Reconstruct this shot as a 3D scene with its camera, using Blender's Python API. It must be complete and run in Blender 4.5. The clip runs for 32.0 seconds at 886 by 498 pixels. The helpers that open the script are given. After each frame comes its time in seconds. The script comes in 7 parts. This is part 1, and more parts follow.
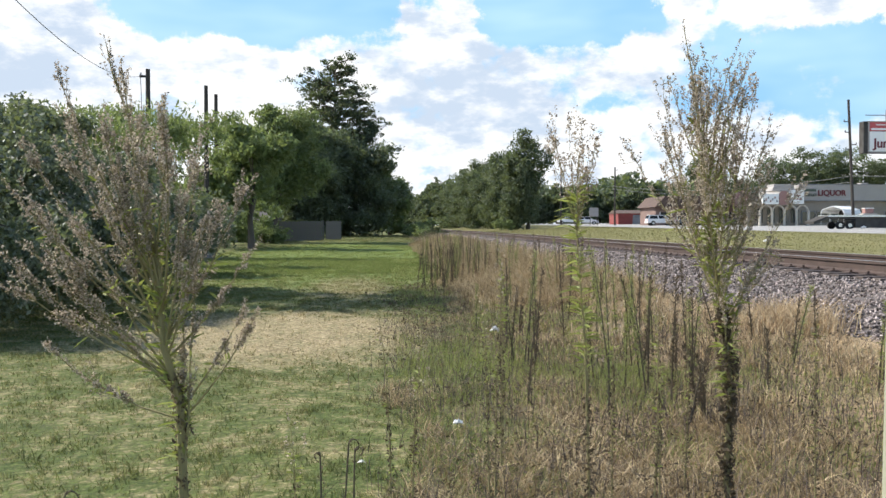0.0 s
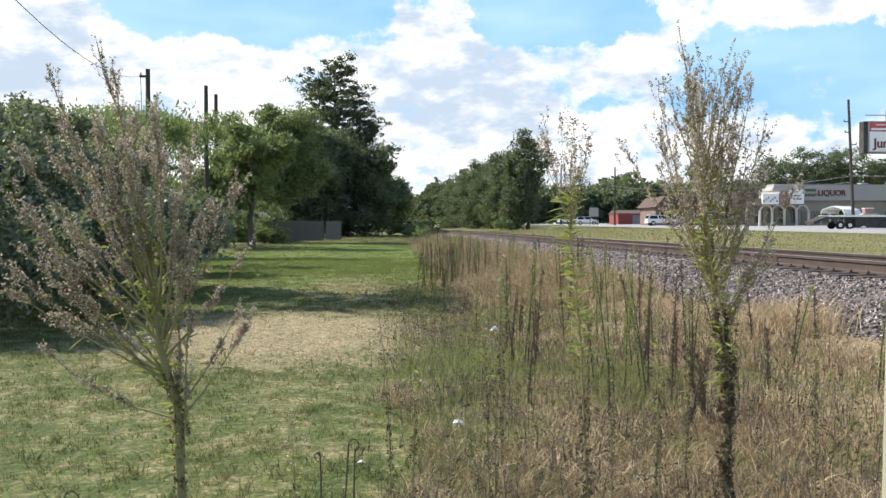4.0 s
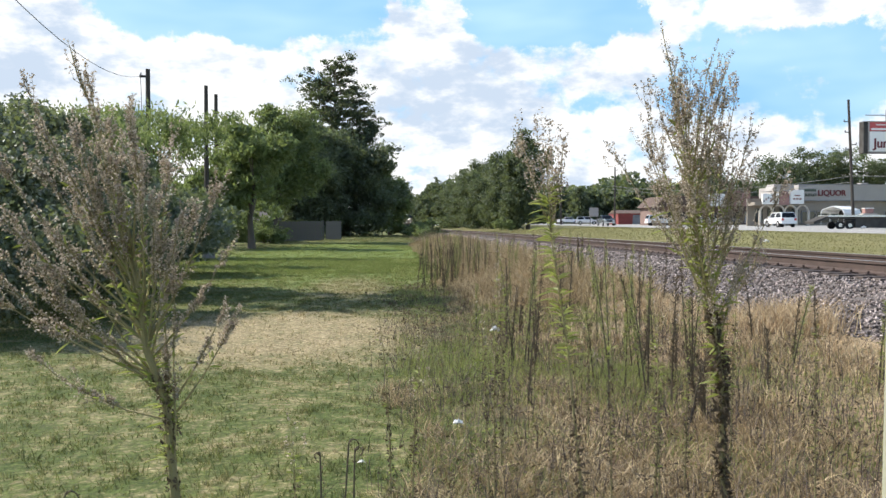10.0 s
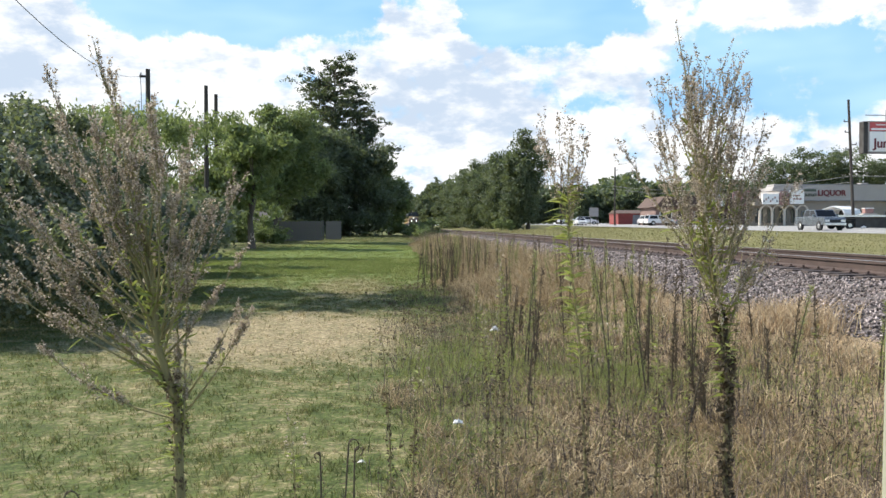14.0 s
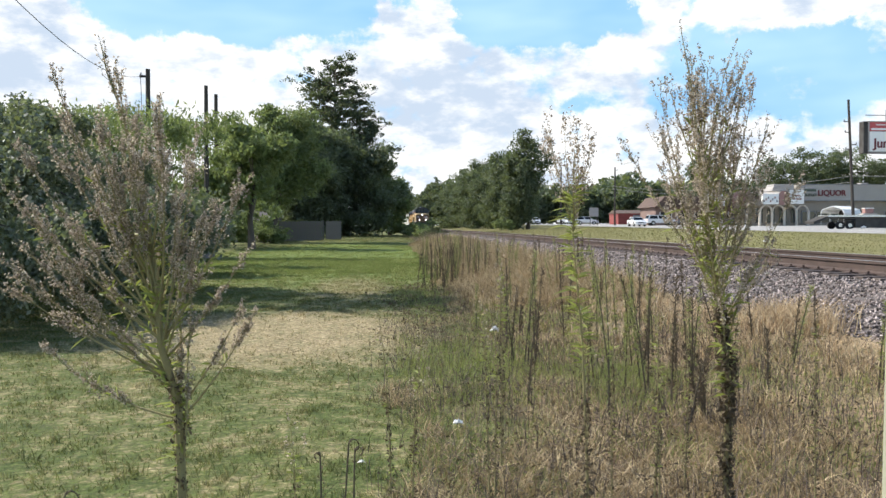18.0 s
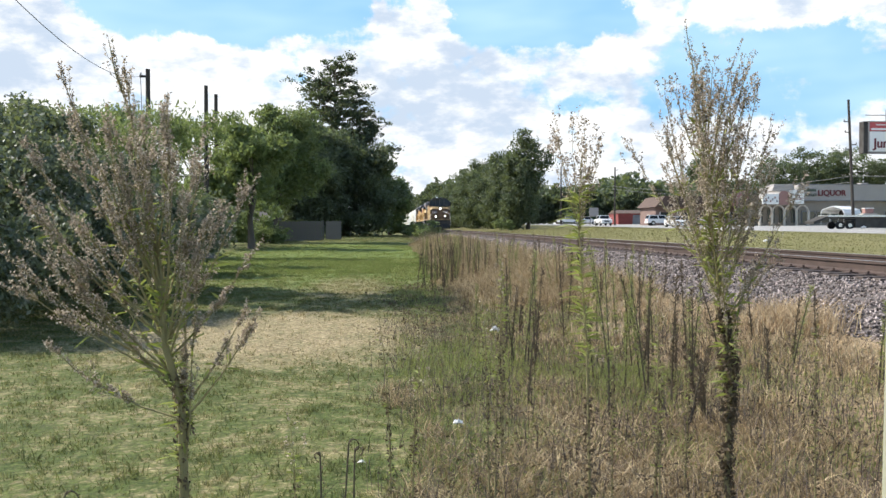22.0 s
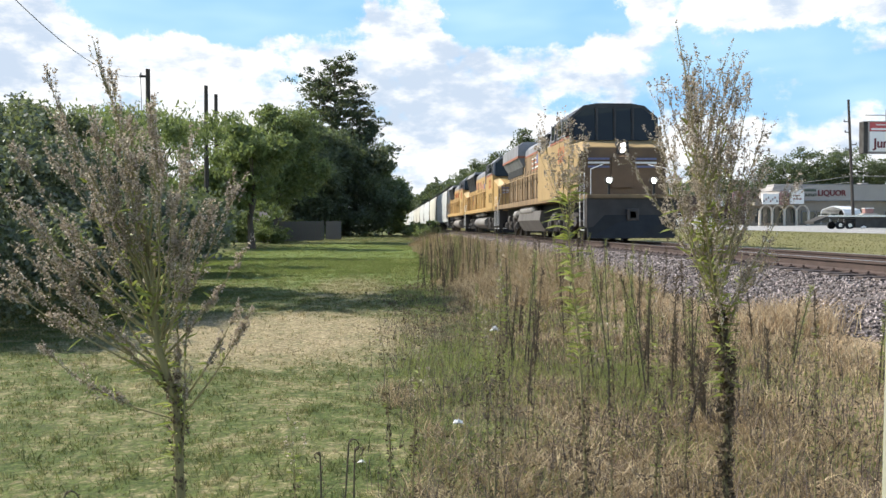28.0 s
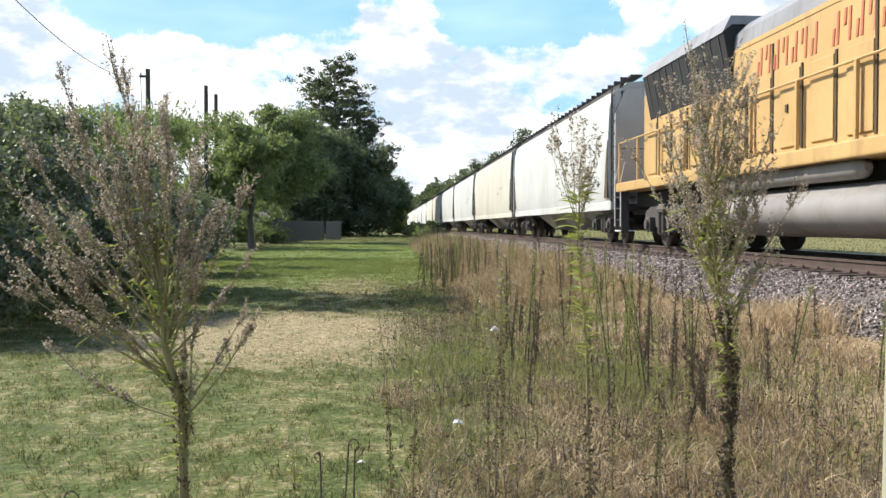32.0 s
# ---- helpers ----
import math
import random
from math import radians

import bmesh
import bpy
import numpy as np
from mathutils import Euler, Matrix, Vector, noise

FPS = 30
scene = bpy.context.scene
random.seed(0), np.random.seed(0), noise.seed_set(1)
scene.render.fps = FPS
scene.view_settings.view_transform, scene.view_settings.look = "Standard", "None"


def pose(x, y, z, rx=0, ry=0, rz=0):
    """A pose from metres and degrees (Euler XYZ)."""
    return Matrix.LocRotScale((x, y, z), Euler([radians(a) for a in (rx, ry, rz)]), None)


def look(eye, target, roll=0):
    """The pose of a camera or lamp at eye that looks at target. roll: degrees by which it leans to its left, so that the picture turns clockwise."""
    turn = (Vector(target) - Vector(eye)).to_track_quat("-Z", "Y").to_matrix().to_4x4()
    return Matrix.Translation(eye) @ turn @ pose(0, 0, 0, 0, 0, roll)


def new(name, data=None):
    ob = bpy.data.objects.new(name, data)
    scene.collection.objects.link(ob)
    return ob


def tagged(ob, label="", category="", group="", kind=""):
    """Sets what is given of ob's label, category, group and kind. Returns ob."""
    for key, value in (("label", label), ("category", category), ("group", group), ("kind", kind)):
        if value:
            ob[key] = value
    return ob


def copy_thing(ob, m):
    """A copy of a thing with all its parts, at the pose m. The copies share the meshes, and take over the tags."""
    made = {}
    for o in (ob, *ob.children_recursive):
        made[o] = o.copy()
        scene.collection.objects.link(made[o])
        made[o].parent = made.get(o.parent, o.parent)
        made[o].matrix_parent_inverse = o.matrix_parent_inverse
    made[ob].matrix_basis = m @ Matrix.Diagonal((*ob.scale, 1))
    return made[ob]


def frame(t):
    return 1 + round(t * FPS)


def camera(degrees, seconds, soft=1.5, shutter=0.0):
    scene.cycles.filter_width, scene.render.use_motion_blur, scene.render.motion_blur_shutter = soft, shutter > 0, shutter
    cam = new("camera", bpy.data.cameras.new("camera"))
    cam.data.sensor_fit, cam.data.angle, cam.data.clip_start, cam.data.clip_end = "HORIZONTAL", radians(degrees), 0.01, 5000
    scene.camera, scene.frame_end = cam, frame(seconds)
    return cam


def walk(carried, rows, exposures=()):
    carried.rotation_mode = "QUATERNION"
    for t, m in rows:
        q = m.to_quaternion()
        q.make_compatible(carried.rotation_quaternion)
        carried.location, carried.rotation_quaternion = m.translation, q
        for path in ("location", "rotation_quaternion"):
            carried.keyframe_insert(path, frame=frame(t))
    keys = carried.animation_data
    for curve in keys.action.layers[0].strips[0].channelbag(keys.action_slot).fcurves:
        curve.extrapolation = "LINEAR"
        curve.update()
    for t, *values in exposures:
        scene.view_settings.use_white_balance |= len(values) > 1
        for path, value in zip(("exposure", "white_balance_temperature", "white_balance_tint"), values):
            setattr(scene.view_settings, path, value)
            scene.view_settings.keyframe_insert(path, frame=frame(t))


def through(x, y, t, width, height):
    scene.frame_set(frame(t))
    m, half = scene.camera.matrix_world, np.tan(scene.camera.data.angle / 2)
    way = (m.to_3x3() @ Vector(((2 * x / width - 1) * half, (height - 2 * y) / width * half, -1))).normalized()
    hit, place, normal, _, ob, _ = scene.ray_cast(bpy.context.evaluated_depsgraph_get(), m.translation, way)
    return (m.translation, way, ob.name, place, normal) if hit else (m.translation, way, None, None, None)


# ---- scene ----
cam = camera(52.2, 32.0)
walk(cam, [(0, pose(0, 0, 1.5, 88.55, 0, -3.5)), (32, pose(0, 0, 1.5, 88.55, 0, -3.5))], exposures=[(0, 0.70), (28.5, 0.70), (30, 0.77), (32, 0.82)])
RAIL_X, RAIL_TOP = 7.7, 1.0

# world, sun, exposure
SUN_AZ, SUN_EL = radians(-65), radians(43)
world = bpy.data.worlds.new("sky")
scene.world = world
world.use_nodes = True
_nt = world.node_tree
_sky = _nt.nodes.new("ShaderNodeTexSky")
_sky.sky_type = "NISHITA"
_sky.sun_disc = False
_sky.sun_elevation, _sky.sun_rotation = SUN_EL, SUN_AZ
_sky.air_density, _sky.dust_density, _sky.ozone_density = 1.0, 0.6, 1.5
_bg = _nt.nodes["Background"]
_bg.inputs["Strength"].default_value = 0.15
_nt.links.new(_sky.outputs[0], _bg.inputs["Color"])
_sd = bpy.data.lights.new("sun", "SUN")
_sd.energy, _sd.angle, _sd.color = 4.4, radians(0.53), (1.0, 0.95, 0.86)
sun = new("sun", _sd)
sun.matrix_world = look((math.sin(SUN_AZ) * math.cos(SUN_EL) * 60, math.cos(SUN_AZ) * math.cos(SUN_EL) * 60, math.sin(SUN_EL) * 60), (0, 0, 0))


# ---- materials ----
class Nodes:
    """A small wrapper that adds nodes to a material and links them."""

    def __init__(self, name):
        self.mat = bpy.data.materials.new(name)
        self.mat.use_nodes = True
        self.t = self.mat.node_tree
        self.bsdf = self.t.nodes["Principled BSDF"]

    def add(self, kind, **props):
        n = self.t.nodes.new("ShaderNode" + kind)
        for k, v in props.items():
            setattr(n, k, v)
        return n

    def put(self, socket, value):
        if hasattr(value, "is_linked"):
            self.t.links.new(value, socket)
        else:
            socket.default_value = value

    def coord(self, which="Object"):
        return self.add("TexCoord").outputs[which]

    def place(self):
        return self.add("NewGeometry").outputs["Position"]

    def noise(self, vec, scale, detail=4.0, rough=0.6, dims="3D"):
        n = self.add("TexNoise", noise_dimensions=dims)
        self.put(n.inputs["Vector"], vec)
        n.inputs["Scale"].default_value, n.inputs["Detail"].default_value, n.inputs["Roughness"].default_value = scale, detail, rough
        return n.outputs["Fac"]

    def math(self, op, a, b=0.0, clamp=False):
        n = self.add("Math", operation=op, use_clamp=clamp)
        self.put(n.inputs[0], a)
        self.put(n.inputs[1], b)
        return n.outputs[0]

    def span(self, v, a, b, lo=0.0, hi=1.0, smooth=False):
        n = self.add("MapRange", interpolation_type="SMOOTHSTEP" if smooth else "LINEAR")
        self.put(n.inputs[0], v)
        for i, k in enumerate((a, b, lo, hi)):
            n.inputs[1 + i].default_value = k
        return n.outputs[0]

    def mix(self, f, a, b, blend="MIX"):
        n = self.add("Mix", data_type="RGBA", blend_type=blend)
        self.put(n.inputs[0], f)
        self.put(n.inputs[6], a if hasattr(a, "is_linked") else (*a, 1))
        self.put(n.inputs[7], b if hasattr(b, "is_linked") else (*b, 1))
        return n.outputs[2]

    def vmul(self, vec, k):
        n = self.add("VectorMath", operation="MULTIPLY")
        self.put(n.inputs[0], vec)
        n.inputs[1].default_value = k
        return n.outputs[0]

    def blob(self, vec, c, r, soft=0.5):
        """1 inside an ellipse round c, falling to 0 outside."""
        n = self.add("VectorMath", operation="SUBTRACT")
        self.put(n.inputs[0], vec)
        n.inputs[1].default_value = c
        k = self.vmul(n.outputs[0], tuple(1 / q if q else 0.0 for q in r))
        d = self.add("VectorMath", operation="LENGTH")
        self.put(d.inputs[0], k)
        return self.span(d.outputs["Value"], 1 - soft, 1 + soft, 1.0, 0.0, True)

    def bump(self, h, strength, dist=0.02):
        n = self.add("Bump")
        n.inputs["Strength"].default_value, n.inputs["Distance"].default_value = strength, dist
        self.put(n.inputs["Height"], h)
        self.put(self.bsdf.inputs["Normal"], n.outputs[0])

    def done(self, color, rough=0.7, metal=0.0, spec=0.4):
        self.put(self.bsdf.inputs["Base Color"], color if hasattr(color, "is_linked") else (*color, 1))
        self.put(self.bsdf.inputs["Roughness"], rough)
        self.put(self.bsdf.inputs["Metallic"], metal)
        self.put(self.bsdf.inputs["Specular IOR Level"], spec)
        return self.mat


def surface(name, a, b, scale=2.0, fine=30.0, rough=0.7, metal=0.0, bump=0.15, dist=0.01, spec=0.4, dirt=None, world_space=False, stretch=(1, 1, 1)):
    """Two tones at a large and a fine scale, with fine relief; dirt: a third tone in streaks."""
    n = Nodes(name)
    v = n.place() if world_space else n.coord()
    v = n.vmul(v, stretch)
    big = n.span(n.noise(v, scale, 5), 0.3, 0.7)
    small = n.noise(v, fine, 3)
    f = n.math("ADD", n.math("MULTIPLY", big, 0.65), n.math("MULTIPLY", small, 0.35))
    col = n.mix(f, a, b)
    if dirt:
        s = n.span(n.noise(n.vmul(v, (1, 1, 0.25)), scale * 2.3, 6, 0.7), 0.5, 0.75)
        col = n.mix(n.math("MULTIPLY", s, 0.7), col, dirt)
    n.bump(small, bump, dist)
    return n.done(col, n.span(small, 0.2, 0.8, max(rough - 0.1, 0.02), min(rough + 0.1, 1)), metal, spec)


def leafy(name, a, b, c, through=0.35, rough=0.55, scale=0.5, dry=False):
    """Foliage: tones that change leaf by leaf and over the crown; light shines partly through."""
    n = Nodes(name)
    g = n.add("NewGeometry")
    r = g.outputs["Random Per Island"]
    big = n.span(n.noise(g.outputs["Position"], scale, 3), 0.35, 0.65)
    col = n.mix(r, a, b)
    col = n.mix(n.math("MULTIPLY", big, 0.6), col, c)
    n.done(col, rough, 0.0, 0.3)
    tr = n.add("BsdfTranslucent")
    n.put(tr.inputs[0], col if dry else n.mix(0.5, col, (0.25, 0.3, 0.05), "MIX"))
    mx = n.add("MixShader")
    mx.inputs[0].default_value = through
    out = n.t.nodes["Material Output"]
    n.t.links.new(n.bsdf.outputs[0], mx.inputs[1])
    n.t.links.new(tr.outputs[0], mx.inputs[2])
    n.t.links.new(mx.outputs[0], out.inputs[0])
    return n.mat


def glow(name, color, strength):
    n = Nodes(name)
    n.put(n.bsdf.inputs["Emission Color"], (*color, 1))
    n.bsdf.inputs["Emission Strength"].default_value = strength
    return n.done(color, 0.3)


def ground_material(name="lawn_and_verge", blade=False):
    """Mown lawn with a dry worn patch, straw-coloured rough ground beside the track, plain grass beyond."""
    n = Nodes(name)
    p = n.place()
    big = n.noise(p, 0.35, 4, 0.6)
    mid = n.noise(p, 1.6, 5, 0.65)
    fine = n.noise(p, 25, 3)
    green = n.mix(n.span(mid, 0.35, 0.65), (0.066, 0.092, 0.022), (0.118, 0.136, 0.04))
    lush = n.blob(p, (-2.5, 48.0, 0), (6.0, 26.0, 0), 0.35)
    green = n.mix(n.math("MULTIPLY", lush, 0.75), green, (0.135, 0.20, 0.036))
    dry = n.mix(n.span(fine, 0.35, 0.65), (0.19, 0.145, 0.08), (0.43, 0.355, 0.225))
    worn = n.blob(p, (-1.6, 12.6, 0), (2.1, 2.9, 0), 0.45)
    worn2 = n.blob(p, (-0.9, 22.0, 0), (0.9, 4.0, 0), 0.5)
    w = n.math("ADD", n.math("MULTIPLY", worn, 0.58), n.math("MULTIPLY", worn2, 0.35))
    w = n.math("ADD", w, n.math("MULTIPLY", n.span(mid, 0.40, 0.70, -0.05, 0.4), n.math("SUBTRACT", 1.0, n.math("MULTIPLY", lush, 0.7))))
    w = n.math("ADD", w, n.span(n.noise(p, 14, 5, 0.75), 0.38, 0.66, -0.1, 0.55))
    lawn = n.mix(n.span(w, 0.2, 0.85), green, dry)
    sep = n.add("SeparateXYZ")
    n.put(sep.inputs[0], p)
    x = n.math("ADD", sep.outputs[0], n.span(mid, 0.2, 0.8, -0.5, 0.5))
    edge = n.math("SUBTRACT", x, n.span(sep.outputs[1], 0, 30, 0.1, 1.9))
    straw = n.mix(n.span(big, 0.4, 0.6), (0.145, 0.10, 0.062), (0.31, 0.23, 0.145))
    straw = n.mix(n.span(n.noise(p, 0.9, 4), 0.5, 0.7, 0, 0.7), straw, (0.12, 0.14, 0.045))
    verge = n.mix(n.span(big, 0.35, 0.65), (0.155, 0.15, 0.055), (0.235, 0.21, 0.095))
    verge = n.mix(n.span(mid, 0.45, 0.75, 0, 0.6), verge, (0.25, 0.225, 0.115))
    col = n.mix(n.span(edge, 0.0, 0.9), lawn, straw)
    col = n.mix(n.span(x, 8.0, 9.0), col, verge)
    tuft = n.span(n.noise(p, 13, 6, 0.75), 0.36, 0.64)
    col = n.mix(1.0, col, n.mix(tuft, (0.6, 0.63, 0.57), (1.28, 1.25, 1.22)), "MULTIPLY")
    grain = n.span(n.noise(p, 34, 4, 0.75), 0.36, 0.64)
    col = n.mix(1.0, col, n.mix(grain, (0.58, 0.60, 0.56), (1.3, 1.27, 1.22)), "MULTIPLY")
    n.done(col, 0.9, 0.0, 0.2)
    if blade:
        r = n.add("NewGeometry").outputs["Random Per Island"]
        col = n.mix(n.span(r, 0, 1, 0.0, 0.45), col, (0.31, 0.31, 0.14))
        n.done(col, 0.8, 0.0, 0.2)
        tr, mx = n.add("BsdfTranslucent"), n.add("MixShader")
        n.put(tr.inputs[0], col)
        mx.inputs[0].default_value = 0.6
        n.t.links.new(n.bsdf.outputs[0], mx.inputs[1])
        n.t.links.new(tr.outputs[0], mx.inputs[2])
        n.t.links.new(mx.outputs[0], n.t.nodes["Material Output"].inputs[0])
    else:
        n.bump(n.math("ADD", fine, mid), 0.6, 0.03)
    return n.mat


M = {}
M["ground"] = ground_material()
M["blade"] = ground_material("lawn_blades", True)
M["asphalt"] = surface("pale_road", (0.29, 0.275, 0.25), (0.36, 0.345, 0.32), 0.4, 12, 0.85, world_space=True)
M["paint_line"] = surface("road_line", (0.7, 0.68, 0.6), (0.6, 0.58, 0.5), 3, 40, 0.7, world_space=True)
M["ballast"] = surface("ballast_bed", (0.065, 0.054, 0.048), (0.20, 0.172, 0.158), 6, 22, 0.9, bump=0.9, dist=0.05, world_space=True)
M["tie"] = surface("creosoted_tie", (0.045, 0.035, 0.03), (0.12, 0.09, 0.075), 2, 18, 0.85, bump=0.5, dist=0.01, world_space=True, stretch=(0.3, 3, 1))
M["rail"] = surface("rusty_rail", (0.055, 0.038, 0.032), (0.105, 0.073, 0.06), 3, 40, 0.75, 0.2, world_space=True)
M["rail_head"] = surface("worn_rail_head", (0.45, 0.43, 0.42), (0.6, 0.58, 0.56), 2, 30, 0.3, 0.95, world_space=True)
M["bark"] = surface("bark", (0.06, 0.05, 0.04), (0.14, 0.115, 0.09), 2, 14, 0.9, bump=0.8, dist=0.03, stretch=(1, 1, 0.3))
M["pole"] = surface("weathered_pole", (0.03, 0.026, 0.024), (0.075, 0.062, 0.052), 1.5, 14, 0.9, bump=0.5, stretch=(1, 1, 0.15))
M["wire"] = surface("cable", (0.12, 0.12, 0.12), (0.2, 0.2, 0.2), 2, 20, 0.6)
M["leaf_dark"] = leafy("oak_leaves", (0.065, 0.083, 0.06), (0.18, 0.21, 0.14), (0.105, 0.132, 0.09), 0.48, 0.42)
M["leaf_green"] = leafy("pecan_leaves", (0.10, 0.14, 0.06), (0.25, 0.30, 0.15), (0.15, 0.19, 0.09), 0.5, 0.45)
M["leaf_bush"] = leafy("privet_leaves", (0.05, 0.066, 0.045), (0.27, 0.295, 0.22), (0.095, 0.118, 0.082), 0.36, 0.42, 0.8)
M["leaf_far"] = leafy("far_wood_leaves", (0.06, 0.08, 0.052), (0.145, 0.172, 0.105), (0.095, 0.12, 0.076), 0.34)
M["needle"] = leafy("pine_needles", (0.04, 0.055, 0.042), (0.095, 0.115, 0.08), (0.06, 0.08, 0.058), 0.3)
M["tan_grass"] = leafy("dry_grass", (0.085, 0.055, 0.03), (0.70, 0.56, 0.33), (0.30, 0.205, 0.10), 0.25, 0.7, 1.2, True)
M["straw"] = leafy("bleached_straw", (0.24, 0.16, 0.085), (0.80, 0.65, 0.42), (0.46, 0.33, 0.19), 0.3, 0.7, 2.0, True)
M["green_grass"] = leafy("green_tall_grass", (0.15, 0.18, 0.05), (0.38, 0.39, 0.17), (0.28, 0.28, 0.105), 0.35, 0.7, 1.6)
M["twig"] = surface("dead_brown_twig", (0.06, 0.045, 0.036), (0.15, 0.115, 0.095), 3, 50, 0.85, world_space=True)
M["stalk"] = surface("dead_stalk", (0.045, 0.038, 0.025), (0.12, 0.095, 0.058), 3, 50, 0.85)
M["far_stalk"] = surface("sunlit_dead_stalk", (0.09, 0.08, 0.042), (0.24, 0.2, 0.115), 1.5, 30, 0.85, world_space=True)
M["stem"] = surface("weed_stem", (0.17, 0.145, 0.06), (0.31, 0.265, 0.125), 3, 60, 0.8, bump=0.3, dist=0.003)
M["dark_stem"] = surface("weed_stem_base", (0.06, 0.05, 0.028), (0.13, 0.10, 0.055), 6, 60, 0.85, bump=0.4, dist=0.004)
M["fluff"] = leafy("dry_seed_heads", (0.15, 0.115, 0.08), (0.70, 0.61, 0.49), (0.38, 0.30, 0.22), 0.4, 0.85, 9.0, True)
M["weed_leaf"] = leafy("weed_leaves", (0.22, 0.26, 0.05), (0.40, 0.42, 0.14), (0.28, 0.30, 0.08), 0.45, 0.5, 3.0)
M["dead_leaf"] = leafy("withered_leaves", (0.045, 0.034, 0.022), (0.19, 0.14, 0.085), (0.10, 0.076, 0.046), 0.2, 0.85, 6.0, True)


# ---- building helpers ----
class B:
    """Collects vertices and faces of one part."""

    def __init__(self):
        self.v, self.f = [], []

    def add(self, vs, fs):
        o = len(self.v)
        self.v += [tuple(p) for p in vs]
        self.f += [tuple(i + o for i in q) for q in fs]
        return self

    def box(self, x0, x1, y0, y1, z0, z1, c=0.0):
        """A box; c: the width of the chamfer along its edges."""
        if c <= 0:
            vs = [(x, y, z) for x in (x0, x1) for y in (y0, y1) for z in (z0, z1)]
            return self.add(vs, [(0, 1, 3, 2), (4, 6, 7, 5), (0, 4, 5, 1), (2, 3, 7, 6), (0, 2, 6, 4), (1, 5, 7, 3)])
        bm = bmesh.new()
        bmesh.ops.create_cube(bm, size=1, matrix=Matrix.Translation(((x0 + x1) / 2, (y0 + y1) / 2, (z0 + z1) / 2)) @ Matrix.Diagonal((abs(x1 - x0), abs(y1 - y0), abs(z1 - z0), 1)))
        bmesh.ops.bevel(bm, geom=bm.edges[:], offset=c, segments=2, profile=0.6, affect="EDGES", clamp_overlap=True)
        return self.take(bm)

    def take(self, bm):
        bm.verts.index_update()
        self.add([v.co for v in bm.verts], [[v.index for v in f.verts] for f in bm.faces])
        bm.free()
        return self

    def tube(self, path, radii, n=6, caps=True):
        """A round tube along a path of points."""
        path = [Vector(p) for p in path]
        if isinstance(radii, (int, float)):
            radii = [radii] * len(path)
        vs, fs = [], []
        for i, p in enumerate(path):
            d = (path[min(i + 1, len(path) - 1)] - path[max(i - 1, 0)]).normalized()
            a = d.cross(Vector((0, 0, 1)) if abs(d.z) < 0.95 else Vector((0, 1, 0))).normalized()
            b = d.cross(a)
            for k in range(n):
                w = 2 * math.pi * k / n
                vs.append(p + (a * math.cos(w) + b * math.sin(w)) * radii[i])
            if i:
                for k in range(n):
                    fs.append(((i - 1) * n + k, (i - 1) * n + (k + 1) % n, i * n + (k + 1) % n, i * n + k))
        if caps:
            fs.append(tuple(range(n)))
            fs.append(tuple(range((len(path) - 1) * n, len(path) * n)))
        return self.add(vs, fs)

    def prism(self, prof, axis, a, b):
        """A closed outline pushed along an axis: 'x' takes (y, z), 'y' takes (x, z), 'z' takes (x, y)."""
        n = len(prof)
        put = {"x": lambda p, t: (t, p[0], p[1]), "y": lambda p, t: (p[0], t, p[1]), "z": lambda p, t: (p[0], p[1], t)}[axis]
        vs = [put(p, a) for p in prof] + [put(p, b) for p in prof]
        fs = [(i, (i + 1) % n, n + (i + 1) % n, n + i) for i in range(n)]
        return self.add(vs, fs + [tuple(range(n)), tuple(range(n, 2 * n))])

    def mesh(self, name, mat, smooth=False):
        me = bpy.data.meshes.new(name)
        me.from_pydata(self.v, [], self.f)
        bm = bmesh.new()
        bm.from_mesh(me)
        bmesh.ops.recalc_face_normals(bm, faces=bm.faces[:])
        bm.to_mesh(me)
        bm.free()
        if smooth:
            me.shade_smooth()
            me.set_sharp_from_angle(angle=radians(35))
        me.materials.append(mat)
        return me


def part(name, b, mat, parent=None, label="", smooth=False):
    """Links a builder (or a mesh) as one mesh object under a thing or a part."""
    me = b if isinstance(b, bpy.types.Mesh) else b.mesh(name, mat, smooth)
    ob = new(name, me)
    ob.parent = parent
    if label:
        ob["label"] = label
    return ob


def thing(name, m, label, category, group="", kind=""):
    ob = new(name)
    ob.matrix_world = m
    return tagged(ob, label, category, group, kind)


def cloud_mesh(name, V, F, mat):
    """A mesh from arrays of vertices and of triangles or quads, quick for many small leaves."""
    me = bpy.data.meshes.new(name)
    k = F.shape[1]
    me.vertices.add(len(V))
    me.vertices.foreach_set("co", np.ascontiguousarray(V, dtype=np.float32).ravel())
    me.loops.add(F.size)
    me.loops.foreach_set("vertex_index", np.ascontiguousarray(F, dtype=np.int32).ravel())
    me.polygons.add(len(F))
    me.polygons.foreach_set("loop_start", np.arange(0, F.size, k, dtype=np.int32))
    me.update(calc_edges=True)
    me.materials.append(mat)
    return me


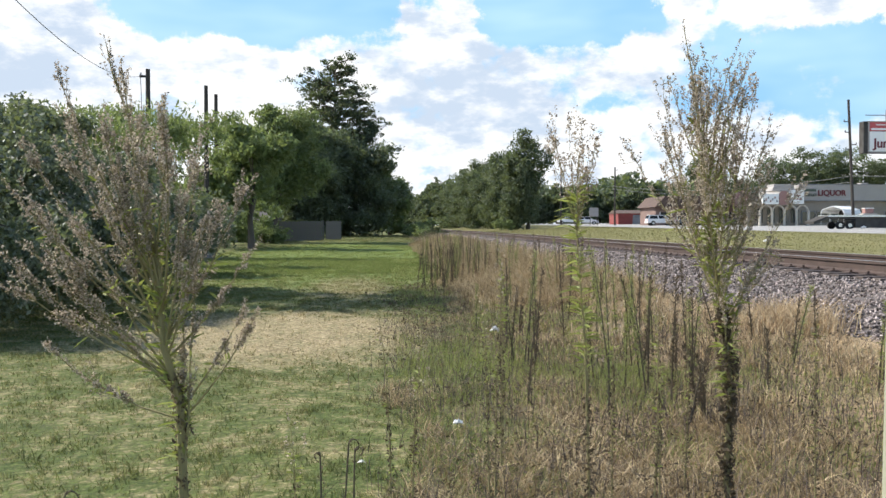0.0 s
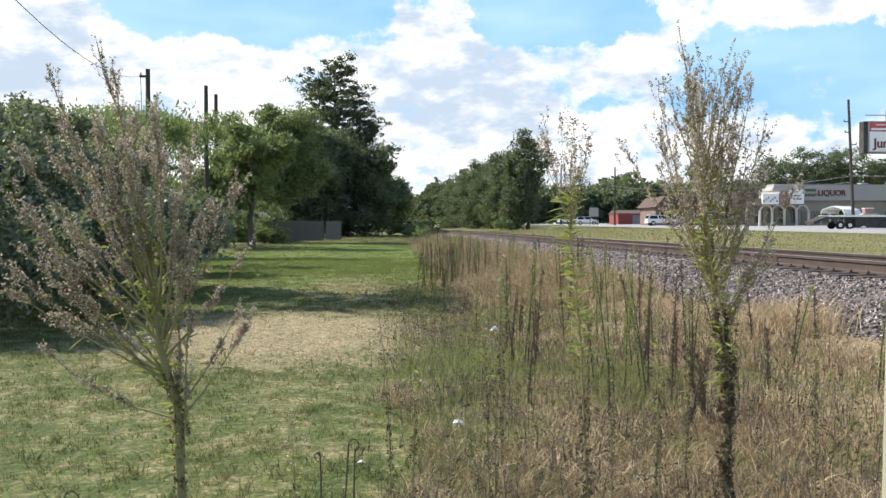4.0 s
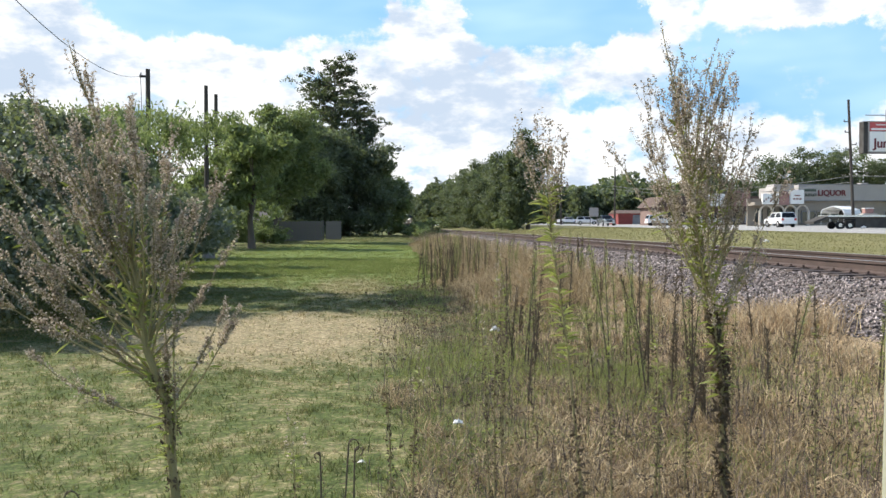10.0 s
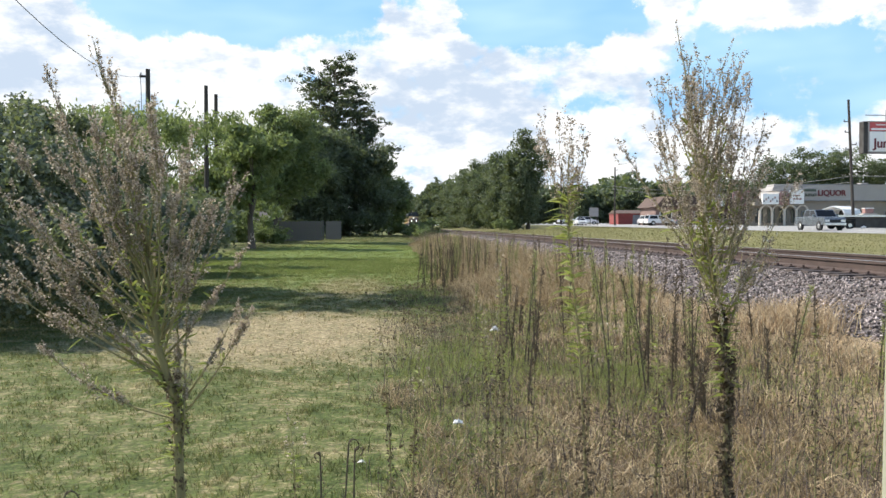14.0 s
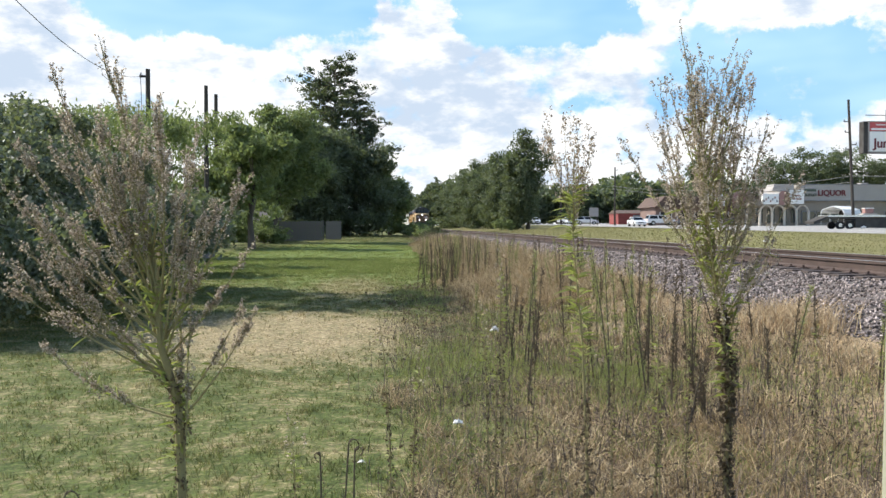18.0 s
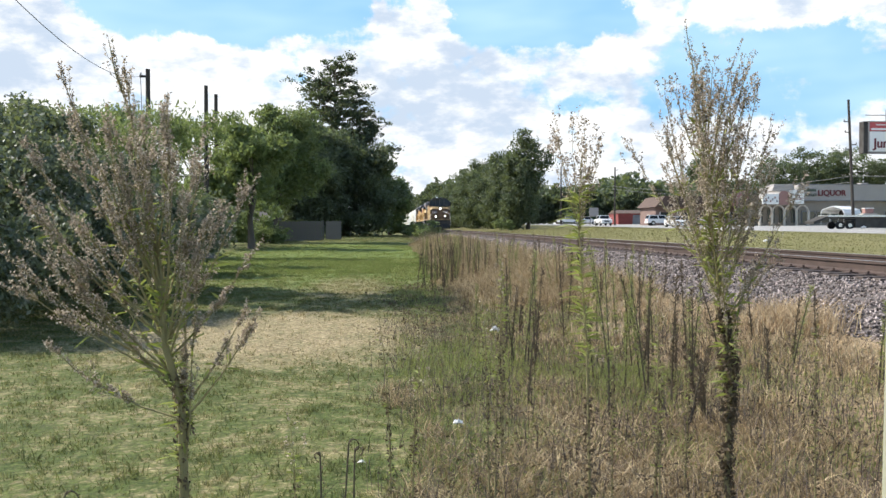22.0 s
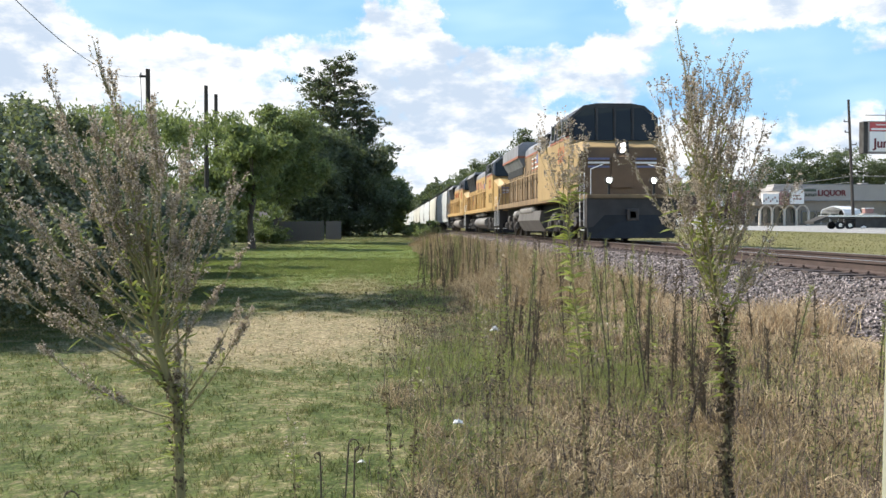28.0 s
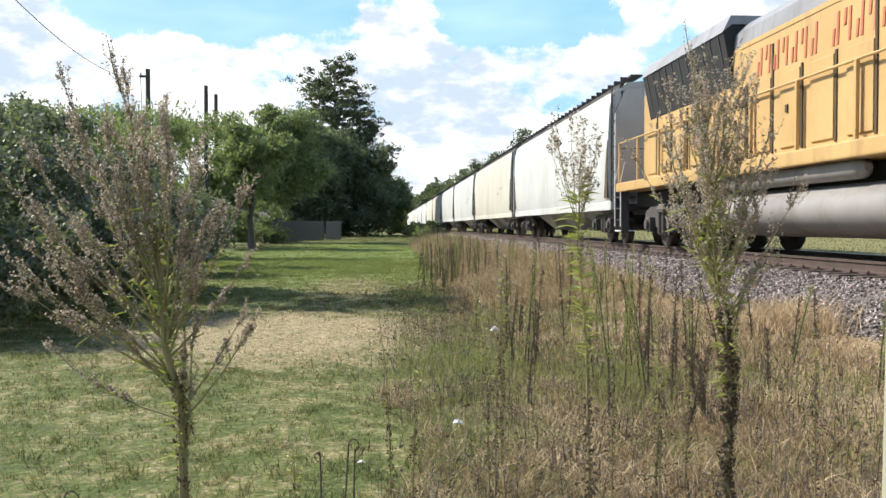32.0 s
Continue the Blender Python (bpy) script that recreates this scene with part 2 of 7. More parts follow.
def leaf_mesh(name, centres, size, mat, rng, long=1.6, droop=0.0, flat=0.0, lie=False):
    """Rhombic leaves at the centres, turned at random; size: metres (number or array)."""
    n = len(centres)
    d = rng.normal(size=(n, 3))
    d[:, 2] = d[:, 2] * (1 - flat) - droop
    d /= np.linalg.norm(d, axis=1)[:, None]
    e = np.cross(d, rng.normal(size=(n, 3)) * (0.35 if lie else 1.0) + np.array([0, 0, 1.0 if lie else 0.0]))
    e /= np.linalg.norm(e, axis=1)[:, None] + 1e-9
    s = (np.broadcast_to(size, n) * rng.uniform(0.6, 1.3, n))[:, None]
    V = np.stack([centres - d * s * long / 2, centres + e * s / 2, centres + d * s * long / 2, centres - e * s / 2], 1).reshape(-1, 3)
    return cloud_mesh(name, V, np.arange(4 * n).reshape(n, 4), mat)


def blade_mesh(name, roots, height, width, mat, rng, lean=0.3):
    """Grass blades: a bent two-piece blade at each root."""
    n = len(roots)
    a = rng.uniform(0, 2 * np.pi, n)
    side = np.stack([np.cos(a), np.sin(a), np.zeros(n)], 1) * (np.broadcast_to(width, n) / 2)[:, None]
    h = np.broadcast_to(height, n) * rng.uniform(0.55, 1.25, n)
    b = rng.uniform(0, 2 * np.pi, n)
    out = np.stack([np.cos(b), np.sin(b), np.zeros(n)], 1) * (h * rng.uniform(0, lean, n))[:, None]
    up = np.zeros((n, 3))
    up[:, 2] = h
    mid = roots + up * 0.55 + out * 0.3
    top = roots + up + out
    V = np.stack([roots - side, roots + side, mid + side * 0.8, mid - side * 0.8, top], 1).reshape(-1, 3)
    o = 5 * np.arange(n)[:, None]
    F = np.concatenate([o + np.array([[0, 1, 2]]), o + np.array([[0, 2, 3]]), o + np.array([[3, 2, 4]])])
    return cloud_mesh(name, V, F, mat)


def smooth01(a, b, v):
    t = np.clip((v - a) / (b - a), 0, 1)
    return t * t * (3 - 2 * t)


def ground_z(x, y):
    """Height of the land: flat lawn, the bank up to the track, a slight rise to the road and the shops."""
    x, y = np.asarray(x, float), np.asarray(y, float)
    z = np.interp(x, [-30, 2.0, 4.9, 6.2, 9.2, 10.4, 14, 33, 60, 400], [0.0, 0.03, 0.33, 0.5, 0.5, 0.72, 0.78, 1.08, 1.3, 3.0])
    z = z + smooth01(12, 34, x) * np.clip((y - 80) * 0.0055, -0.35, 0.9)
    z = z + (1 - smooth01(1.0, 5.0, x)) * 0.35 * smooth01(45, 115, y)
    return z + 0.03 * np.sin(x * 0.7 + 1.3) * np.sin(y * 0.45) * (1 - smooth01(2, 6, x))


# ---- setting ----
def sky_backdrop():
    """A far ring of drifting cloud; the clear sky shows between."""
    n = Nodes("drifting_cloud")
    uv = n.coord("UV")
    wob = n.add("TexNoise", noise_dimensions="2D")
    n.put(wob.inputs["Vector"], uv)
    wob.inputs["Scale"].default_value, wob.inputs["Detail"].default_value, wob.inputs["Roughness"].default_value = 0.9, 7, 0.62
    shift = n.add("VectorMath", operation="MULTIPLY_ADD")
    n.put(shift.inputs[0], wob.outputs["Color"])
    shift.inputs[1].default_value, shift.inputs[2].default_value = (1.5, 0.8, 0), (-0.75, -0.4, 0)
    away = n.add("VectorMath", operation="ADD")
    n.put(away.inputs[0], uv)
    n.put(away.inputs[1], shift.outputs[0])
    torn = away.outputs[0]
    big = n.noise(uv, 0.55, 7, 0.58)
    puff = n.noise(n.vmul(uv, (1, 1.5, 1)), 1.5, 8, 0.6)
    body = n.math("ADD", n.math("MULTIPLY", big, 0.6), n.math("MULTIPLY", puff, 0.4))
    body = n.math("ADD", body, 0.13)
    for c, r, k in (((-3.4, 3.8, 0), (2.7, 0.62, 0), -0.46), ((2.3, 3.75, 0), (1.9, 0.55, 0), -0.42), ((6.6, 2.55, 0), (2.1, 0.95, 0), -0.22),
                    ((2.75, 2.15, 0), (0.45, 0.22, 0), -0.12), ((4.2, 2.5, 0), (1.1, 0.5, 0), -0.10), ((0.0, 3.6, 0), (0.55, 0.6, 0), 0.22),
                    ((-6.7, 3.3, 0), (1.1, 1.2, 0), 0.2), ((6.9, 3.75, 0), (1.9, 0.45, 0), 0.36), ((4.0, 3.75, 0), (0.35, 0.3, 0), 0.22), ((0, 5.5, 0), (60, 1.2, 0), -0.12)):
        body = n.math("ADD", body, n.math("MULTIPLY", n.blob(torn, c, r, 0.6), k))
    cover = n.span(body, 0.47, 0.60, 0, 1, True)
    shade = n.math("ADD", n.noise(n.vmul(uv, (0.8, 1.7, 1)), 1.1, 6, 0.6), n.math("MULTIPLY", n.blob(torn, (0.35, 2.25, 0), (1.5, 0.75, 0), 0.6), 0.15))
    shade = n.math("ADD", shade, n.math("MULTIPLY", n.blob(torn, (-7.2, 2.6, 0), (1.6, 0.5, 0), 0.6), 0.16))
    grey = n.span(shade, 0.42, 0.68, 0, 0.9, True)
    lit = n.mix(grey, (1.0, 1.0, 1.0), (0.50, 0.61, 0.76))
    clear = n.mix(n.span(n.math("ADD", n.noise(n.vmul(uv, (0.3, 1.0, 1)), 0.8, 3), 0.0), 0.35, 0.7), (0.30, 0.58, 0.92), (0.50, 0.76, 0.96))
    em = n.add("Emission")
    n.put(em.inputs[0], n.mix(cover, clear, lit))
    n.put(em.inputs[1], 0.73)
    tr = n.add("BsdfTransparent")
    sep = n.add("SeparateXYZ")
    n.put(sep.inputs[0], uv)
    fade = n.span(sep.outputs[1], 5.5, 8.0, 1, 0, True)
    fade = n.math("MULTIPLY", fade, n.span(n.math("ABSOLUTE", sep.outputs[0]), 14.0, 24.0, 1, 0, True))
    mx = n.add("MixShader")
    n.put(mx.inputs[0], fade)
    n.t.links.new(tr.outputs[0], mx.inputs[1])
    n.t.links.new(em.outputs[0], mx.inputs[2])
    n.t.links.new(mx.outputs[0], n.t.nodes["Material Output"].inputs[0])
    R, me = 3600.0, bpy.data.meshes.new("sky_backdrop")
    az = [radians(3.5) + 2 * math.pi * i / 96 - math.pi for i in range(97)]
    el = [radians(e) for e in (-2, 0, 4, 8, 12, 16, 20, 25, 30)]
    vs = [(R * math.sin(a) * math.cos(e), R * math.cos(a) * math.cos(e), R * math.sin(e)) for e in el for a in az]
    fs = [(j * 97 + i, j * 97 + i + 1, (j + 1) * 97 + i + 1, (j + 1) * 97 + i) for j in range(len(el) - 1) for i in range(96)]
    me.from_pydata(vs, [], fs)
    lay = me.uv_layers.new(name="UVMap")
    flat = [((a - radians(3.5)) * 16, e * 16) for e in el for a in az]
    for lp in me.loops:
        lay.data[lp.index].uv = flat[lp.vertex_index]
    me.materials.append(n.mat)
    ob = new("sky_backdrop", me)
    ob.location.z = 1.5
    return tagged(ob, "bright summer sky with drifting white and grey cumulus clouds", "sky", kind="structure")


SKY = sky_backdrop()


def sheet(name, xs, ys, zf, mat, label, category):
    X, Y = np.meshgrid(xs, ys)
    Z = zf(X, Y)
    V = np.stack([X, Y, Z], -1).reshape(-1, 3)
    w = len(xs)
    i = (np.arange(len(ys) - 1)[:, None] * w + np.arange(w - 1)[None]).ravel()
    me = cloud_mesh(name, V, np.stack([i, i + 1, i + w + 1, i + w], 1), mat)
    me.shade_smooth()
    return tagged(new(name, me), label, category, kind="structure")


_xs = np.concatenate([[-3500, -1200, -400, -150], np.arange(-60, -12, 4), np.arange(-12, 14, 0.4), np.arange(14, 70, 4), [90, 150, 400, 1200, 3500]])
_ys = np.concatenate([[-3500, -800, -200, -60, -20], np.arange(-8, 40, 0.5), np.arange(40, 130, 3), np.arange(130, 400, 15), [500, 800, 1500, 3500]])
sheet("ground", _xs, _ys, ground_z, M["ground"], "mown green lawn with dry patches and a straw-coloured verge", "ground")


def road_z(x, y):
    return ground_z(x, y) + 0.02


_ry = np.concatenate([[-300, -60], np.arange(0, 300, 10), [400, 700]])
road = sheet("road", np.array([33.5, 37.0, 40.0, 43.0, 46.0]), _ry, road_z, M["asphalt"], "pale concrete highway running beside the railway", "road")
sheet("car_park", np.array([46.05, 50, 56, 62, 70]), np.concatenate([[20], np.arange(30, 280, 10)]), lambda x, y: ground_z(x, y) + 0.015, M["asphalt"], "pale concrete car park before the shops", "car park")
for k, x in enumerate((33.75, 39.7, 39.95, 45.8)):
    sheet("road_marking", np.array([x, x + 0.12]), _ry, lambda a, b: ground_z(a, b) + 0.026, M["paint_line"], "faded painted line along the highway", "road marking")


# ---- railway track ----
def railway():
    y0, y1 = -60.0, 900.0
    tr = thing("railway_track", pose(RAIL_X, 0, RAIL_TOP), "rusty single railway track on dark wooden ties and grey ballast", "railway track", kind="structure")
    prof = [(-0.07, -0.18), (0.07, -0.18), (0.07, -0.165), (0.012, -0.14), (0.012, -0.05), (0.036, -0.04), (0.036, -0.006), (0.03, -0.003),
            (-0.03, -0.003), (-0.036, -0.006), (-0.036, -0.04), (-0.012, -0.05), (-0.012, -0.14), (-0.07, -0.165)]
    for s in (-0.755, 0.755):
        r = part("rail", B().prism([(x + s, z) for x, z in prof], "y", y0, y1), M["rail"], tr)
        part("running_surface", B().box(s - 0.028, s + 0.028, y0, y1, -0.0025, 0.0015), M["rail_head"], r, "polished steel running surface")
    rng = np.random.default_rng(3)
    tie = B().box(-1.3, 1.3, -0.115, 0.115, -0.37, -0.185, 0.012).mesh("tie", M["tie"])
    plate = B().box(-0.19, 0.19, -0.1, 0.1, -0.19, -0.172, 0.004).box(-0.14, -0.11, -0.07, -0.04, -0.175, -0.14).box(0.11, 0.14, 0.04, 0.07, -0.175, -0.14)
    plate = plate.mesh("tie_plate", M["rail"])
    rest = B()
    for i in range(int((y1 - y0) / 0.5)):
        y = y0 + 0.5 * i
        if 4 <= y < 130:
            t = part("tie", tie, None, tr)
            t.location = (rng.uniform(-0.05, 0.05), y + rng.uniform(-0.02, 0.02), 0)
            t.rotation_euler.z = rng.uniform(-0.012, 0.012)
            if y < 45:
                for s in (-0.755, 0.755):
                    p = part("tie_plate", plate, None, t)
                    p.location = (s - t.location.x, 0, 0)
        else:
            rest.box(-1.3, 1.3, y - 0.115, y + 0.115, -0.37, -0.185)
    tagged(part("far_ties", rest, M["tie"], tr), kind="stuff")
    # the ballast bed: a trapezoid whose slopes run down into the banks
    bed = sheet("ballast_bed", np.array([4.7, 5.1, 5.5, 5.9, 6.2, 6.5, 7.2, 8.2, 8.9, 9.3, 9.8, 10.5]), np.concatenate([[-60, -20], np.arange(0, 60, 0.5), np.arange(60, 300, 6), [500, 900]]),
                lambda x, y: np.interp(x, [4.7, 6.15, 6.4, 9.0, 9.3, 10.5], [0.24, 0.74, 0.77, 0.77, 0.74, 0.66]) + 0.02 * np.sin(3.1 * x + 2.3 * y) * np.sin(1.7 * y),
                M["ballast"], "bed of grey crushed-stone railway ballast", "ballast")
    # loose stones on the near slope and between the ties
    n = 76000
    y = 5 + 65 * rng.random(n) ** 1.7
    x = np.where(rng.random(n) < 0.72, rng.uniform(4.5, 6.5, n), rng.uniform(6.4, 9.6, n))
    z = np.interp(x, [4.4, 4.7, 6.15, 6.4, 9.0, 9.3, 10.5], [0.26, 0.26, 0.75, 0.78, 0.78, 0.75, 0.66])
    s = rng.uniform(0.009, 0.025, n) * (1 + y * 0.012)
    base = np.array([(1, 0, 0), (0, 1, 0), (-1, 0, 0), (0, -1, 0), (0.2, 0.1, 1), (0, 0, -0.7)], float)
    q = rng.normal(size=(n, 3, 3))
    q, _ = np.linalg.qr(q)
    jit = base[None] * rng.uniform(0.65, 1.25, (n, 6, 3))
    V = np.einsum("nij,nkj->nki", q, jit) * s[:, None, None] + np.stack([x, y, z], 1)[:, None]
    F = np.array([(0, 1, 4), (1, 2, 4), (2, 3, 4), (3, 0, 4), (1, 0, 5), (2, 1, 5), (3, 2, 5), (0, 3, 5)])
    F = (6 * np.arange(n)[:, None, None] + F[None]).reshape(-1, 3)
    nn = Nodes("ballast_stone")
    g = nn.add("NewGeometry")
    r = g.outputs["Random Per Island"]
    col = nn.mix(nn.math("POWER", r, 2.0), (0.04, 0.032, 0.029), (0.54, 0.455, 0.42))
    col = nn.mix(nn.span(nn.noise(g.outputs["Position"], 3, 3), 0.45, 0.7, 0, 0.5), col, (0.17, 0.125, 0.10))
    nn.bump(nn.noise(g.outputs["Position"], 60, 3), 0.4, 0.01)
    nn.done(col, 0.85)
    tagged(new("ballast_stones", cloud_mesh("ballast_stones", V.reshape(-1, 3), F, nn.mat)), "loose grey and brown crushed ballast stones", "gravel", kind="stuff")


railway()


# ---- trees ----
def lumps(rng, n, c, r):
    """n points near the surface and inside of an ellipsoid."""
    d = rng.normal(size=(n, 3))
    d /= np.linalg.norm(d, axis=1)[:, None]
    return np.array(c) + d * (rng.random(n) ** 0.38)[:, None] * np.array(r)


def tree(name, x, y, blobs, trunk, leaf, count, size, label, category="tree", seed=0, clump=0.55, per=38, droop=0.0, flat=0.0, group="", limbs=9, long=1.6):
    """A tree: tapered trunk, limbs to the leaf clumps, a crown of many leaves. blobs: (centre, radii) in metres from the foot;
    trunk: (height, radius)."""
    rng = np.random.default_rng(seed)
    z = float(ground_z(x, y))
    root = thing(name, pose(x, y, z), label, category, group)
    h, r = trunk
    path = [(0, 0, -0.1)]
    for k in range(1, 6):
        path.append((rng.normal() * 0.04 * h * k / 5, rng.normal() * 0.04 * h * k / 5, h * k / 5))
    part("trunk", B().tube(path, [r * 1.35, r, r * 0.85, r * 0.7, r * 0.5, r * 0.3], 8), M["bark"], root, smooth=True)
    vol = np.array([b[1][0] * b[1][1] * b[1][2] for b in blobs]) ** (2 / 3)
    vol = vol / vol.sum()
    blobs, vol, first = [], [], list(zip(blobs, vol))
    for (c, rad), v in first:
        blobs.append((c, [0.82 * q for q in rad]))
        vol.append(v * 0.6)
        for k in range(6):
            d = rng.normal(size=3)
            d[2] = abs(d[2]) * 0.9 - 0.25
            d /= np.linalg.norm(d)
            f = rng.uniform(0.22, 0.42)
            blobs.append((np.array(c) + d * np.array(rad) * rng.uniform(0.75, 1.0), [f * q for q in rad]))
            vol.append(v * 0.4 / 6)
    cs = []
    for (c, rad), v in zip(blobs, vol):
        cs.append(lumps(rng, max(3, int(count / per * v)), c, rad))
    cs = np.concatenate(cs)
    pick = rng.choice(len(cs), min(limbs, len(cs)), replace=False)
    for k in pick:
        t = rng.uniform(0.35, 0.95)
        i = t * 5
        a = Vector(path[int(i)]).lerp(Vector(path[min(int(i) + 1, 5)]), i % 1)
        b = Vector(cs[k])
        m = a.lerp(b, 0.5) + Vector((0, 0, 0.08 * (b - a).length))
        part("limb", B().tube([a, m, b], [r * 0.4, r * 0.22, r * 0.05], 5), M["bark"], root)
    P = np.repeat(cs, per, 0)
    off = rng.normal(size=P.shape)
    off *= (clump * rng.random(len(P)) ** 0.5 / (np.linalg.norm(off, axis=1) + 1e-9))[:, None]
    off[:, 2] *= 0.6
    P = P + off * np.repeat(rng.uniform(0.6, 1.4, len(cs)), per)[:, None]
    if len(P):
        P = P[P[:, 2] > 0.02]
    part("crown", leaf_mesh("crown", P, size, leaf, rng, long, droop, flat), None, root)
    return root


def pine(name, x, y, h, spread, leaf, label, seed=0, low=0.35, tuft=70, size=0.3, rings=26):
    """A tall pine: straight trunk, whorls of boughs that carry flat clouds of needles."""
    rng = np.random.default_rng(seed)
    root = thing(name, pose(x, y, float(ground_z(x, y))), label, "tree")
    part("trunk", B().tube([(0, 0, -0.1), (0.15, 0, h * 0.5), (0, 0.1, h * 0.97)], [h * 0.018, h * 0.012, 0.04], 8), M["bark"], root, smooth=True)
    pts = []
    for k in range(rings):
        t = low + (1 - low) * (k + 0.5) / rings
        reach = spread * min(1.0, 0.36 + 1.3 * (1 - t) / (1 - low))
        for j in range(rng.integers(2, 5)):
            a = rng.uniform(0, 2 * math.pi)
            L = reach * rng.uniform(0.55, 1.05)
            s, e = Vector((0, 0, h * t)), Vector((math.cos(a) * L, math.sin(a) * L, h * t + L * rng.uniform(0.0, 0.5)))
            part("bough", B().tube([s, s.lerp(e, 0.5) - Vector((0, 0, L * 0.06)), e], [0.09, 0.06, 0.02], 4), M["bark"], root)
            for q in range(max(2, int(L * 1.3))):
                u = 0.35 + 0.65 * (q + rng.random()) / max(2, int(L * 1.3))
                c = s.lerp(e, u) + Vector(rng.normal(size=3) * 0.3)
                o = rng.normal(size=(tuft, 3)) * np.array([0.28, 0.28, 0.13]) * rng.uniform(0.6, 1.3)
                pts.append(o + np.array(c))
    part("needles", leaf_mesh("needles", np.concatenate(pts), size, leaf, rng, 2.2), None, root)
    return root


def woods():
    # dark oaks at the end of the lawn
    dark = "dark shaded live oak at the end of the lawn"
    tree("oak_tree", -5.0, 108, [((0, 0, 7.6), (5.0, 5, 4.6)), ((-3, 0, 5), (4, 4, 4)), ((3.2, 0, 4.2), (3.4, 4, 3.8)), ((-1, 0, 10.3), (3.5, 3, 2.4)), ((1.0, -1, 1.4), (5.5, 2.5, 1.7))], (7, 0.45), M["leaf_dark"], 46000, 0.24, dark, seed=11, clump=1.1)
    tree("oak_tree", -10.5, 104, [((0, 0, 8), (5, 4, 4.6)), ((2, 0, 4), (4.5, 4, 4)), ((1, 0, 11), (3.2, 3, 2.6)), ((1, -1, 1.4), (4.5, 2.5, 1.7))], (6.5, 0.4), M["leaf_dark"], 40000, 0.24, dark, seed=12, clump=1.1)
    tree("oak_tree", 0.3, 118, [((0, 0, 4.6), (2.6, 3, 3.0)), ((-1.5, 0, 6.2), (2.6, 3, 2.6)), ((0.2, 0, 2.2), (2.4, 3, 2.2))], (4.5, 0.25), M["leaf_green"], 15000, 0.26, "smaller light green oak beside the railway clearing", seed=13, clump=0.9)
    tree("oak_tree", -16.5, 98, [((0, 0, 5.4), (4.6, 4, 3.4)), ((0, 0, 3), (4.5, 4, 2.5))], (5, 0.35), M["leaf_dark"], 14000, 0.34, dark, seed=14, clump=1.1)
    pine("pine_tree", -6.6, 114, 21.6, 6.2, M["needle"], "tall dark loblolly pine above the oaks", seed=5, low=0.38, size=0.15, tuft=50, rings=34)
    pine("pine_tree", -2.9, 117, 15.6, 4.6, M["needle"], "smaller pine leaning out beside the tall one", seed=8, low=0.35, size=0.15, tuft=50, rings=28)
    # light green trees before them
    g = "leafy green pecan tree at the edge of the lawn"
    tree("pecan_tree", -12.2, 62, [((0, 0, 6.6), (3.4, 3, 2.0)), ((2.0, 0, 2.6), (2.6, 2.5, 1.8)), ((-2.6, 0, 2.8), (3, 3, 2.0))], (5.6, 0.2), M["leaf_green"], 4600, 0.12, g, seed=21, clump=0.6, droop=1.4, long=3.2)
    tree("pecan_tree", -8.6, 58, [((0, 0, 5.4), (2.4, 2.4, 2.6)), ((-1.6, 0, 3.6), (2.3, 2.2, 2.2))], (5, 0.2), M["leaf_green"], 16000, 0.13, g, seed=22, clump=0.6, droop=1.0, long=2.6)
    tree("pecan_tree", -9.0, 74, [((0, 0, 7.4), (3.2, 3, 3.0)), ((-1.0, 0, 4.4), (3.2, 2.5, 2.4)), ((0.8, 0, 9.3), (2.4, 2, 1.8)), ((2.2, 0, 5.6), (2.2, 2, 2.6))], (7.5, 0.22), M["leaf_green"], 30000, 0.13, g, seed=26, clump=0.7, droop=0.8, long=2.2)
    tree("pecan_tree", -10.8, 43, [((0, 0, 5.6), (3.0, 2.2, 1.7)), ((2.4, 0, 6.0), (1.5, 1.4, 0.8)), ((-2.0, 0, 5.4), (2.2, 2.0, 1.8)), ((0, 0, 3.2), (2.6, 2.0, 1.4))], (5.8, 0.16), M["leaf_green"], 7600, 0.085, "green pecan tree with drooping leaves and gaps", seed=23, clump=0.55, droop=1.4, per=30, long=2.8)
    tree("pecan_tree", -9.6, 35, [((0, 0, 4.6), (2.4, 2.0, 1.6)), ((-2.2, 0, 4.4), (2.2, 2.0, 1.5)), ((1.6, 0, 4.9), (1.0, 1.0, 0.8))], (5.2, 0.12), M["leaf_green"], 5600, 0.07, "thin green pecan tree with drooping leaves and gaps", seed=24, clump=0.5, droop=1.4, per=26, long=2.8)
    tree("pecan_tree", -13.9, 23.9, [((3.6, -2.0, 9.4), (2.8, 2.4, 1.4)), ((4.6, -2.6, 9.2), (1.5, 1.6, 1.2)), ((1, 0, 9.0), (2, 2, 1.6))], (8.4, 0.2), M["leaf_green"], 2700, 0.19, "tall green pecan tree shading the lawn", seed=25, clump=0.6, droop=0.6, per=30)
    # dark shrubs along the lawn's left side
    s = "dense dark privet shrub at the edge of the lawn"
    tree("privet_shrub", -6.4, 15.0, [((0, 0, 1.6), (2.4, 2.2, 1.6)), ((-0.4, 0.5, 2.9), (1.9, 1.8, 0.95)), ((1.4, 0.8, 1.0), (1.3, 1.4, 1.0))], (2.4, 0.09), M["leaf_bush"], 40000, 0.06, s, "shrub", 31, clump=0.35, per=45)
    tree("privet_shrub", -5.7, 12.2, [((0, 0, 1.0), (1.5, 1.5, 1.1)), ((-0.5, 0.3, 1.9), (1.2, 1.2, 0.8))], (1.6, 0.07), M["leaf_bush"], 20000, 0.05, s, "shrub", 36, clump=0.3, per=45)
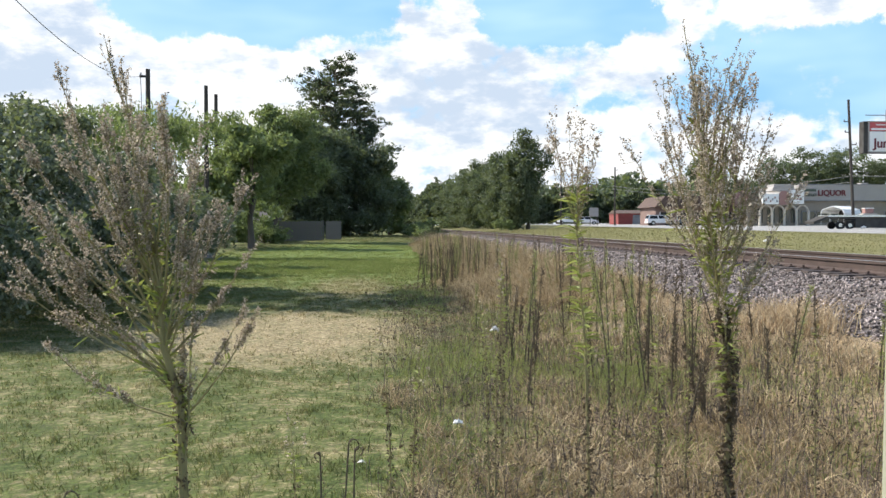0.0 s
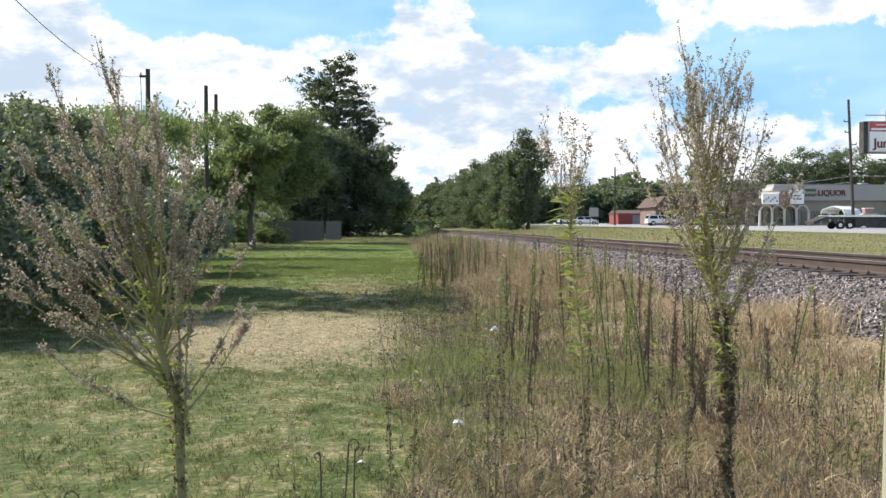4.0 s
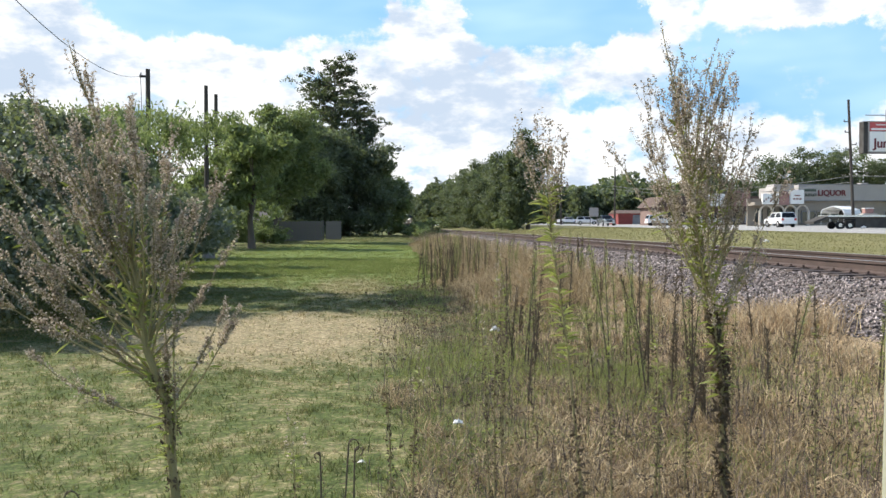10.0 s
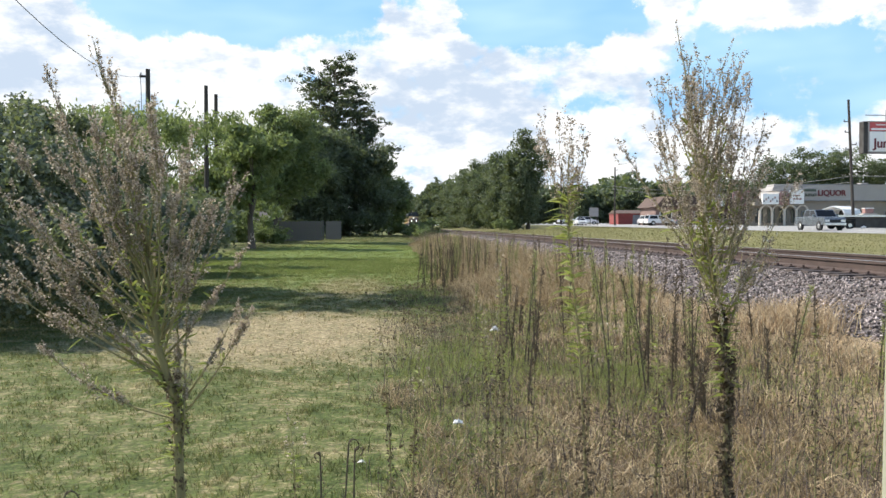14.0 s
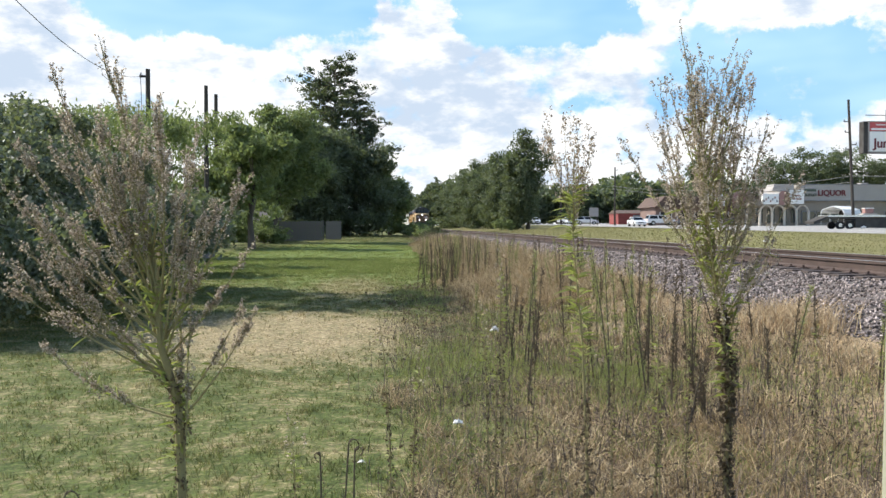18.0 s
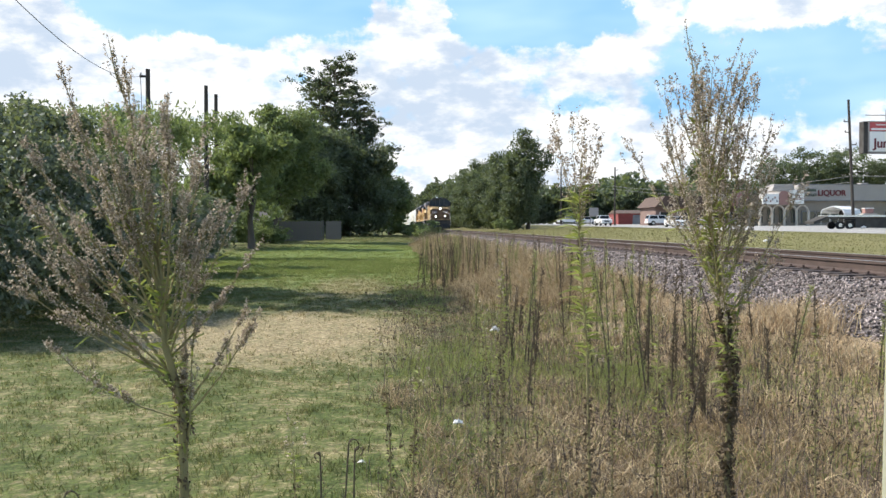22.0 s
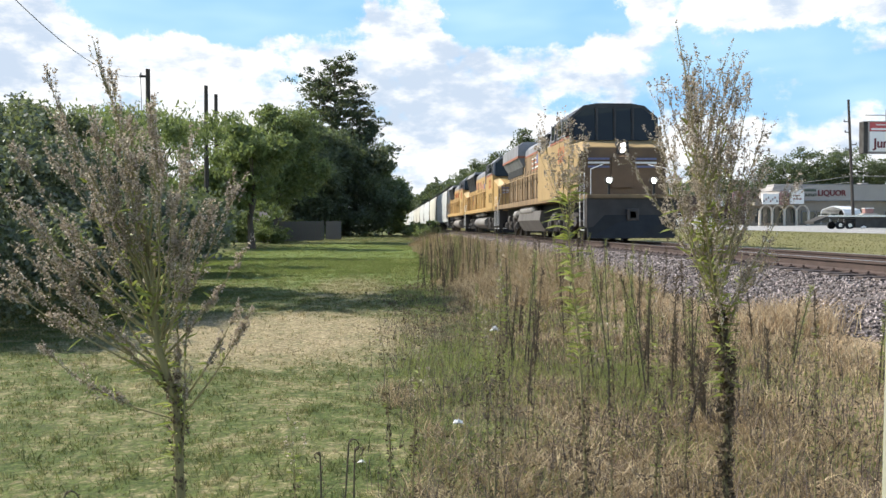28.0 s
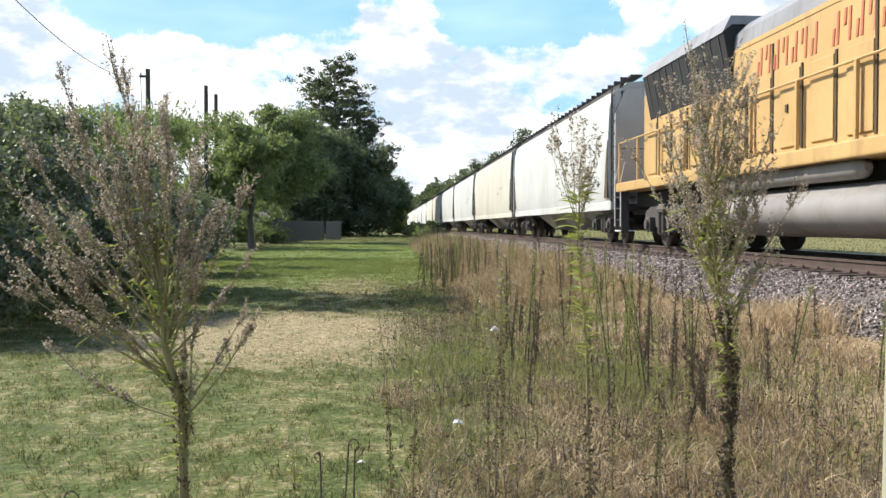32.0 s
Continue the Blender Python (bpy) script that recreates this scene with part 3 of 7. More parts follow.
    tree("privet_shrub", -6.6, 21.0, [((0, 0, 1.3), (2.5, 2.4, 1.4)), ((-0.6, 0, 2.4), (1.8, 2.0, 0.9))], (2.4, 0.09), M["leaf_bush"], 26000, 0.085, s, "shrub", 32, clump=0.4, per=45)
    tree("privet_shrub", -9.6, 18.5, [((0, 0, 2.0), (2.8, 2.6, 2.0)), ((0, 0, 3.6), (2.2, 2.0, 1.0))], (2.8, 0.09), M["leaf_bush"], 22000, 0.085, s, "shrub", 33, clump=0.4, per=45)
    tree("privet_shrub", -8.2, 27.5, [((0, 0, 1.6), (2.9, 2.6, 1.7)), ((-0.8, 0, 2.9), (2.0, 2.0, 0.9))], (3, 0.1), M["leaf_bush"], 22000, 0.1, s, "shrub", 34, clump=0.45, per=40)
    tree("privet_shrub", -12.0, 30, [((0, 0, 2.6), (3.2, 3, 2.6)), ((0, 0, 4.6), (2.6, 2.4, 1.2))], (3.4, 0.12), M["leaf_bush"], 18000, 0.12, s, "shrub", 35, clump=0.5, per=40)
    for k, (x, y, h) in enumerate(((-13.6, 66, 2.6), (-11.4, 68, 2.3), (-9.6, 71, 1.9), (-15.6, 64, 2.8))):
        tree("wild_shrub", x, y, [((0, 0, h * 0.55), (1.5, 1.2, h * 0.5)), ((0.6, 0, h * 0.3), (1.3, 1.0, h * 0.35))], (h * 0.8, 0.04), M["leaf_green"], 5000, 0.11, "light green shrub growing before the house", "shrub", 230 + k, clump=0.4, per=26, group="wild shrubs", limbs=4, droop=0.5)
    # low wild growth along both sides of the track
    rs = random.Random(17)
    for k in range(16):
        left = k < 6
        x, y = (rs.uniform(1.2, 4.6), rs.uniform(84, 128)) if left else (rs.uniform(14.5, 18.5), rs.uniform(120, 250))
        h = rs.uniform(0.9, 1.7) if left else rs.uniform(1.0, 2.0)
        tree("wild_shrub", x, y, [((0, 0, h * 0.5), (h * 0.8, h * 0.8, h * 0.5)), ((h * 0.5, 0, h * 0.3), (h * 0.6, h * 0.6, h * 0.35))], (h * 0.8, 0.03), M["leaf_green"] if k % 3 else M["leaf_far"], 1500, 0.16, "green wild shrub growing beside the track", "shrub", 200 + k, clump=0.35, per=24, group="wild shrubs", limbs=3)
    # the wood on the far side of the track
    rng = random.Random(7)
    spec = [(24.8, 137, 15.0, 3.6), (23.5, 150, 14.0, 4.0), (22.5, 166, 13.0, 4.2), (22.0, 184, 13.5, 4.4), (22.0, 206, 14.0, 4.5), (21.5, 232, 15.0, 4.8), (21.5, 262, 15, 5), (21, 300, 17, 5.5), (20.5, 345, 17, 5.5), (20, 400, 18, 6), (19, 470, 19, 6.5), (18.5, 560, 19, 7), (17.5, 680, 22, 8), (16, 820, 22, 9)]
    for k, (x, y, h, r) in enumerate(spec):
        tree("tree", x - 3.4, y, [((0, 0, h * 0.62), (r * 0.85, r * 0.9, h * 0.38)), ((-0.4 * r, -0.3 * r, h * 0.35), (r * 0.8, r * 0.8, h * 0.33)), ((-r * 0.5, 0, h * 0.13), (r * 0.8, r * 0.9, h * 0.14))],
             (h * 0.8, 0.25), M["leaf_far"], 22000 if y < 240 else 9000, 0.22 if y < 240 else 0.5, "green broadleaf tree in the wood beside the railway", seed=50 + k, clump=1.0, per=34, group="trees beside the railway", limbs=4)
        if k % 2 == 0 and 160 < y < 320:
            tree("tree", x + 2, y + 8, [((0, 0, h * 0.7), (r, r, h * 0.36)), ((0, 0, h * 0.3), (r, r, h * 0.3))], (h * 0.8, 0.25), M["leaf_far"], 7000, 0.45,
                 "green broadleaf tree in the wood beside the railway", seed=80 + k, clump=1.1, per=34, group="trees beside the railway", limbs=3)
    # trees behind the shops
    for k, (x, y, h, r) in enumerate([(72, 150, 13.0, 5), (79, 150, 14.5, 5), (86, 152, 14.5, 6), (95, 152, 13, 6), (62, 152, 9.5, 5), (104, 150, 12, 6), (64, 168, 14.5, 3.4)]):
        tree("tree", x, y + 12, [((0, 0, h * 0.72), (r, r, h * 0.28)), ((r * 0.5, 0, h * 0.5), (r * 0.7, r, h * 0.3)), ((-r * 0.4, 0, h * 0.45), (r * 0.7, r, h * 0.35))], (h * 0.8, 0.3), M["leaf_far"], 11000, 0.24,
             "broadleaf tree standing behind the shops", seed=110 + k, clump=1.2, per=36, group="trees behind the shops", limbs=6)
    for k, (x, y) in enumerate([(44, 262), (50, 265), (56, 258), (62, 262), (69, 258), (77, 255), (85, 252)]):
        tree("tree", x, y, [((0, 0, 6.5), (4.6, 4, 4.6)), ((2, 0, 3), (4.6, 4, 3.2)), ((-2, 0, 2.6), (4.4, 4, 3))], (8, 0.3), M["leaf_dark"], 5000, 0.6, "dark tree standing behind the roadside buildings", seed=140 + k, clump=1.3, per=30, group="trees behind the shops", limbs=3)
    # far wood on the skyline
    r2 = np.random.default_rng(9)
    n = 40000
    x = r2.uniform(30, 330, n)
    y = 330 + r2.uniform(-25, 25, n)
    top = 13 + 2 * np.sin(x * 0.09) + 1.5 * np.sin(x * 0.23 + 1) + 1.5 * np.sin(x * 0.61)
    z = ground_z(x, y) + r2.random(n) ** 0.7 * np.maximum(top, 4)
    a = np.stack([x, y, z], 1)
    x = r2.uniform(-330, -10, n // 2)
    y = 190 + r2.uniform(-15, 15, n // 2)
    z = r2.random(n // 2) ** 0.7 * (10 + 3 * np.sin(x * 0.2) + 2 * np.sin(x * 0.53))
    a = np.concatenate([a, np.stack([x, y, z], 1)])
    tagged(new("far_woods", leaf_mesh("far_woods", a, 1.5, M["leaf_far"], r2, 1.3)), "distant dark green woods along the skyline", "woods", kind="stuff")


woods()


# ---- the freight train ----
M["yellow"] = surface("armour_yellow_paint", (0.42, 0.26, 0.10), (0.52, 0.345, 0.14), 0.9, 25, 0.5, bump=0.04, dirt=(0.28, 0.17, 0.075))
# yellow darkened for shade on the lead hood, with grime streaks over it
M["shaded_grimy_yellow"] = surface("soot_stained_yellow_paint", (0.11, 0.072, 0.042), (0.35, 0.235, 0.12), 0.8, 22, 0.7, bump=0.05, dirt=(0.06, 0.042, 0.032), stretch=(1, 1.6, 0.35))
# nose yellow darkened for the shade on its forward face, plus some grime
M["shaded_grimy_nose"] = surface("bug_stained_yellow_nose", (0.085, 0.055, 0.034), (0.17, 0.11, 0.062), 1.1, 22, 0.7, bump=0.05, dirt=(0.10, 0.068, 0.05))
# near-black roof colour, with the shade of the cab's front painted in
M["roof_black"] = surface("sooty_cab_roof", (0.02, 0.02, 0.022), (0.06, 0.058, 0.058), 0.8, 20, 0.6)
M["yellow_old"] = surface("dusty_yellow_paint", (0.30, 0.20, 0.088), (0.43, 0.30, 0.14), 0.9, 25, 0.65, bump=0.05, dirt=(0.14, 0.09, 0.052))
M["roof_grey"] = surface("grey_roof_paint", (0.17, 0.17, 0.175), (0.30, 0.30, 0.31), 0.8, 20, 0.65, dirt=(0.09, 0.08, 0.08))
M["frame_grey"] = surface("grimy_grey_underframe", (0.035, 0.03, 0.027), (0.09, 0.08, 0.072), 1.2, 20, 0.8, dirt=(0.04, 0.033, 0.028))
M["tank_grey"] = surface("grey_fuel_tank_paint", (0.17, 0.158, 0.145), (0.29, 0.27, 0.25), 0.7, 18, 0.6, dirt=(0.10, 0.085, 0.07))
M["truck_grey"] = surface("grimy_truck_casting", (0.03, 0.026, 0.024), (0.13, 0.115, 0.10), 2, 20, 0.75, dirt=(0.05, 0.042, 0.036))
M["black"] = surface("black_grille", (0.012, 0.012, 0.012), (0.03, 0.03, 0.03), 3, 40, 0.7)
M["gap_shadow_brown"] = surface("dark_panel_gap", (0.05, 0.035, 0.015), (0.09, 0.06, 0.03), 3, 30, 0.8)
M["red"] = surface("red_lettering", (0.36, 0.09, 0.045), (0.48, 0.17, 0.09), 2, 30, 0.6)
M["faded_red"] = surface("faded_pink_red_paint", (0.46, 0.20, 0.15), (0.55, 0.30, 0.22), 2, 30, 0.6)
M["red_stripe"] = surface("faded_red_stripe", (0.26, 0.09, 0.055), (0.36, 0.15, 0.09), 2, 30, 0.6)
M["blue"] = surface("faded_blue_paint", (0.10, 0.11, 0.22), (0.18, 0.19, 0.29), 2, 30, 0.6)
M["white"] = surface("white_paint", (0.68, 0.67, 0.64), (0.78, 0.77, 0.75), 1, 20, 0.5, dirt=(0.5, 0.47, 0.42))
M["hopper"] = surface("off_white_hopper_paint", (0.42, 0.425, 0.40), (0.54, 0.545, 0.52), 0.5, 14, 0.6, dirt=(0.33, 0.31, 0.27))
M["hopper_b"] = surface("cream_hopper_paint", (0.43, 0.41, 0.34), (0.54, 0.52, 0.44), 0.5, 14, 0.6, dirt=(0.31, 0.275, 0.215))
M["hopper_end"] = surface("grey_hopper_end_paint", (0.34, 0.33, 0.31), (0.46, 0.45, 0.42), 0.8, 14, 0.65, dirt=(0.2, 0.18, 0.16))
M["tank_dark"] = surface("grimy_dark_fuel_tank", (0.075, 0.068, 0.06), (0.16, 0.145, 0.13), 0.9, 18, 0.65, dirt=(0.04, 0.034, 0.03))
M["yellow_dirt"] = surface("dirty_yellow_louvre", (0.10, 0.066, 0.03), (0.18, 0.12, 0.055), 3, 30, 0.7)
M["steel"] = surface("dark_wheel_steel", (0.045, 0.038, 0.033), (0.11, 0.092, 0.08), 3, 30, 0.6, 0.4)
M["lamp"] = glow("lit_headlamp", (1.0, 0.97, 0.92), 14.0)


def glass():
    n = Nodes("dark_cab_glass")
    return n.done((0.01, 0.012, 0.014), 0.08, 0.0, 0.3)


M["glass"] = glass()


WHEEL_MESH = {}


def wheel(parent, x, y, r, name="wheel"):
    """A rail wheel with tread, flange, hub and lightening holes."""
    s = -1 if x < 0 else 1
    key = (s, r)
    if key not in WHEEL_MESH:
        b = B().tube([(-s * 0.07, 0, 0), (s * 0.06, 0, 0)], [r, r], 20)
        b.tube([(-s * 0.10, 0, 0), (-s * 0.07, 0, 0)], [r + 0.03, r + 0.03], 20)
        b.tube([(s * 0.06, 0, 0), (s * 0.10, 0, 0)], [r * 0.35, r * 0.3], 12)
        for k in range(4):
            a = k * math.pi / 2
            b.tube([(s * 0.055, math.cos(a) * r * 0.62, math.sin(a) * r * 0.62), (s * 0.068, math.cos(a) * r * 0.62, math.sin(a) * r * 0.62)], [r * 0.1, r * 0.1], 8)
        WHEEL_MESH[key] = b.mesh(name, M["steel"], True)
    w = part(name, WHEEL_MESH[key], None, parent)
    w.location = (x, y, r)
    return w


def truck(parent, yc, axles, r=0.53, gap=1.85, heavy=True):
    """A bogie: side frames with journal boxes and springs, a bolster, wheels."""
    t = part("truck", B().box(-0.7, 0.7, yc - 0.35, yc + 0.35, 0.55, 0.85, 0.03), M["frame_grey"], parent)
    ys = [yc + (k - (axles - 1) / 2) * gap for k in range(axles)]
    for s in (-1, 1):
        x0, x1 = sorted((s * 1.0, s * 1.16))
        a, e = ys[0] - 0.75, ys[-1] + 0.75
        top = 0.98 if heavy else 0.86
        prof = [(a, 0.62), (a + 0.2, 0.5)]
        for y in ys[:-1]:
            prof += [(y + 0.35, 0.48), (y + 0.55, 0.3), (y + gap - 0.55, 0.3), (y + gap - 0.35, 0.48)]
        prof += [(e - 0.2, 0.5), (e, 0.62), (e - 0.1, top - 0.12), (e - 0.5, top), (a + 0.5, top), (a + 0.1, top - 0.12)]
        part("side_frame", B().prism(prof, "x", x0, x1), M["frame_grey"], t)
        for y in ys:
            xb0, xb1 = sorted((s * 1.14, s * 1.30))
            part("journal_box", B().box(xb0, xb1, y - 0.17, y + 0.17, 0.36, 0.72, 0.03).tube([(s * 1.28, y, 0.54), (s * 1.36, y, 0.54)], 0.12, 10), M["truck_grey"], t)
        for y in ys[:-1]:
            for o in (-0.16, 0.16):
                part("spring", B().tube([(s * 1.2, y + gap / 2 + o, 0.32), (s * 1.2, y + gap / 2 + o, 0.78)], 0.075, 8), M["steel"], t)
            if heavy:
                part("brake_cylinder", B().tube([(s * 1.22, y + 0.45, 0.9), (s * 1.22, y + 0.95, 0.9)], 0.13, 10), M["truck_grey"], t, smooth=True)
    for y in ys:
        for s in (-0.755, 0.755):
            wheel(t, s, y, r)
        part("axle", B().tube([(-0.8, y, r), (0.8, y, r)], 0.09, 8), M["steel"], t)
    return t


def locomotive(style, paint, label, lit=False, wing=False):
    """A six-axle freight locomotive, front coupler at the origin, running back along +y."""
    L = thing("locomotive", pose(0, 0, 0), label, "locomotive", "locomotives of the train")
    P, ge = M[paint], style == "ge"
    fo = -0.95 if ge else 0.0  # how far the front platform reaches ahead
    # the GE hood colour carries painted shade as well as grime
    hood_paint, roof = (M["shaded_grimy_yellow"], M["roof_black"]) if ge else (P, M["roof_grey"])
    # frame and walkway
    part("sill", B().box(-1.5, 1.5, 0.9, 21.9, 1.42, 1.66, 0.03), hood_paint, L)
    # flat black here paints in the shade between sill and trucks
    part("underframe", B().box(-0.9, 0.9, 0.7 + fo, 22.0, 1.0, 1.42, 0.05), M["black"], L)
    # nose
    rows = ((0.35, 1.46, 2.84, 1.12, 3.10), (1.52, 1.545, 3.26, 1.2, 3.42)) if ge else ((0.45, 1.24, 2.70, 0.98, 2.98), (1.52, 1.5, 3.2, 1.2, 3.38))
    b = B()
    for y, w0, z0, w1, z1 in rows:
        b.v += [(-w0, y, 1.5), (-w0, y, z0), (-w1, y, z1), (w1, y, z1), (w0, y, z0), (w0, y, 1.5)]
    b.f += [tuple(range(6)), tuple(range(6, 12))] + [(k, (k + 1) % 6, 6 + (k + 1) % 6, 6 + k) for k in range(6)]
    nose_paint = M["shaded_grimy_nose"] if ge else P
    nb = part("nose", b, P, L)
    y, w0, z0, w1, z1 = rows[0]
    part("nose_front", B().prism([(-w0 + 0.02, 1.52), (-w0 + 0.02, z0 - 0.02), (-w1, z1 - 0.03), (w1, z1 - 0.03), (w0 - 0.02, z0 - 0.02), (w0 - 0.02, 1.52)], "y", y - 0.015, y + 0.02), nose_paint, nb, "flat nose front darkened for shade and grime" if ge else "")
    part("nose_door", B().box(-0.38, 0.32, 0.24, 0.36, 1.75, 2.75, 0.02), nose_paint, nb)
    ya, yb = (0.27, 0.345) if ge else (0.30, 0.445)
    for k in range(3):
        for xa in (-1.15, 0.42):
            part("nose_stripe", B().box(xa, xa + 0.7, ya, yb, 2.42 + k * 0.13, 2.48 + k * 0.13), M["blue"] if k != 1 else M["white"], nb)
    # cab
    cab = part("cab", B().box(-1.55, 1.55, 1.5, 5.0, 1.5, 3.55, 0.03), P, L)
    top = [(-1.55, 3.5), (-1.5, 4.22), (-1.05, 4.6), (-0.6, 4.68), (0.6, 4.68), (1.05, 4.6), (1.5, 4.22), (1.55, 3.5)]
    part("cab_roof", B().prism(top, "y", 1.48, 5.02), roof, cab)
    part("red_stripe", B().box(-1.565, 1.565, 1.5, 4.99, 3.5, 3.58), M["red_stripe"], cab)
    part("windscreen", B().add([(-1.4, 1.4, 3.42), (1.4, 1.4, 3.42), (1.38, 1.46, 4.2), (0.95, 1.46, 4.52), (-0.95, 1.46, 4.52), (-1.38, 1.46, 4.2),
                                (-1.4, 1.48, 3.42), (1.4, 1.48, 3.42), (1.38, 1.485, 4.2), (0.95, 1.485, 4.52), (-0.95, 1.485, 4.52), (-1.38, 1.485, 4.2)],
                               [(0, 1, 2, 3, 4, 5), (6, 7, 8, 9, 10, 11)] + [(i, (i + 1) % 6, 6 + (i + 1) % 6, 6 + i) for i in range(6)]), M["glass"], cab)
    for x in (-0.62, 0, 0.62):
        part("windscreen_pillar", B().box(x - 0.04, x + 0.04, 1.37, 1.45, 3.42, 4.5), M["roof_black"], cab)
    for s in (-1, 1):
        for a, e in ((1.75, 2.55), (2.65, 3.4), (4.0, 4.6)):
            x0, x1 = sorted((s * 1.50, s * 1.572))
            w = part("side_window", B().box(x0, x1, a, e, 3.66, 4.2, 0.015), M["glass"], cab)
            part("window_frame", B().box(*sorted((s * 1.55, s * 1.585)), a - 0.04, a, 3.62, 4.24).box(*sorted((s * 1.55, s * 1.585)), e, e + 0.04, 3.62, 4.24).box(*sorted((s * 1.55, s * 1.6)), a, e, 3.6, 3.66), M["roof_grey"], w)
        part("road_number", B().box(*sorted((s * 1.55, s * 1.562)), 2.3, 2.42, 2.75, 3.3).box(*sorted((s * 1.55, s * 1.562)), 2.62, 2.74, 2.75, 3.3)
             .box(*sorted((s * 1.55, s * 1.562)), 2.94, 3.06, 2.75, 3.3).box(*sorted((s * 1.55, s * 1.562)), 3.26, 3.38, 2.75, 3.3), M["red"], cab, "red painted number bars")
        for k in range(9):
            part("louvre", B().box(*sorted((s * 1.54, s * 1.575)), 2.0, 2.55, 1.9 + k * 0.065, 1.93 + k * 0.065), M["yellow_dirt"], cab)
            part("louvre", B().box(*sorted((s * 1.54, s * 1.575)), 3.0, 3.45, 1.9 + k * 0.065, 1.93 + k * 0.065), M["yellow_dirt"], cab)
        part("mirror", B().box(*sorted((s * 1.62, s * 1.68)), 1.6, 1.8, 3.62, 3.95, 0.01), M["black"], cab)
    # hood
    end = 8.0 if ge else 5.0
    if ge:
        part("equipment_cabinet", B().box(-1.52, 1.52, 5.0, 8.0, 1.5, 3.55, 0.03), P, L)
        part("cabinet_roof", B().prism([(-1.52, 3.5), (-1.4, 4.1), (-0.9, 4.5), (0.9, 4.5), (1.4, 4.1), (1.52, 3.5)], "y", 5.02, 7.98), M["roof_grey"], L)
        part("grille", B().box(-1.545, 1.545, 5.6, 7.2, 3.62, 4.05, 0.01), M["black"], L)
    w = 1.25 if ge else 1.36
    hood = part("hood", B().box(-w, w, end, 19.0 if ge else 19.6, 1.6, 3.72, 0.03), hood_paint, L)
    if not ge:
        part("inertial_filter", B().box(-w - 0.06, w + 0.06, 5.02, 6.9, 3.2, 4.05, 0.03), M["black"], hood)
    part("hood_roof", B().prism([(-w, 3.65), (-w * 0.97, 4.0), (-w * 0.82, 4.2), (-w * 0.5, 4.32), (w * 0.5, 4.32), (w * 0.82, 4.2), (w * 0.97, 4.0), (w, 3.65)], "y", end + 0.02, 18.98 if ge else 19.58), M["roof_grey"], hood)
    part("roof_stripe", B().box(-w - 0.012, w + 0.012, end + 0.05, 13.2, 3.66, 3.74), M["red_stripe"] if ge else P, hood)
    # wide GE strips paint in the rail posts' shadows beside the real gaps
    last, wide = (18.7, 0.26) if ge else (19.3, 0.07)
    for k in range(13):
        y = end + 0.25 + k * (last - end) / 13
        for s in (-1, 1):
            d = part("hood_door", B().box(*sorted((s * w, s * (w + 0.035))), y, y + (0.52 if ge else 0.72), 1.75, 2.95, 0.012), hood_paint, hood)
            part("door_gap", B().box(*sorted((s * w, s * (w + 0.02))), y - wide, y - 0.01, 1.7, 3.0 if k % 3 else 3.5), M["gap_shadow_brown"], d)
            if k % 2:
                part("door_latch", B().box(*sorted((s * (w + 0.03), s * (w + 0.06))), y + 0.38, y + 0.46, 2.3, 2.42), M["gap_shadow_brown"], d)
    for s in (-1, 1):
        x0, x1 = sorted((s * (w - 0.01), s * (w + 0.012)))
        if ge:
            for k in range(6):
                part("stripe", B().box(x0, x1, 8.5 + 0.1 * k, 11.2, 2.95 + 0.1 * k, 3.0 + 0.1 * k), M["red"] if k % 2 == 0 else M["white"], hood, "faded red and white stripe")
            part("emblem", B().prism([(9.0, 3.25), (9.9, 3.2), (10.0, 3.55), (9.5, 3.66), (9.0, 3.6)], "x", x0 - 0.003, x1 + 0.003), M["blue"], hood, "faded blue painted shield shape")
        else:
            if wing:
                for k in range(7):
                    a, lo = 7.6 + 0.26 * k, 2.55 + 0.05 * k
                    part("wing_bar", B().prism([(a, lo), (a + 0.15, lo + 0.02), (a + 0.05, lo + 0.75 - 0.06 * k), (a - 0.1, lo + 0.72 - 0.06 * k)], "x", x0, x1), M["blue"] if k < 3 else M["faded_red"], hood, "faded red and blue painted bar")
            for k in range(13):
                if k != 5:
                    a = (9.6 if wing else 8.2) + k * 0.34
                    for o, z0, z1 in ((0.0, 3.06, 3.52), (0.13, 3.06 + 0.23 * (k % 2), 3.3 + 0.22 * (k % 2))):
                        part("lettering_bar", B().prism([(a + o, z0), (a + o + 0.06, z0), (a + o + 0.03, z1), (a + o - 0.03, z1)], "x", x0, x1), M["faded_red"] if wing else M["red"], hood, "red painted lettering bar")
            part("emblem", B().prism([(15.0, 2.35), (15.6, 2.35), (15.6, 2.62), (15.3, 2.70), (15.0, 2.62)], "x", x0 - 0.03, x1 + 0.03), M["blue"], hood, "blue and red painted shield shape")
            for k in range(4):
                part("stripe", B().box(x0 - 0.03, x1 + 0.03, 15.02 + k * 0.155, 15.1 + k * 0.155, 1.95, 2.35), M["red"], hood)
    # radiators
    if ge:
        rad = part("radiator", B().prism([(-1.3, 3.3), (-1.56, 3.72), (-1.56, 4.28), (-1.3, 4.46), (1.3, 4.46), (1.56, 4.28), (1.56, 3.72), (1.3, 3.3)], "y", 13.4, 19.0), M["roof_grey"], L)
        part("red_stripe", B().box(-1.575, 1.575, 13.38, 19.02, 3.70, 3.80), M["red_stripe"], rad)
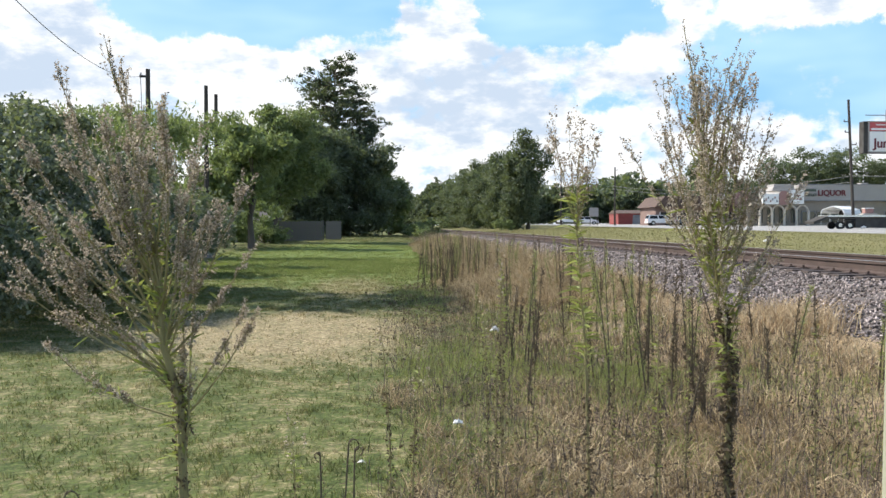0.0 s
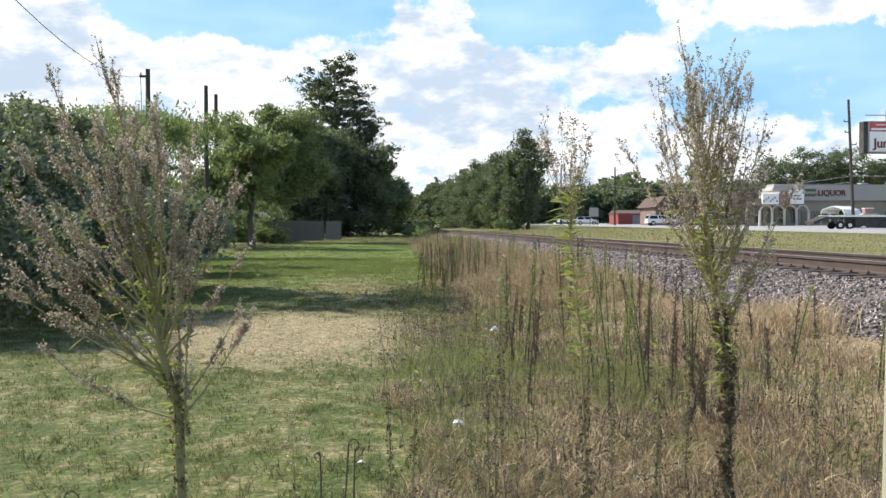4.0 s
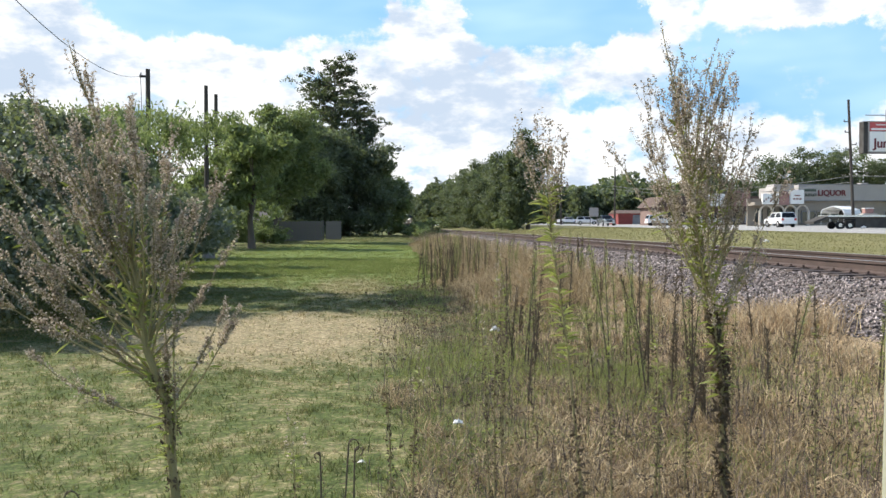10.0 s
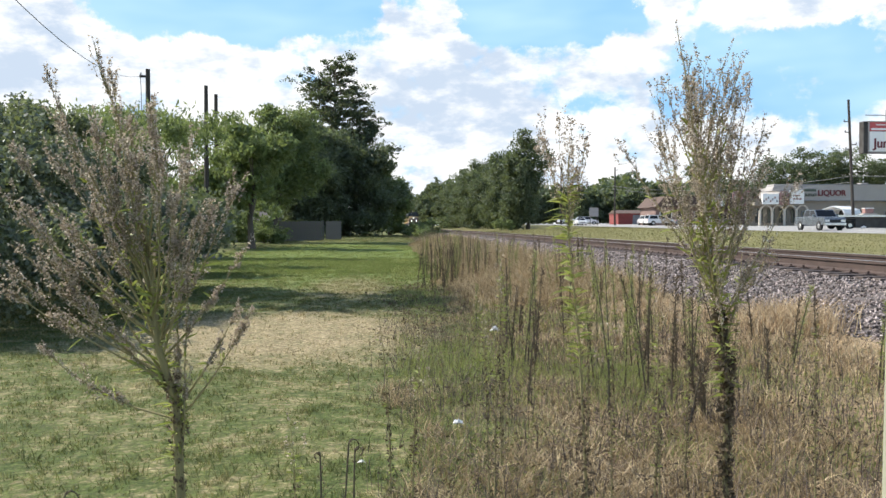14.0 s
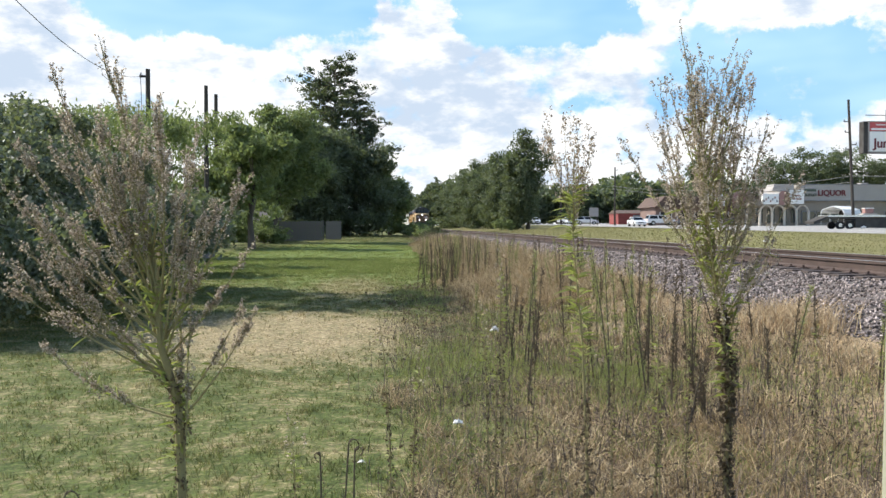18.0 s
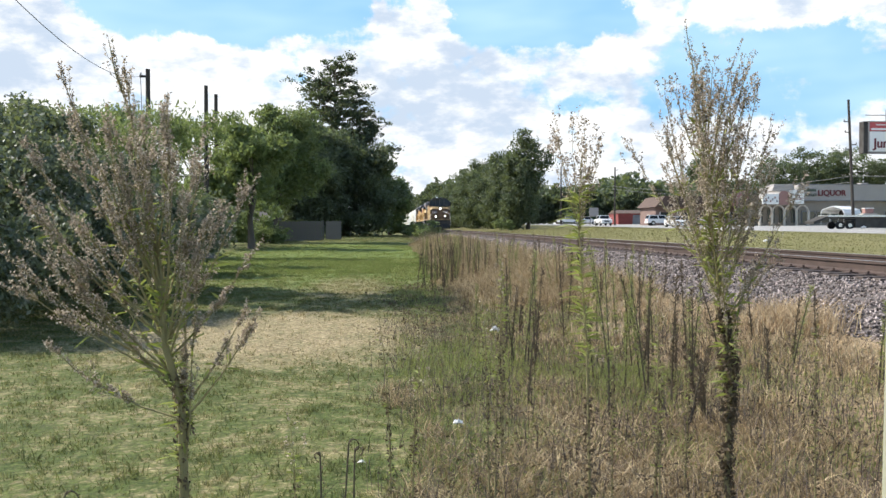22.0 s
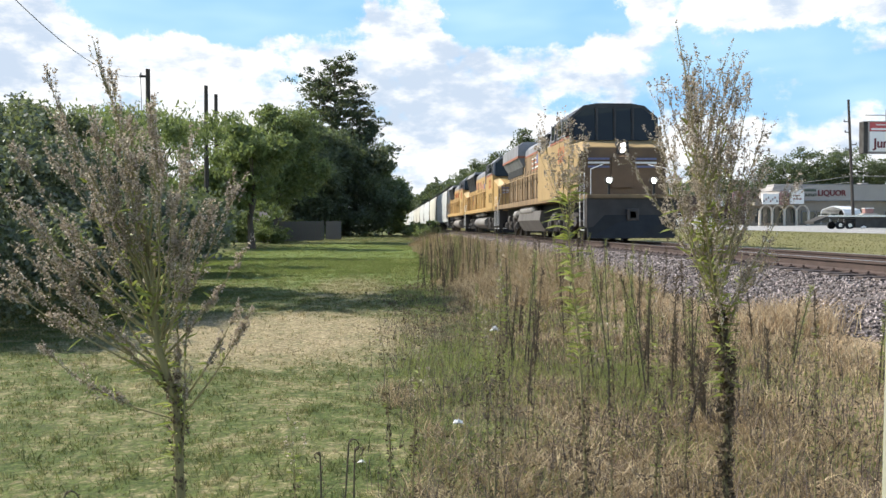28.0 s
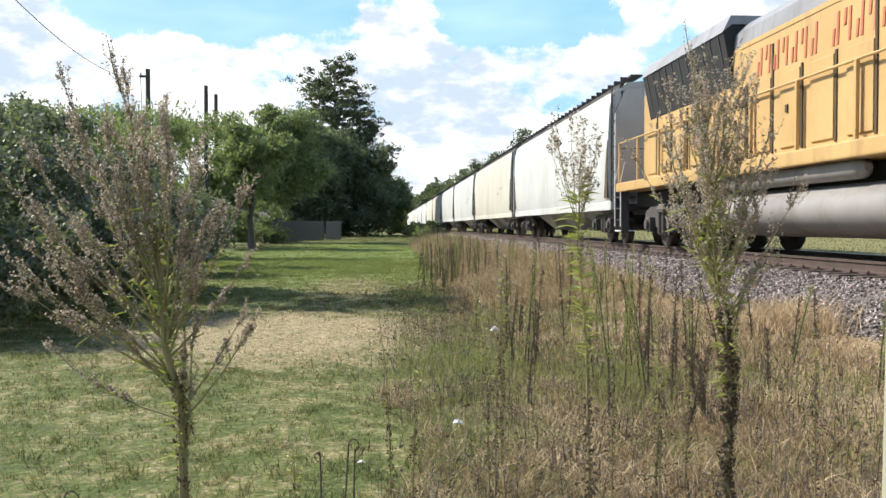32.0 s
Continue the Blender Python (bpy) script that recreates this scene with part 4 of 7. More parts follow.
        part("radiator_grille", B().box(-1.3, 1.3, 13.7, 18.9, 2.95, 3.5, 0.02), M["black"], rad)
    else:
        rad = part("radiator", B().prism([(-1.36, 3.05), (-1.56, 4.06), (-1.4, 4.32), (1.4, 4.32), (1.56, 4.06), (1.36, 3.05)], "y", 13.6, 19.0), M["black"], L)
        part("radiator_top", B().prism([(-1.58, 4.05), (-1.42, 4.36), (1.42, 4.36), (1.58, 4.05), (1.4, 4.2), (-1.4, 4.2)], "y", 13.58, 19.02), M["roof_grey"], rad)
        for k in range(11):
            y = 13.85 + k * 0.48
            for s in (-1, 1):
                part("radiator_rib", B().add([(s * 1.37, y, 3.07), (s * 1.37, y + 0.05, 3.07), (s * 1.575, y + 0.05, 4.05), (s * 1.575, y, 4.05), (s * 1.3, y, 3.07), (s * 1.3, y + 0.05, 3.07), (s * 1.5, y + 0.05, 4.05), (s * 1.5, y, 4.05)],
                                             [(0, 1, 2, 3), (4, 5, 6, 7), (0, 1, 5, 4), (1, 2, 6, 5), (2, 3, 7, 6), (3, 0, 4, 7)]), M["roof_black"], rad)
    for y in ((14.6, 16.4, 18.2) if not ge else (15.0, 17.4)):
        part("roof_fan", B().tube([(0, y, 4.3), (0, y, 4.5)], [0.62, 0.6], 18), M["roof_grey"], L, smooth=True)
    part("exhaust_stack", B().box(-0.3, 0.3, 10.0, 11.2, 4.15, 4.45, 0.03), M["black"], L)
    part("horn", B().tube([(0.3, 4.0, 4.72), (0.3, 3.5, 4.78)], [0.03, 0.08], 8).tube([(0.45, 4.0, 4.72), (0.45, 3.6, 4.78)], [0.03, 0.07], 8), M["roof_grey"], L)
    part("antenna_dome", B().tube([(-0.3, 3.2, 4.66), (-0.3, 3.2, 4.78), (-0.3, 3.2, 4.84)], [0.2, 0.18, 0.08], 10), M["white"], L)
    # lamps and front
    if lit:
        for k, z in enumerate((2.98, 3.16)):
            part("headlight", B().tube([(0.0, 0.47 if z > 3.05 else 0.33, z), (0.0, 0.24, z)], 0.072, 12), M["lamp"], nb, "lit white headlight")
        for s in (-1, 1):
            part("ditch_light", B().tube([(s * 0.72, 0.25 + fo, 1.95), (s * 0.72, 0.29 + fo, 1.95)], 0.085, 12), M["lamp"], L, "lit white ditch light")
            part("ditch_light_housing", B().tube([(s * 0.72, 0.06 + fo, 1.95), (s * 0.72, 0.061 + fo, 1.95), (s * 0.72, 0.32 + fo, 1.95)], [0.104, 0.12, 0.12], 12, False), M["black"], L)
            part("ditch_light_stand", B().box(s * 0.72 - 0.03, s * 0.72 + 0.03, 0.16 + fo, 0.24 + fo, 1.48, 1.85), M["black"], L)
    part("headlight_housing", B().box(-0.2, 0.2, 0.3, 0.6, 2.86, 3.28, 0.03), M["black"], nb)
    part("front_step_deck", B().box(-1.45, 1.45, 0.05 + fo, 0.95, 1.38, 1.5, 0.02), hood_paint, L)
    part("end_sheet", B().box(-1.45, 1.45, 0.12 + fo, 0.3 + fo, 0.45, 1.42, 0.03), M["frame_grey"], L)
    part("plow", B().add([(x, y + fo, z) for x, y, z in ((-1.4, 0.1, 0.12), (0, -0.28, 0.12), (1.4, 0.1, 0.12), (1.4, 0.18, 0.85), (0, 0.02, 0.85), (-1.4, 0.18, 0.85), (-1.4, 0.25, 0.12), (1.4, 0.25, 0.12), (1.4, 0.25, 0.85), (-1.4, 0.25, 0.85))],
                         [(0, 1, 4, 5), (1, 2, 3, 4), (0, 5, 9, 6), (2, 7, 8, 3), (6, 9, 8, 7), (0, 6, 7, 2, 1), (5, 4, 3, 8, 9)]), M["black"], L)
    for y, d in ((-0.05 + fo, 1), (22.1, -1)):
        part("coupler", B().box(-0.13, 0.13, min(y, y + d * 0.7), max(y, y + d * 0.7), 0.72, 1.0, 0.04).box(-0.2, 0.2, min(y, y + d * 0.25), max(y, y + d * 0.25), 0.66, 1.05, 0.05), M["steel"], L)
    for s in (-1, 1):
        for y in (0.35 + fo, 21.45):
            st = part("step_well", B().box(*sorted((s * 1.25, s * 1.45)), y, y + 0.06, 0.35, 1.5).box(*sorted((s * 1.25, s * 1.45)), y + 0.6, y + 0.66, 0.35, 1.5), M["frame_grey"], L)
            for k in range(4):
                part("step", B().box(*sorted((s * 1.05, s * 1.47)), y + 0.06, y + 0.6, 0.36 + 0.3 * k, 0.39 + 0.3 * k), M["white"] if k == 0 else M["frame_grey"], st)
            hr = B()
            for yy in (y, y + 0.62):
                hr.tube([(s * 1.48, yy, 0.5), (s * 1.48, yy, 1.7), (s * 1.42, yy + (0.25 if y < 2 else -0.2), 2.2)], 0.013, 6)
            part("grab_rail", hr, M["white"], L)
        # walkway handrail with its posts
        a, e = end + 0.2, 21.6
        ys = [a + k * (e - a) / 9 for k in range(10)]
        part("handrail", B().tube([(s * 1.47, y, 2.72) for y in ys], 0.022, 6), P, L)
        for y in ys:
            part("rail_post", B().box(*sorted((s * 1.44, s * 1.49)), y - 0.035, y + 0.035, 1.6, 2.72), hood_paint, L)
        part("front_rail", B().tube([(s * 1.3, 0.2 + fo, 1.45), (s * 1.3, 0.2 + fo, 2.3), (s * 0.75, 0.25 + fo * 0.3, 2.5)], 0.015, 6), M["white"], L)
        part("rear_rail", B().tube([(s * 1.4, 21.8, 1.5), (s * 1.4, 21.8, 2.6), (s * 0.4, 21.8, 2.6), (s * 0.4, 21.8, 1.5)], 0.018, 6), M["frame_grey"], L)
    part("rear_hood_end", B().box(-1.0, 1.0, *((18.95, 19.15) if ge else (19.55, 20.1)), 1.6, 3.5, 0.06), hood_paint, L)
    # tank
    if ge:
        part("fuel_tank", B().prism([(-1.35, 1.15), (-1.42, 0.75), (-1.15, 0.28), (1.15, 0.28), (1.42, 0.75), (1.35, 1.15)], "y", 8.2, 14.4), M["tank_dark"], L)
        for s in (-1, 1):
            part("air_reservoir", B().tube([(s * 1.22, 10.2, 1.2), (s * 1.22, 10.35, 1.2), (s * 1.22, 13.9, 1.2), (s * 1.22, 14.05, 1.2)], [0.08, 0.2, 0.2, 0.08], 12), M["tank_grey"], L, smooth=True)
            part("air_reservoir", B().tube([(s * 1.3, 14.5, 1.05), (s * 1.3, 14.62, 1.05), (s * 1.3, 15.5, 1.05), (s * 1.3, 15.6, 1.05)], [0.08, 0.2, 0.2, 0.08], 12), M["tank_grey"], L, smooth=True)
    else:
        prof = [(1.42 * math.cos(a), 0.74 + 0.44 * math.sin(a)) for a in [math.pi * 2 * k / 20 for k in range(20)]]
        prof = [(math.copysign(min(abs(x) ** 0.55 * 1.16, 1.45), x), z) for x, z in prof]
        part("fuel_tank", B().prism(prof, "y", 7.6, 14.4), M["tank_grey"], L, smooth=True)
        for s in (-1, 1):
            part("air_reservoir", B().tube([(s * 1.2, 9.0, 1.3), (s * 1.2, 9.15, 1.3), (s * 1.2, 14.0, 1.3), (s * 1.2, 14.15, 1.3)], [0.06, 0.15, 0.15, 0.06], 12), M["tank_grey"], L, smooth=True)
    truck(L, 4.6, 3)
    truck(L, 17.6, 3)
    return L


def shorten(L, k):
    """Draws a locomotive's parts in along the track, for a shorter class; wheels stay round."""
    done = set()
    for o in L.children_recursive:
        if o.name.split(".")[0] == "wheel":
            o.location.y *= k
        elif o.data.name not in done:
            done.add(o.data.name)
            for v in o.data.vertices:
                v.co.y *= k
    return L


def hopper_car(paint, label):
    """A covered hopper wagon with curved sides, slope-sheet ends, roof walk, hatches and outlets."""
    H = thing("hopper_car", pose(0, 0, 0), label, "hopper car", "hopper cars of the train")
    y0, y1 = 0.75, 19.45
    side = [(-1.44, 1.02), (-1.53, 1.3), (-1.56, 2.1), (-1.56, 3.1), (-1.53, 3.8), (-1.42, 4.25), (-1.18, 4.4)]
    prof = side + [(-x, z) for x, z in reversed(side)]
    body = part("body", B().prism(prof, "y", y0, y1), M[paint], H, smooth=True)
    part("roof", B().prism([(-1.2, 4.35), (-1.05, 4.5), (0, 4.6), (1.05, 4.5), (1.2, 4.35)], "y", y0 - 0.02, y1 + 0.02), M["hopper_end"], H)
    for s in (-1, 1):
        part("roof_walk", B().box(*sorted((s * 0.62, s * 0.95)), y0 - 0.1, y1 + 0.1, 4.66, 4.71), M["frame_grey"], H)
        part("top_chord", B().box(*sorted((s * 1.12, s * 1.24)), y0, y1, 4.34, 4.46), M["frame_grey"], H)
        part("side_sill", B().box(*sorted((s * 1.34, s * 1.5)), 0.7, 19.5, 0.95, 1.2, 0.02), M[paint], H)
        for k in range(24):
            part("roof_walk_bracket", B().box(*sorted((s * 0.9, s * 1.14)), y0 + 0.3 + k * 0.73, y0 + 0.36 + k * 0.73, 4.44, 4.7), M["frame_grey"], H)
        for e, d in ((y0, -1), (y1, 1)):
            part("end_post", B().box(*sorted((s * 1.34, s * 1.46)), min(e + d * 0.3, e + d * 0.4), max(e + d * 0.3, e + d * 0.4), 1.1, 3.6), M["hopper_end"], H)
            lad = B().box(*sorted((s * 1.46, s * 1.5)), min(e + d * 0.05, e + d * 0.09), max(e + d * 0.05, e + d * 0.09), 1.2, 4.4)
            for k in range(9):
                lad.tube([(s * 1.48, e + d * 0.07, 1.3 + 0.35 * k), (s * 1.48, e + d * 0.36, 1.3 + 0.35 * k)], 0.015, 5)
            part("ladder", lad, M["frame_grey"], H)
            # dark panel painted on for the shadowed opening at each body corner
            part("corner_shadow_panel", B().prism([(e - d * 0.02, 1.3), (e - d * 0.02, 2.9), (e - d * 0.18, 2.6), (e - d * 0.42, 1.3)], "x", *sorted((s * 1.53, s * 1.575))), M["gap_shadow_brown"], body)
    for e, d in ((y0, -1), (y1, 1)):
        part("slope_sheet", B().prism([(e, 4.3), (e, 1.2), (e - d * 1.2, 1.2), (e + d * 0.02, 4.3)], "x", -1.2, 1.2), M["hopper_end"], H)
        part("end_sheet", B().prism([(-1.3, 1.6), (-1.45, 2.4), (-1.4, 3.6), (-1.1, 4.32), (1.1, 4.32), (1.4, 3.6), (1.45, 2.4), (1.3, 1.6)], "y", *sorted((e, e + d * 0.06))), M["hopper_end"], H)
        part("end_platform", B().box(-1.4, 1.4, *sorted((e + d * 0.05, e + d * 0.5)), 0.95, 1.12, 0.02), M["frame_grey"], H)
        part("coupler", B().box(-0.12, 0.12, *sorted((e + d * 0.3, e + d * 0.75)), 0.72, 0.98, 0.03), M["steel"], H)
    for k in range(5):
        y = 3.0 + k * 3.55
        part("roof_hatch", B().box(-0.42, 0.42, y - 1.2, y + 1.2, 4.56, 4.7, 0.03), M["hopper_end"], H)
    for k in range(3):
        y = 5.6 + k * 4.5
        part("outlet_hopper", B().add([(-1.1, y - 1.9, 1.15), (1.1, y - 1.9, 1.15), (1.1, y + 1.9, 1.15), (-1.1, y + 1.9, 1.15), (-0.35, y - 0.4, 0.35), (0.35, y - 0.4, 0.35), (0.35, y + 0.4, 0.35), (-0.35, y + 0.4, 0.35)],
                                      [(0, 1, 2, 3), (4, 5, 6, 7), (0, 1, 5, 4), (1, 2, 6, 5), (2, 3, 7, 6), (3, 0, 4, 7)]), M["hopper_end"], H)
    for s in (-1, 1):
        for k, (a, e) in enumerate(((4.0, 5.4), (5.6, 6.6))):
            part("stencil_bar", B().box(*sorted((s * 1.5, s * 1.578)), a, e, 2.5 - 0.25 * k, 2.62 - 0.25 * k), M["hopper_end"], body)
    truck(H, 2.6, 2, 0.46, 1.75, False)
    truck(H, 17.6, 2, 0.46, 1.75, False)
    return H


TRAIN = [(locomotive("ge", "yellow_old", "dusty yellow freight locomotive with lit headlights leading the train", True), 0.0)]
_emd = shorten(locomotive("emd", "yellow", "yellow freight locomotive with black radiator and grey tank on the track"), 0.965)
_emd2 = shorten(locomotive("emd", "yellow", "yellow freight locomotive with faded red and blue wing bars", wing=True), 0.965)
TRAIN += [(_emd2, 22.45), (_emd, 43.5)]
_h1 = hopper_car("hopper", "off-white covered hopper wagon with a dark roof walk")
_h2 = hopper_car("hopper_b", "cream covered hopper wagon with a dark roof walk")
for _k in range(13):
    _src = _h2 if _k in (1, 4, 5, 9) else _h1
    TRAIN.append((_src if _k < 2 else copy_thing(_src, pose(0, 0, 0)), 64.5 + _k * 20.1))


# ---- weeds and grass ----
def bits(name, pts, size, mat, parent, rng, long=1.5, droop=0.0, label=""):
    ob = part(name, leaf_mesh(name, np.array(pts), size, mat, rng, long, droop), None, parent)
    if label:
        ob["label"] = label
    return ob


def spindle(name, P, D, length, width, mat, parent, rng, bend=0.25):
    """Narrow lance-shaped leaves at points P along directions D, drooping towards the tip."""
    n = len(P)
    P, D = np.array(P), np.array(D)
    D = D / np.linalg.norm(D, axis=1)[:, None]
    L = (length * rng.uniform(0.5, 1.2, n))[:, None]
    S = np.cross(D, rng.normal(size=(n, 3)))
    S /= np.linalg.norm(S, axis=1)[:, None] + 1e-9
    W = width * rng.uniform(0.7, 1.2, n)[:, None]
    drop = np.array([[0, 0, -1.0]])
    m1, m2 = P + D * L * 0.35 + drop * L * 0.03, P + D * L * 0.7 + drop * L * bend * 0.5
    tip = P + D * L + drop * L * bend
    V = np.stack([P, m1 + S * W / 2, m2 + S * W * 0.4, tip, m2 - S * W * 0.4, m1 - S * W / 2], 1).reshape(-1, 3)
    o = 6 * np.arange(n)[:, None]
    F = np.concatenate([o + np.array([[0, 1, 2, 5]]), o + np.array([[5, 2, 3, 4]])])
    return part(name, cloud_mesh(name, V, F, mat), None, parent)


def tall_weed(label, x, y, spine, fan, seed, lower=(0.3, 1.0), leaves=(0.9, 1.5), twigs=7, head=1.0, n_leaf=70, thick=0.011, group="tall roadside weeds", leaf_len=0.075, dense=420, tufts=(), wither=0.010, branch_leaf=0.0, loose=1.0):
    """A tall weed: a main stem along spine (side, height), branches that rise in a fan, twigs with dry seed heads,
    narrow leaves and withered leaves low on the stem. fan: rows of (start height, lean to the side in degrees, length, count)."""
    rng = np.random.default_rng(seed)
    z0 = float(ground_z(x, y))
    root = thing("tall_weed", pose(x, y, z0), label, "weed", group)
    path = [Vector((a, 0.03 * math.sin(7 * h + seed), h)) for a, h in spine]
    hs = [p.z for p in path]
    rad = [max(0.0013, thick * (1 - min(p.z / hs[-1], 1)) ** 0.7) for p in path]
    part("stem", B().tube(path, rad, 7), M["stem"], root, smooth=True)

    def on_stem(h):
        return Vector((float(np.interp(h, hs, [p.x for p in path])), float(np.interp(h, hs, [p.y for p in path])), h))

    def plume(q, r0, name, reach):
        """Twigs and seed heads along the outer part of a branch."""
        tw, fl = B(), []
        n = len(q) - 1
        knots = np.append(rng.uniform(0.3, 0.95, 3 + int(3 * reach)), 0.93)
        for k in range(int(2.0 * twigs * reach)):
            u = min(0.999, max(0.18, rng.choice(knots) + rng.normal() * 0.05)) * n
            i = min(int(u), n - 1)
            a = q[i].lerp(q[i + 1], u - i)
            d = (q[i + 1] - q[i]).normalized()
            o = Vector(rng.normal(size=3)) * 0.5 * loose
            long = rng.uniform(0.025, 0.12) * (0.5 + 0.5 * min(reach, 1.2)) * (0.5 + 0.5 * loose)
            m = a + (d + o).normalized() * long * 0.5
            e = m + (d + o * 0.5 + Vector((0, 0, 0.35))).normalized() * long * 0.5
            tw.tube([a, m, e], [r0 * 0.22, r0 * 0.16, r0 * 0.1], 3, False)
            for j in range(int(22 * head)):
                w = 2.1 - 1.6 * rng.random() ** 1.6
                c = a.lerp(m, w) if w < 1 else m.lerp(e, w - 1)
                fl.append(np.array(c) + rng.normal(size=3) * 0.0045)
        for k in range(int(26 * head * reach)):
            u = rng.uniform(0.35, 1.0) * n
            i = min(int(u), n - 1)
            fl.append(np.array(q[i].lerp(q[i + 1], u - i)) + rng.normal(size=3) * 0.006)
        return tw, fl

    LP, LD = [], []
    for h0, lean, length, count in fan:
        for k in range(count):
            h = h0 + rng.uniform(-0.08, 0.08)
            a = radians(lean + rng.normal() * 7)
            d = Vector((math.sin(a), rng.normal() * 0.28, math.cos(a))).normalized()
            ln = length * rng.uniform(0.8, 1.15)
            s = on_stem(min(h, hs[-1] - 0.02))
            q = [s]
            for j in range(4):
                d = (d + Vector((0, 0, 0.10)) + Vector(rng.normal(size=3)) * 0.05).normalized()
                q.append(q[-1] + d * ln / 4)
            r0 = thick * 0.24
            tw, fl = plume(q, r0, "branch", min(1.6, ln / 0.45))
            for j in range(int(branch_leaf * ln)):
                u = rng.uniform(0.05, 2.6)
                LP.append(q[int(u)].lerp(q[int(u) + 1], u % 1))
                LD.append(np.array(d) + rng.normal(size=3) * 0.55)
            br = part("branch", B().tube(q, [r0, r0 * 0.8, r0 * 0.6, r0 * 0.45, r0 * 0.25], 5, False), M["stem"], root)
            tagged(part("spray", tw, M["stem"], br), kind="stuff")
            tagged(bits("seed_fluff", fl, 0.0064, M["fluff"], br, rng, 1.7, label="dry brownish seed heads"), kind="stuff")
    q = [on_stem(hs[-1] * f) for f in (0.72, 0.82, 0.91, 1.0)]
    tw, fl = plume(q, thick * 0.25, "tip", 1.0)
    fl = fl[::2]
    tip = tagged(part("stem_tip", tw, M["stem"], root), kind="stuff")
    tagged(bits("seed_fluff", fl, 0.0064, M["fluff"], tip, rng, 1.7, label="dry brownish seed heads"), kind="stuff")
    P, D = LP, LD
    for k in range(n_leaf):
        h = rng.uniform(*leaves)
        a = rng.uniform(0, 2 * math.pi)
        P.append(on_stem(h))
        D.append((math.cos(a), math.sin(a), rng.uniform(0.1, 0.9)))
    tagged(spindle("leaves", P, D, leaf_len, 0.009, M["weed_leaf"], root, rng), kind="stuff")
    P = []
    for k in range(int(dense * (lower[1] - lower[0]))):
        h = rng.uniform(*lower)
        a, o = rng.uniform(0, 2 * math.pi), leaf_len * 0.55 * rng.random() ** 0.7 * (0.7 + 0.4 * math.sin(11 * h + seed) * math.sin(23 * h))
        P.append(np.array(on_stem(h)) + np.array((math.cos(a) * o, math.sin(a) * o, rng.normal() * 0.01 - o * 0.3)))
    if P:
        tagged(bits("withered_leaves", P, wither, M["dead_leaf"], root, rng, 2.4, 0.5), kind="stuff")
    for h, n in tufts:
        side = -1 if len(tufts) > 3 else rng.choice((-1, 1))
        P = [on_stem(h + rng.uniform(-0.05, 0.05)) for k in range(n)]
        D = [(side * rng.uniform(0.3, 1.0), rng.normal() * 0.5, rng.uniform(0.1, 1.1)) for k in range(n)]
        tagged(spindle("leaf_tuft", P, D, 0.10, 0.0095, M["weed_leaf"], root, rng, 0.4), kind="stuff")
    return root


WEEDS = []
WEEDS.append((tall_weed("tall bushy dry weed leaning over the lawn, yellow-green leaves below", -0.72, 3.2,
                        [(0.0, 0), (-0.01, 0.5), (-0.025, 0.84), (-0.075, 1.03), (-0.10, 1.28), (-0.16, 1.6), (-0.22, 1.86), (-0.26, 1.97), (-0.285, 2.08)],
                        [(0.85, -64, 0.62, 2), (0.90, -58, 0.68, 2), (0.96, -54, 0.62, 3), (1.02, -54, 0.56, 2), (1.08, -48, 0.72, 3), (1.14, -38, 0.70, 3), (1.18, -28, 0.72, 3), (1.20, -16, 0.68, 3), (1.16, -5, 0.70, 3), (1.12, 7, 0.66, 2), (1.06, 17, 0.62, 2),
                         (1.08, 28, 0.52, 2), (1.0, 36, 0.44, 2), (0.82, 46, 0.38, 2), (0.95, 24, 0.50, 1), (0.56, 8, 0.80, 1), (0.6, -8, 0.80, 2), (1.4, -20, 0.42, 2), (1.42, -6, 0.38, 2)],
                        41, (0.35, 0.95), (0.7, 1.45), 11, 1.0, 120, 0.021, branch_leaf=13, loose=0.62, dense=700, tufts=((1.22, 3), (1.05, 4), (0.80, 5), (0.66, 8), (0.6, 5))), 1.45, 850))
WEEDS.append((tall_weed("tall weed with a feathery dry top and dark withered leaves below", 1.385, 3.6,
                        [(0.0, 0), (0.0, 0.42), (-0.01, 0.82), (-0.05, 1.14), (-0.085, 1.36), (-0.135, 1.7), (-0.18, 2.0), (-0.215, 2.25)],
                        [(0.95, 6, 0.7, 1), (1.0, -20, 0.66, 1), (1.12, -30, 0.72, 3), (1.15, -22, 0.74, 3), (1.22, -24, 0.60, 2), (1.3, -12, 0.66, 2), (1.32, 9, 0.72, 3), (1.2, 14, 0.62, 3), (1.1, 24, 0.46, 2), (1.0, 24, 0.42, 2), (0.95, -24, 0.42, 2), (1.45, 2, 0.58, 3), (1.5, 9, 0.46, 3), (1.55, -12, 0.44, 4), (1.75, -6, 0.36, 4), (1.35, 4, 0.6, 2), (1.12, 30, 0.54, 3), (1.2, 20, 0.56, 2)],
                        42, (0.2, 1.15), (0.75, 1.5), 9, 0.9, 150, 0.015, branch_leaf=15, dense=1500, wither=0.013, loose=0.9, tufts=((1.35, 8), (1.2, 6), (0.9, 5), (0.78, 8))), 1.0, 850))
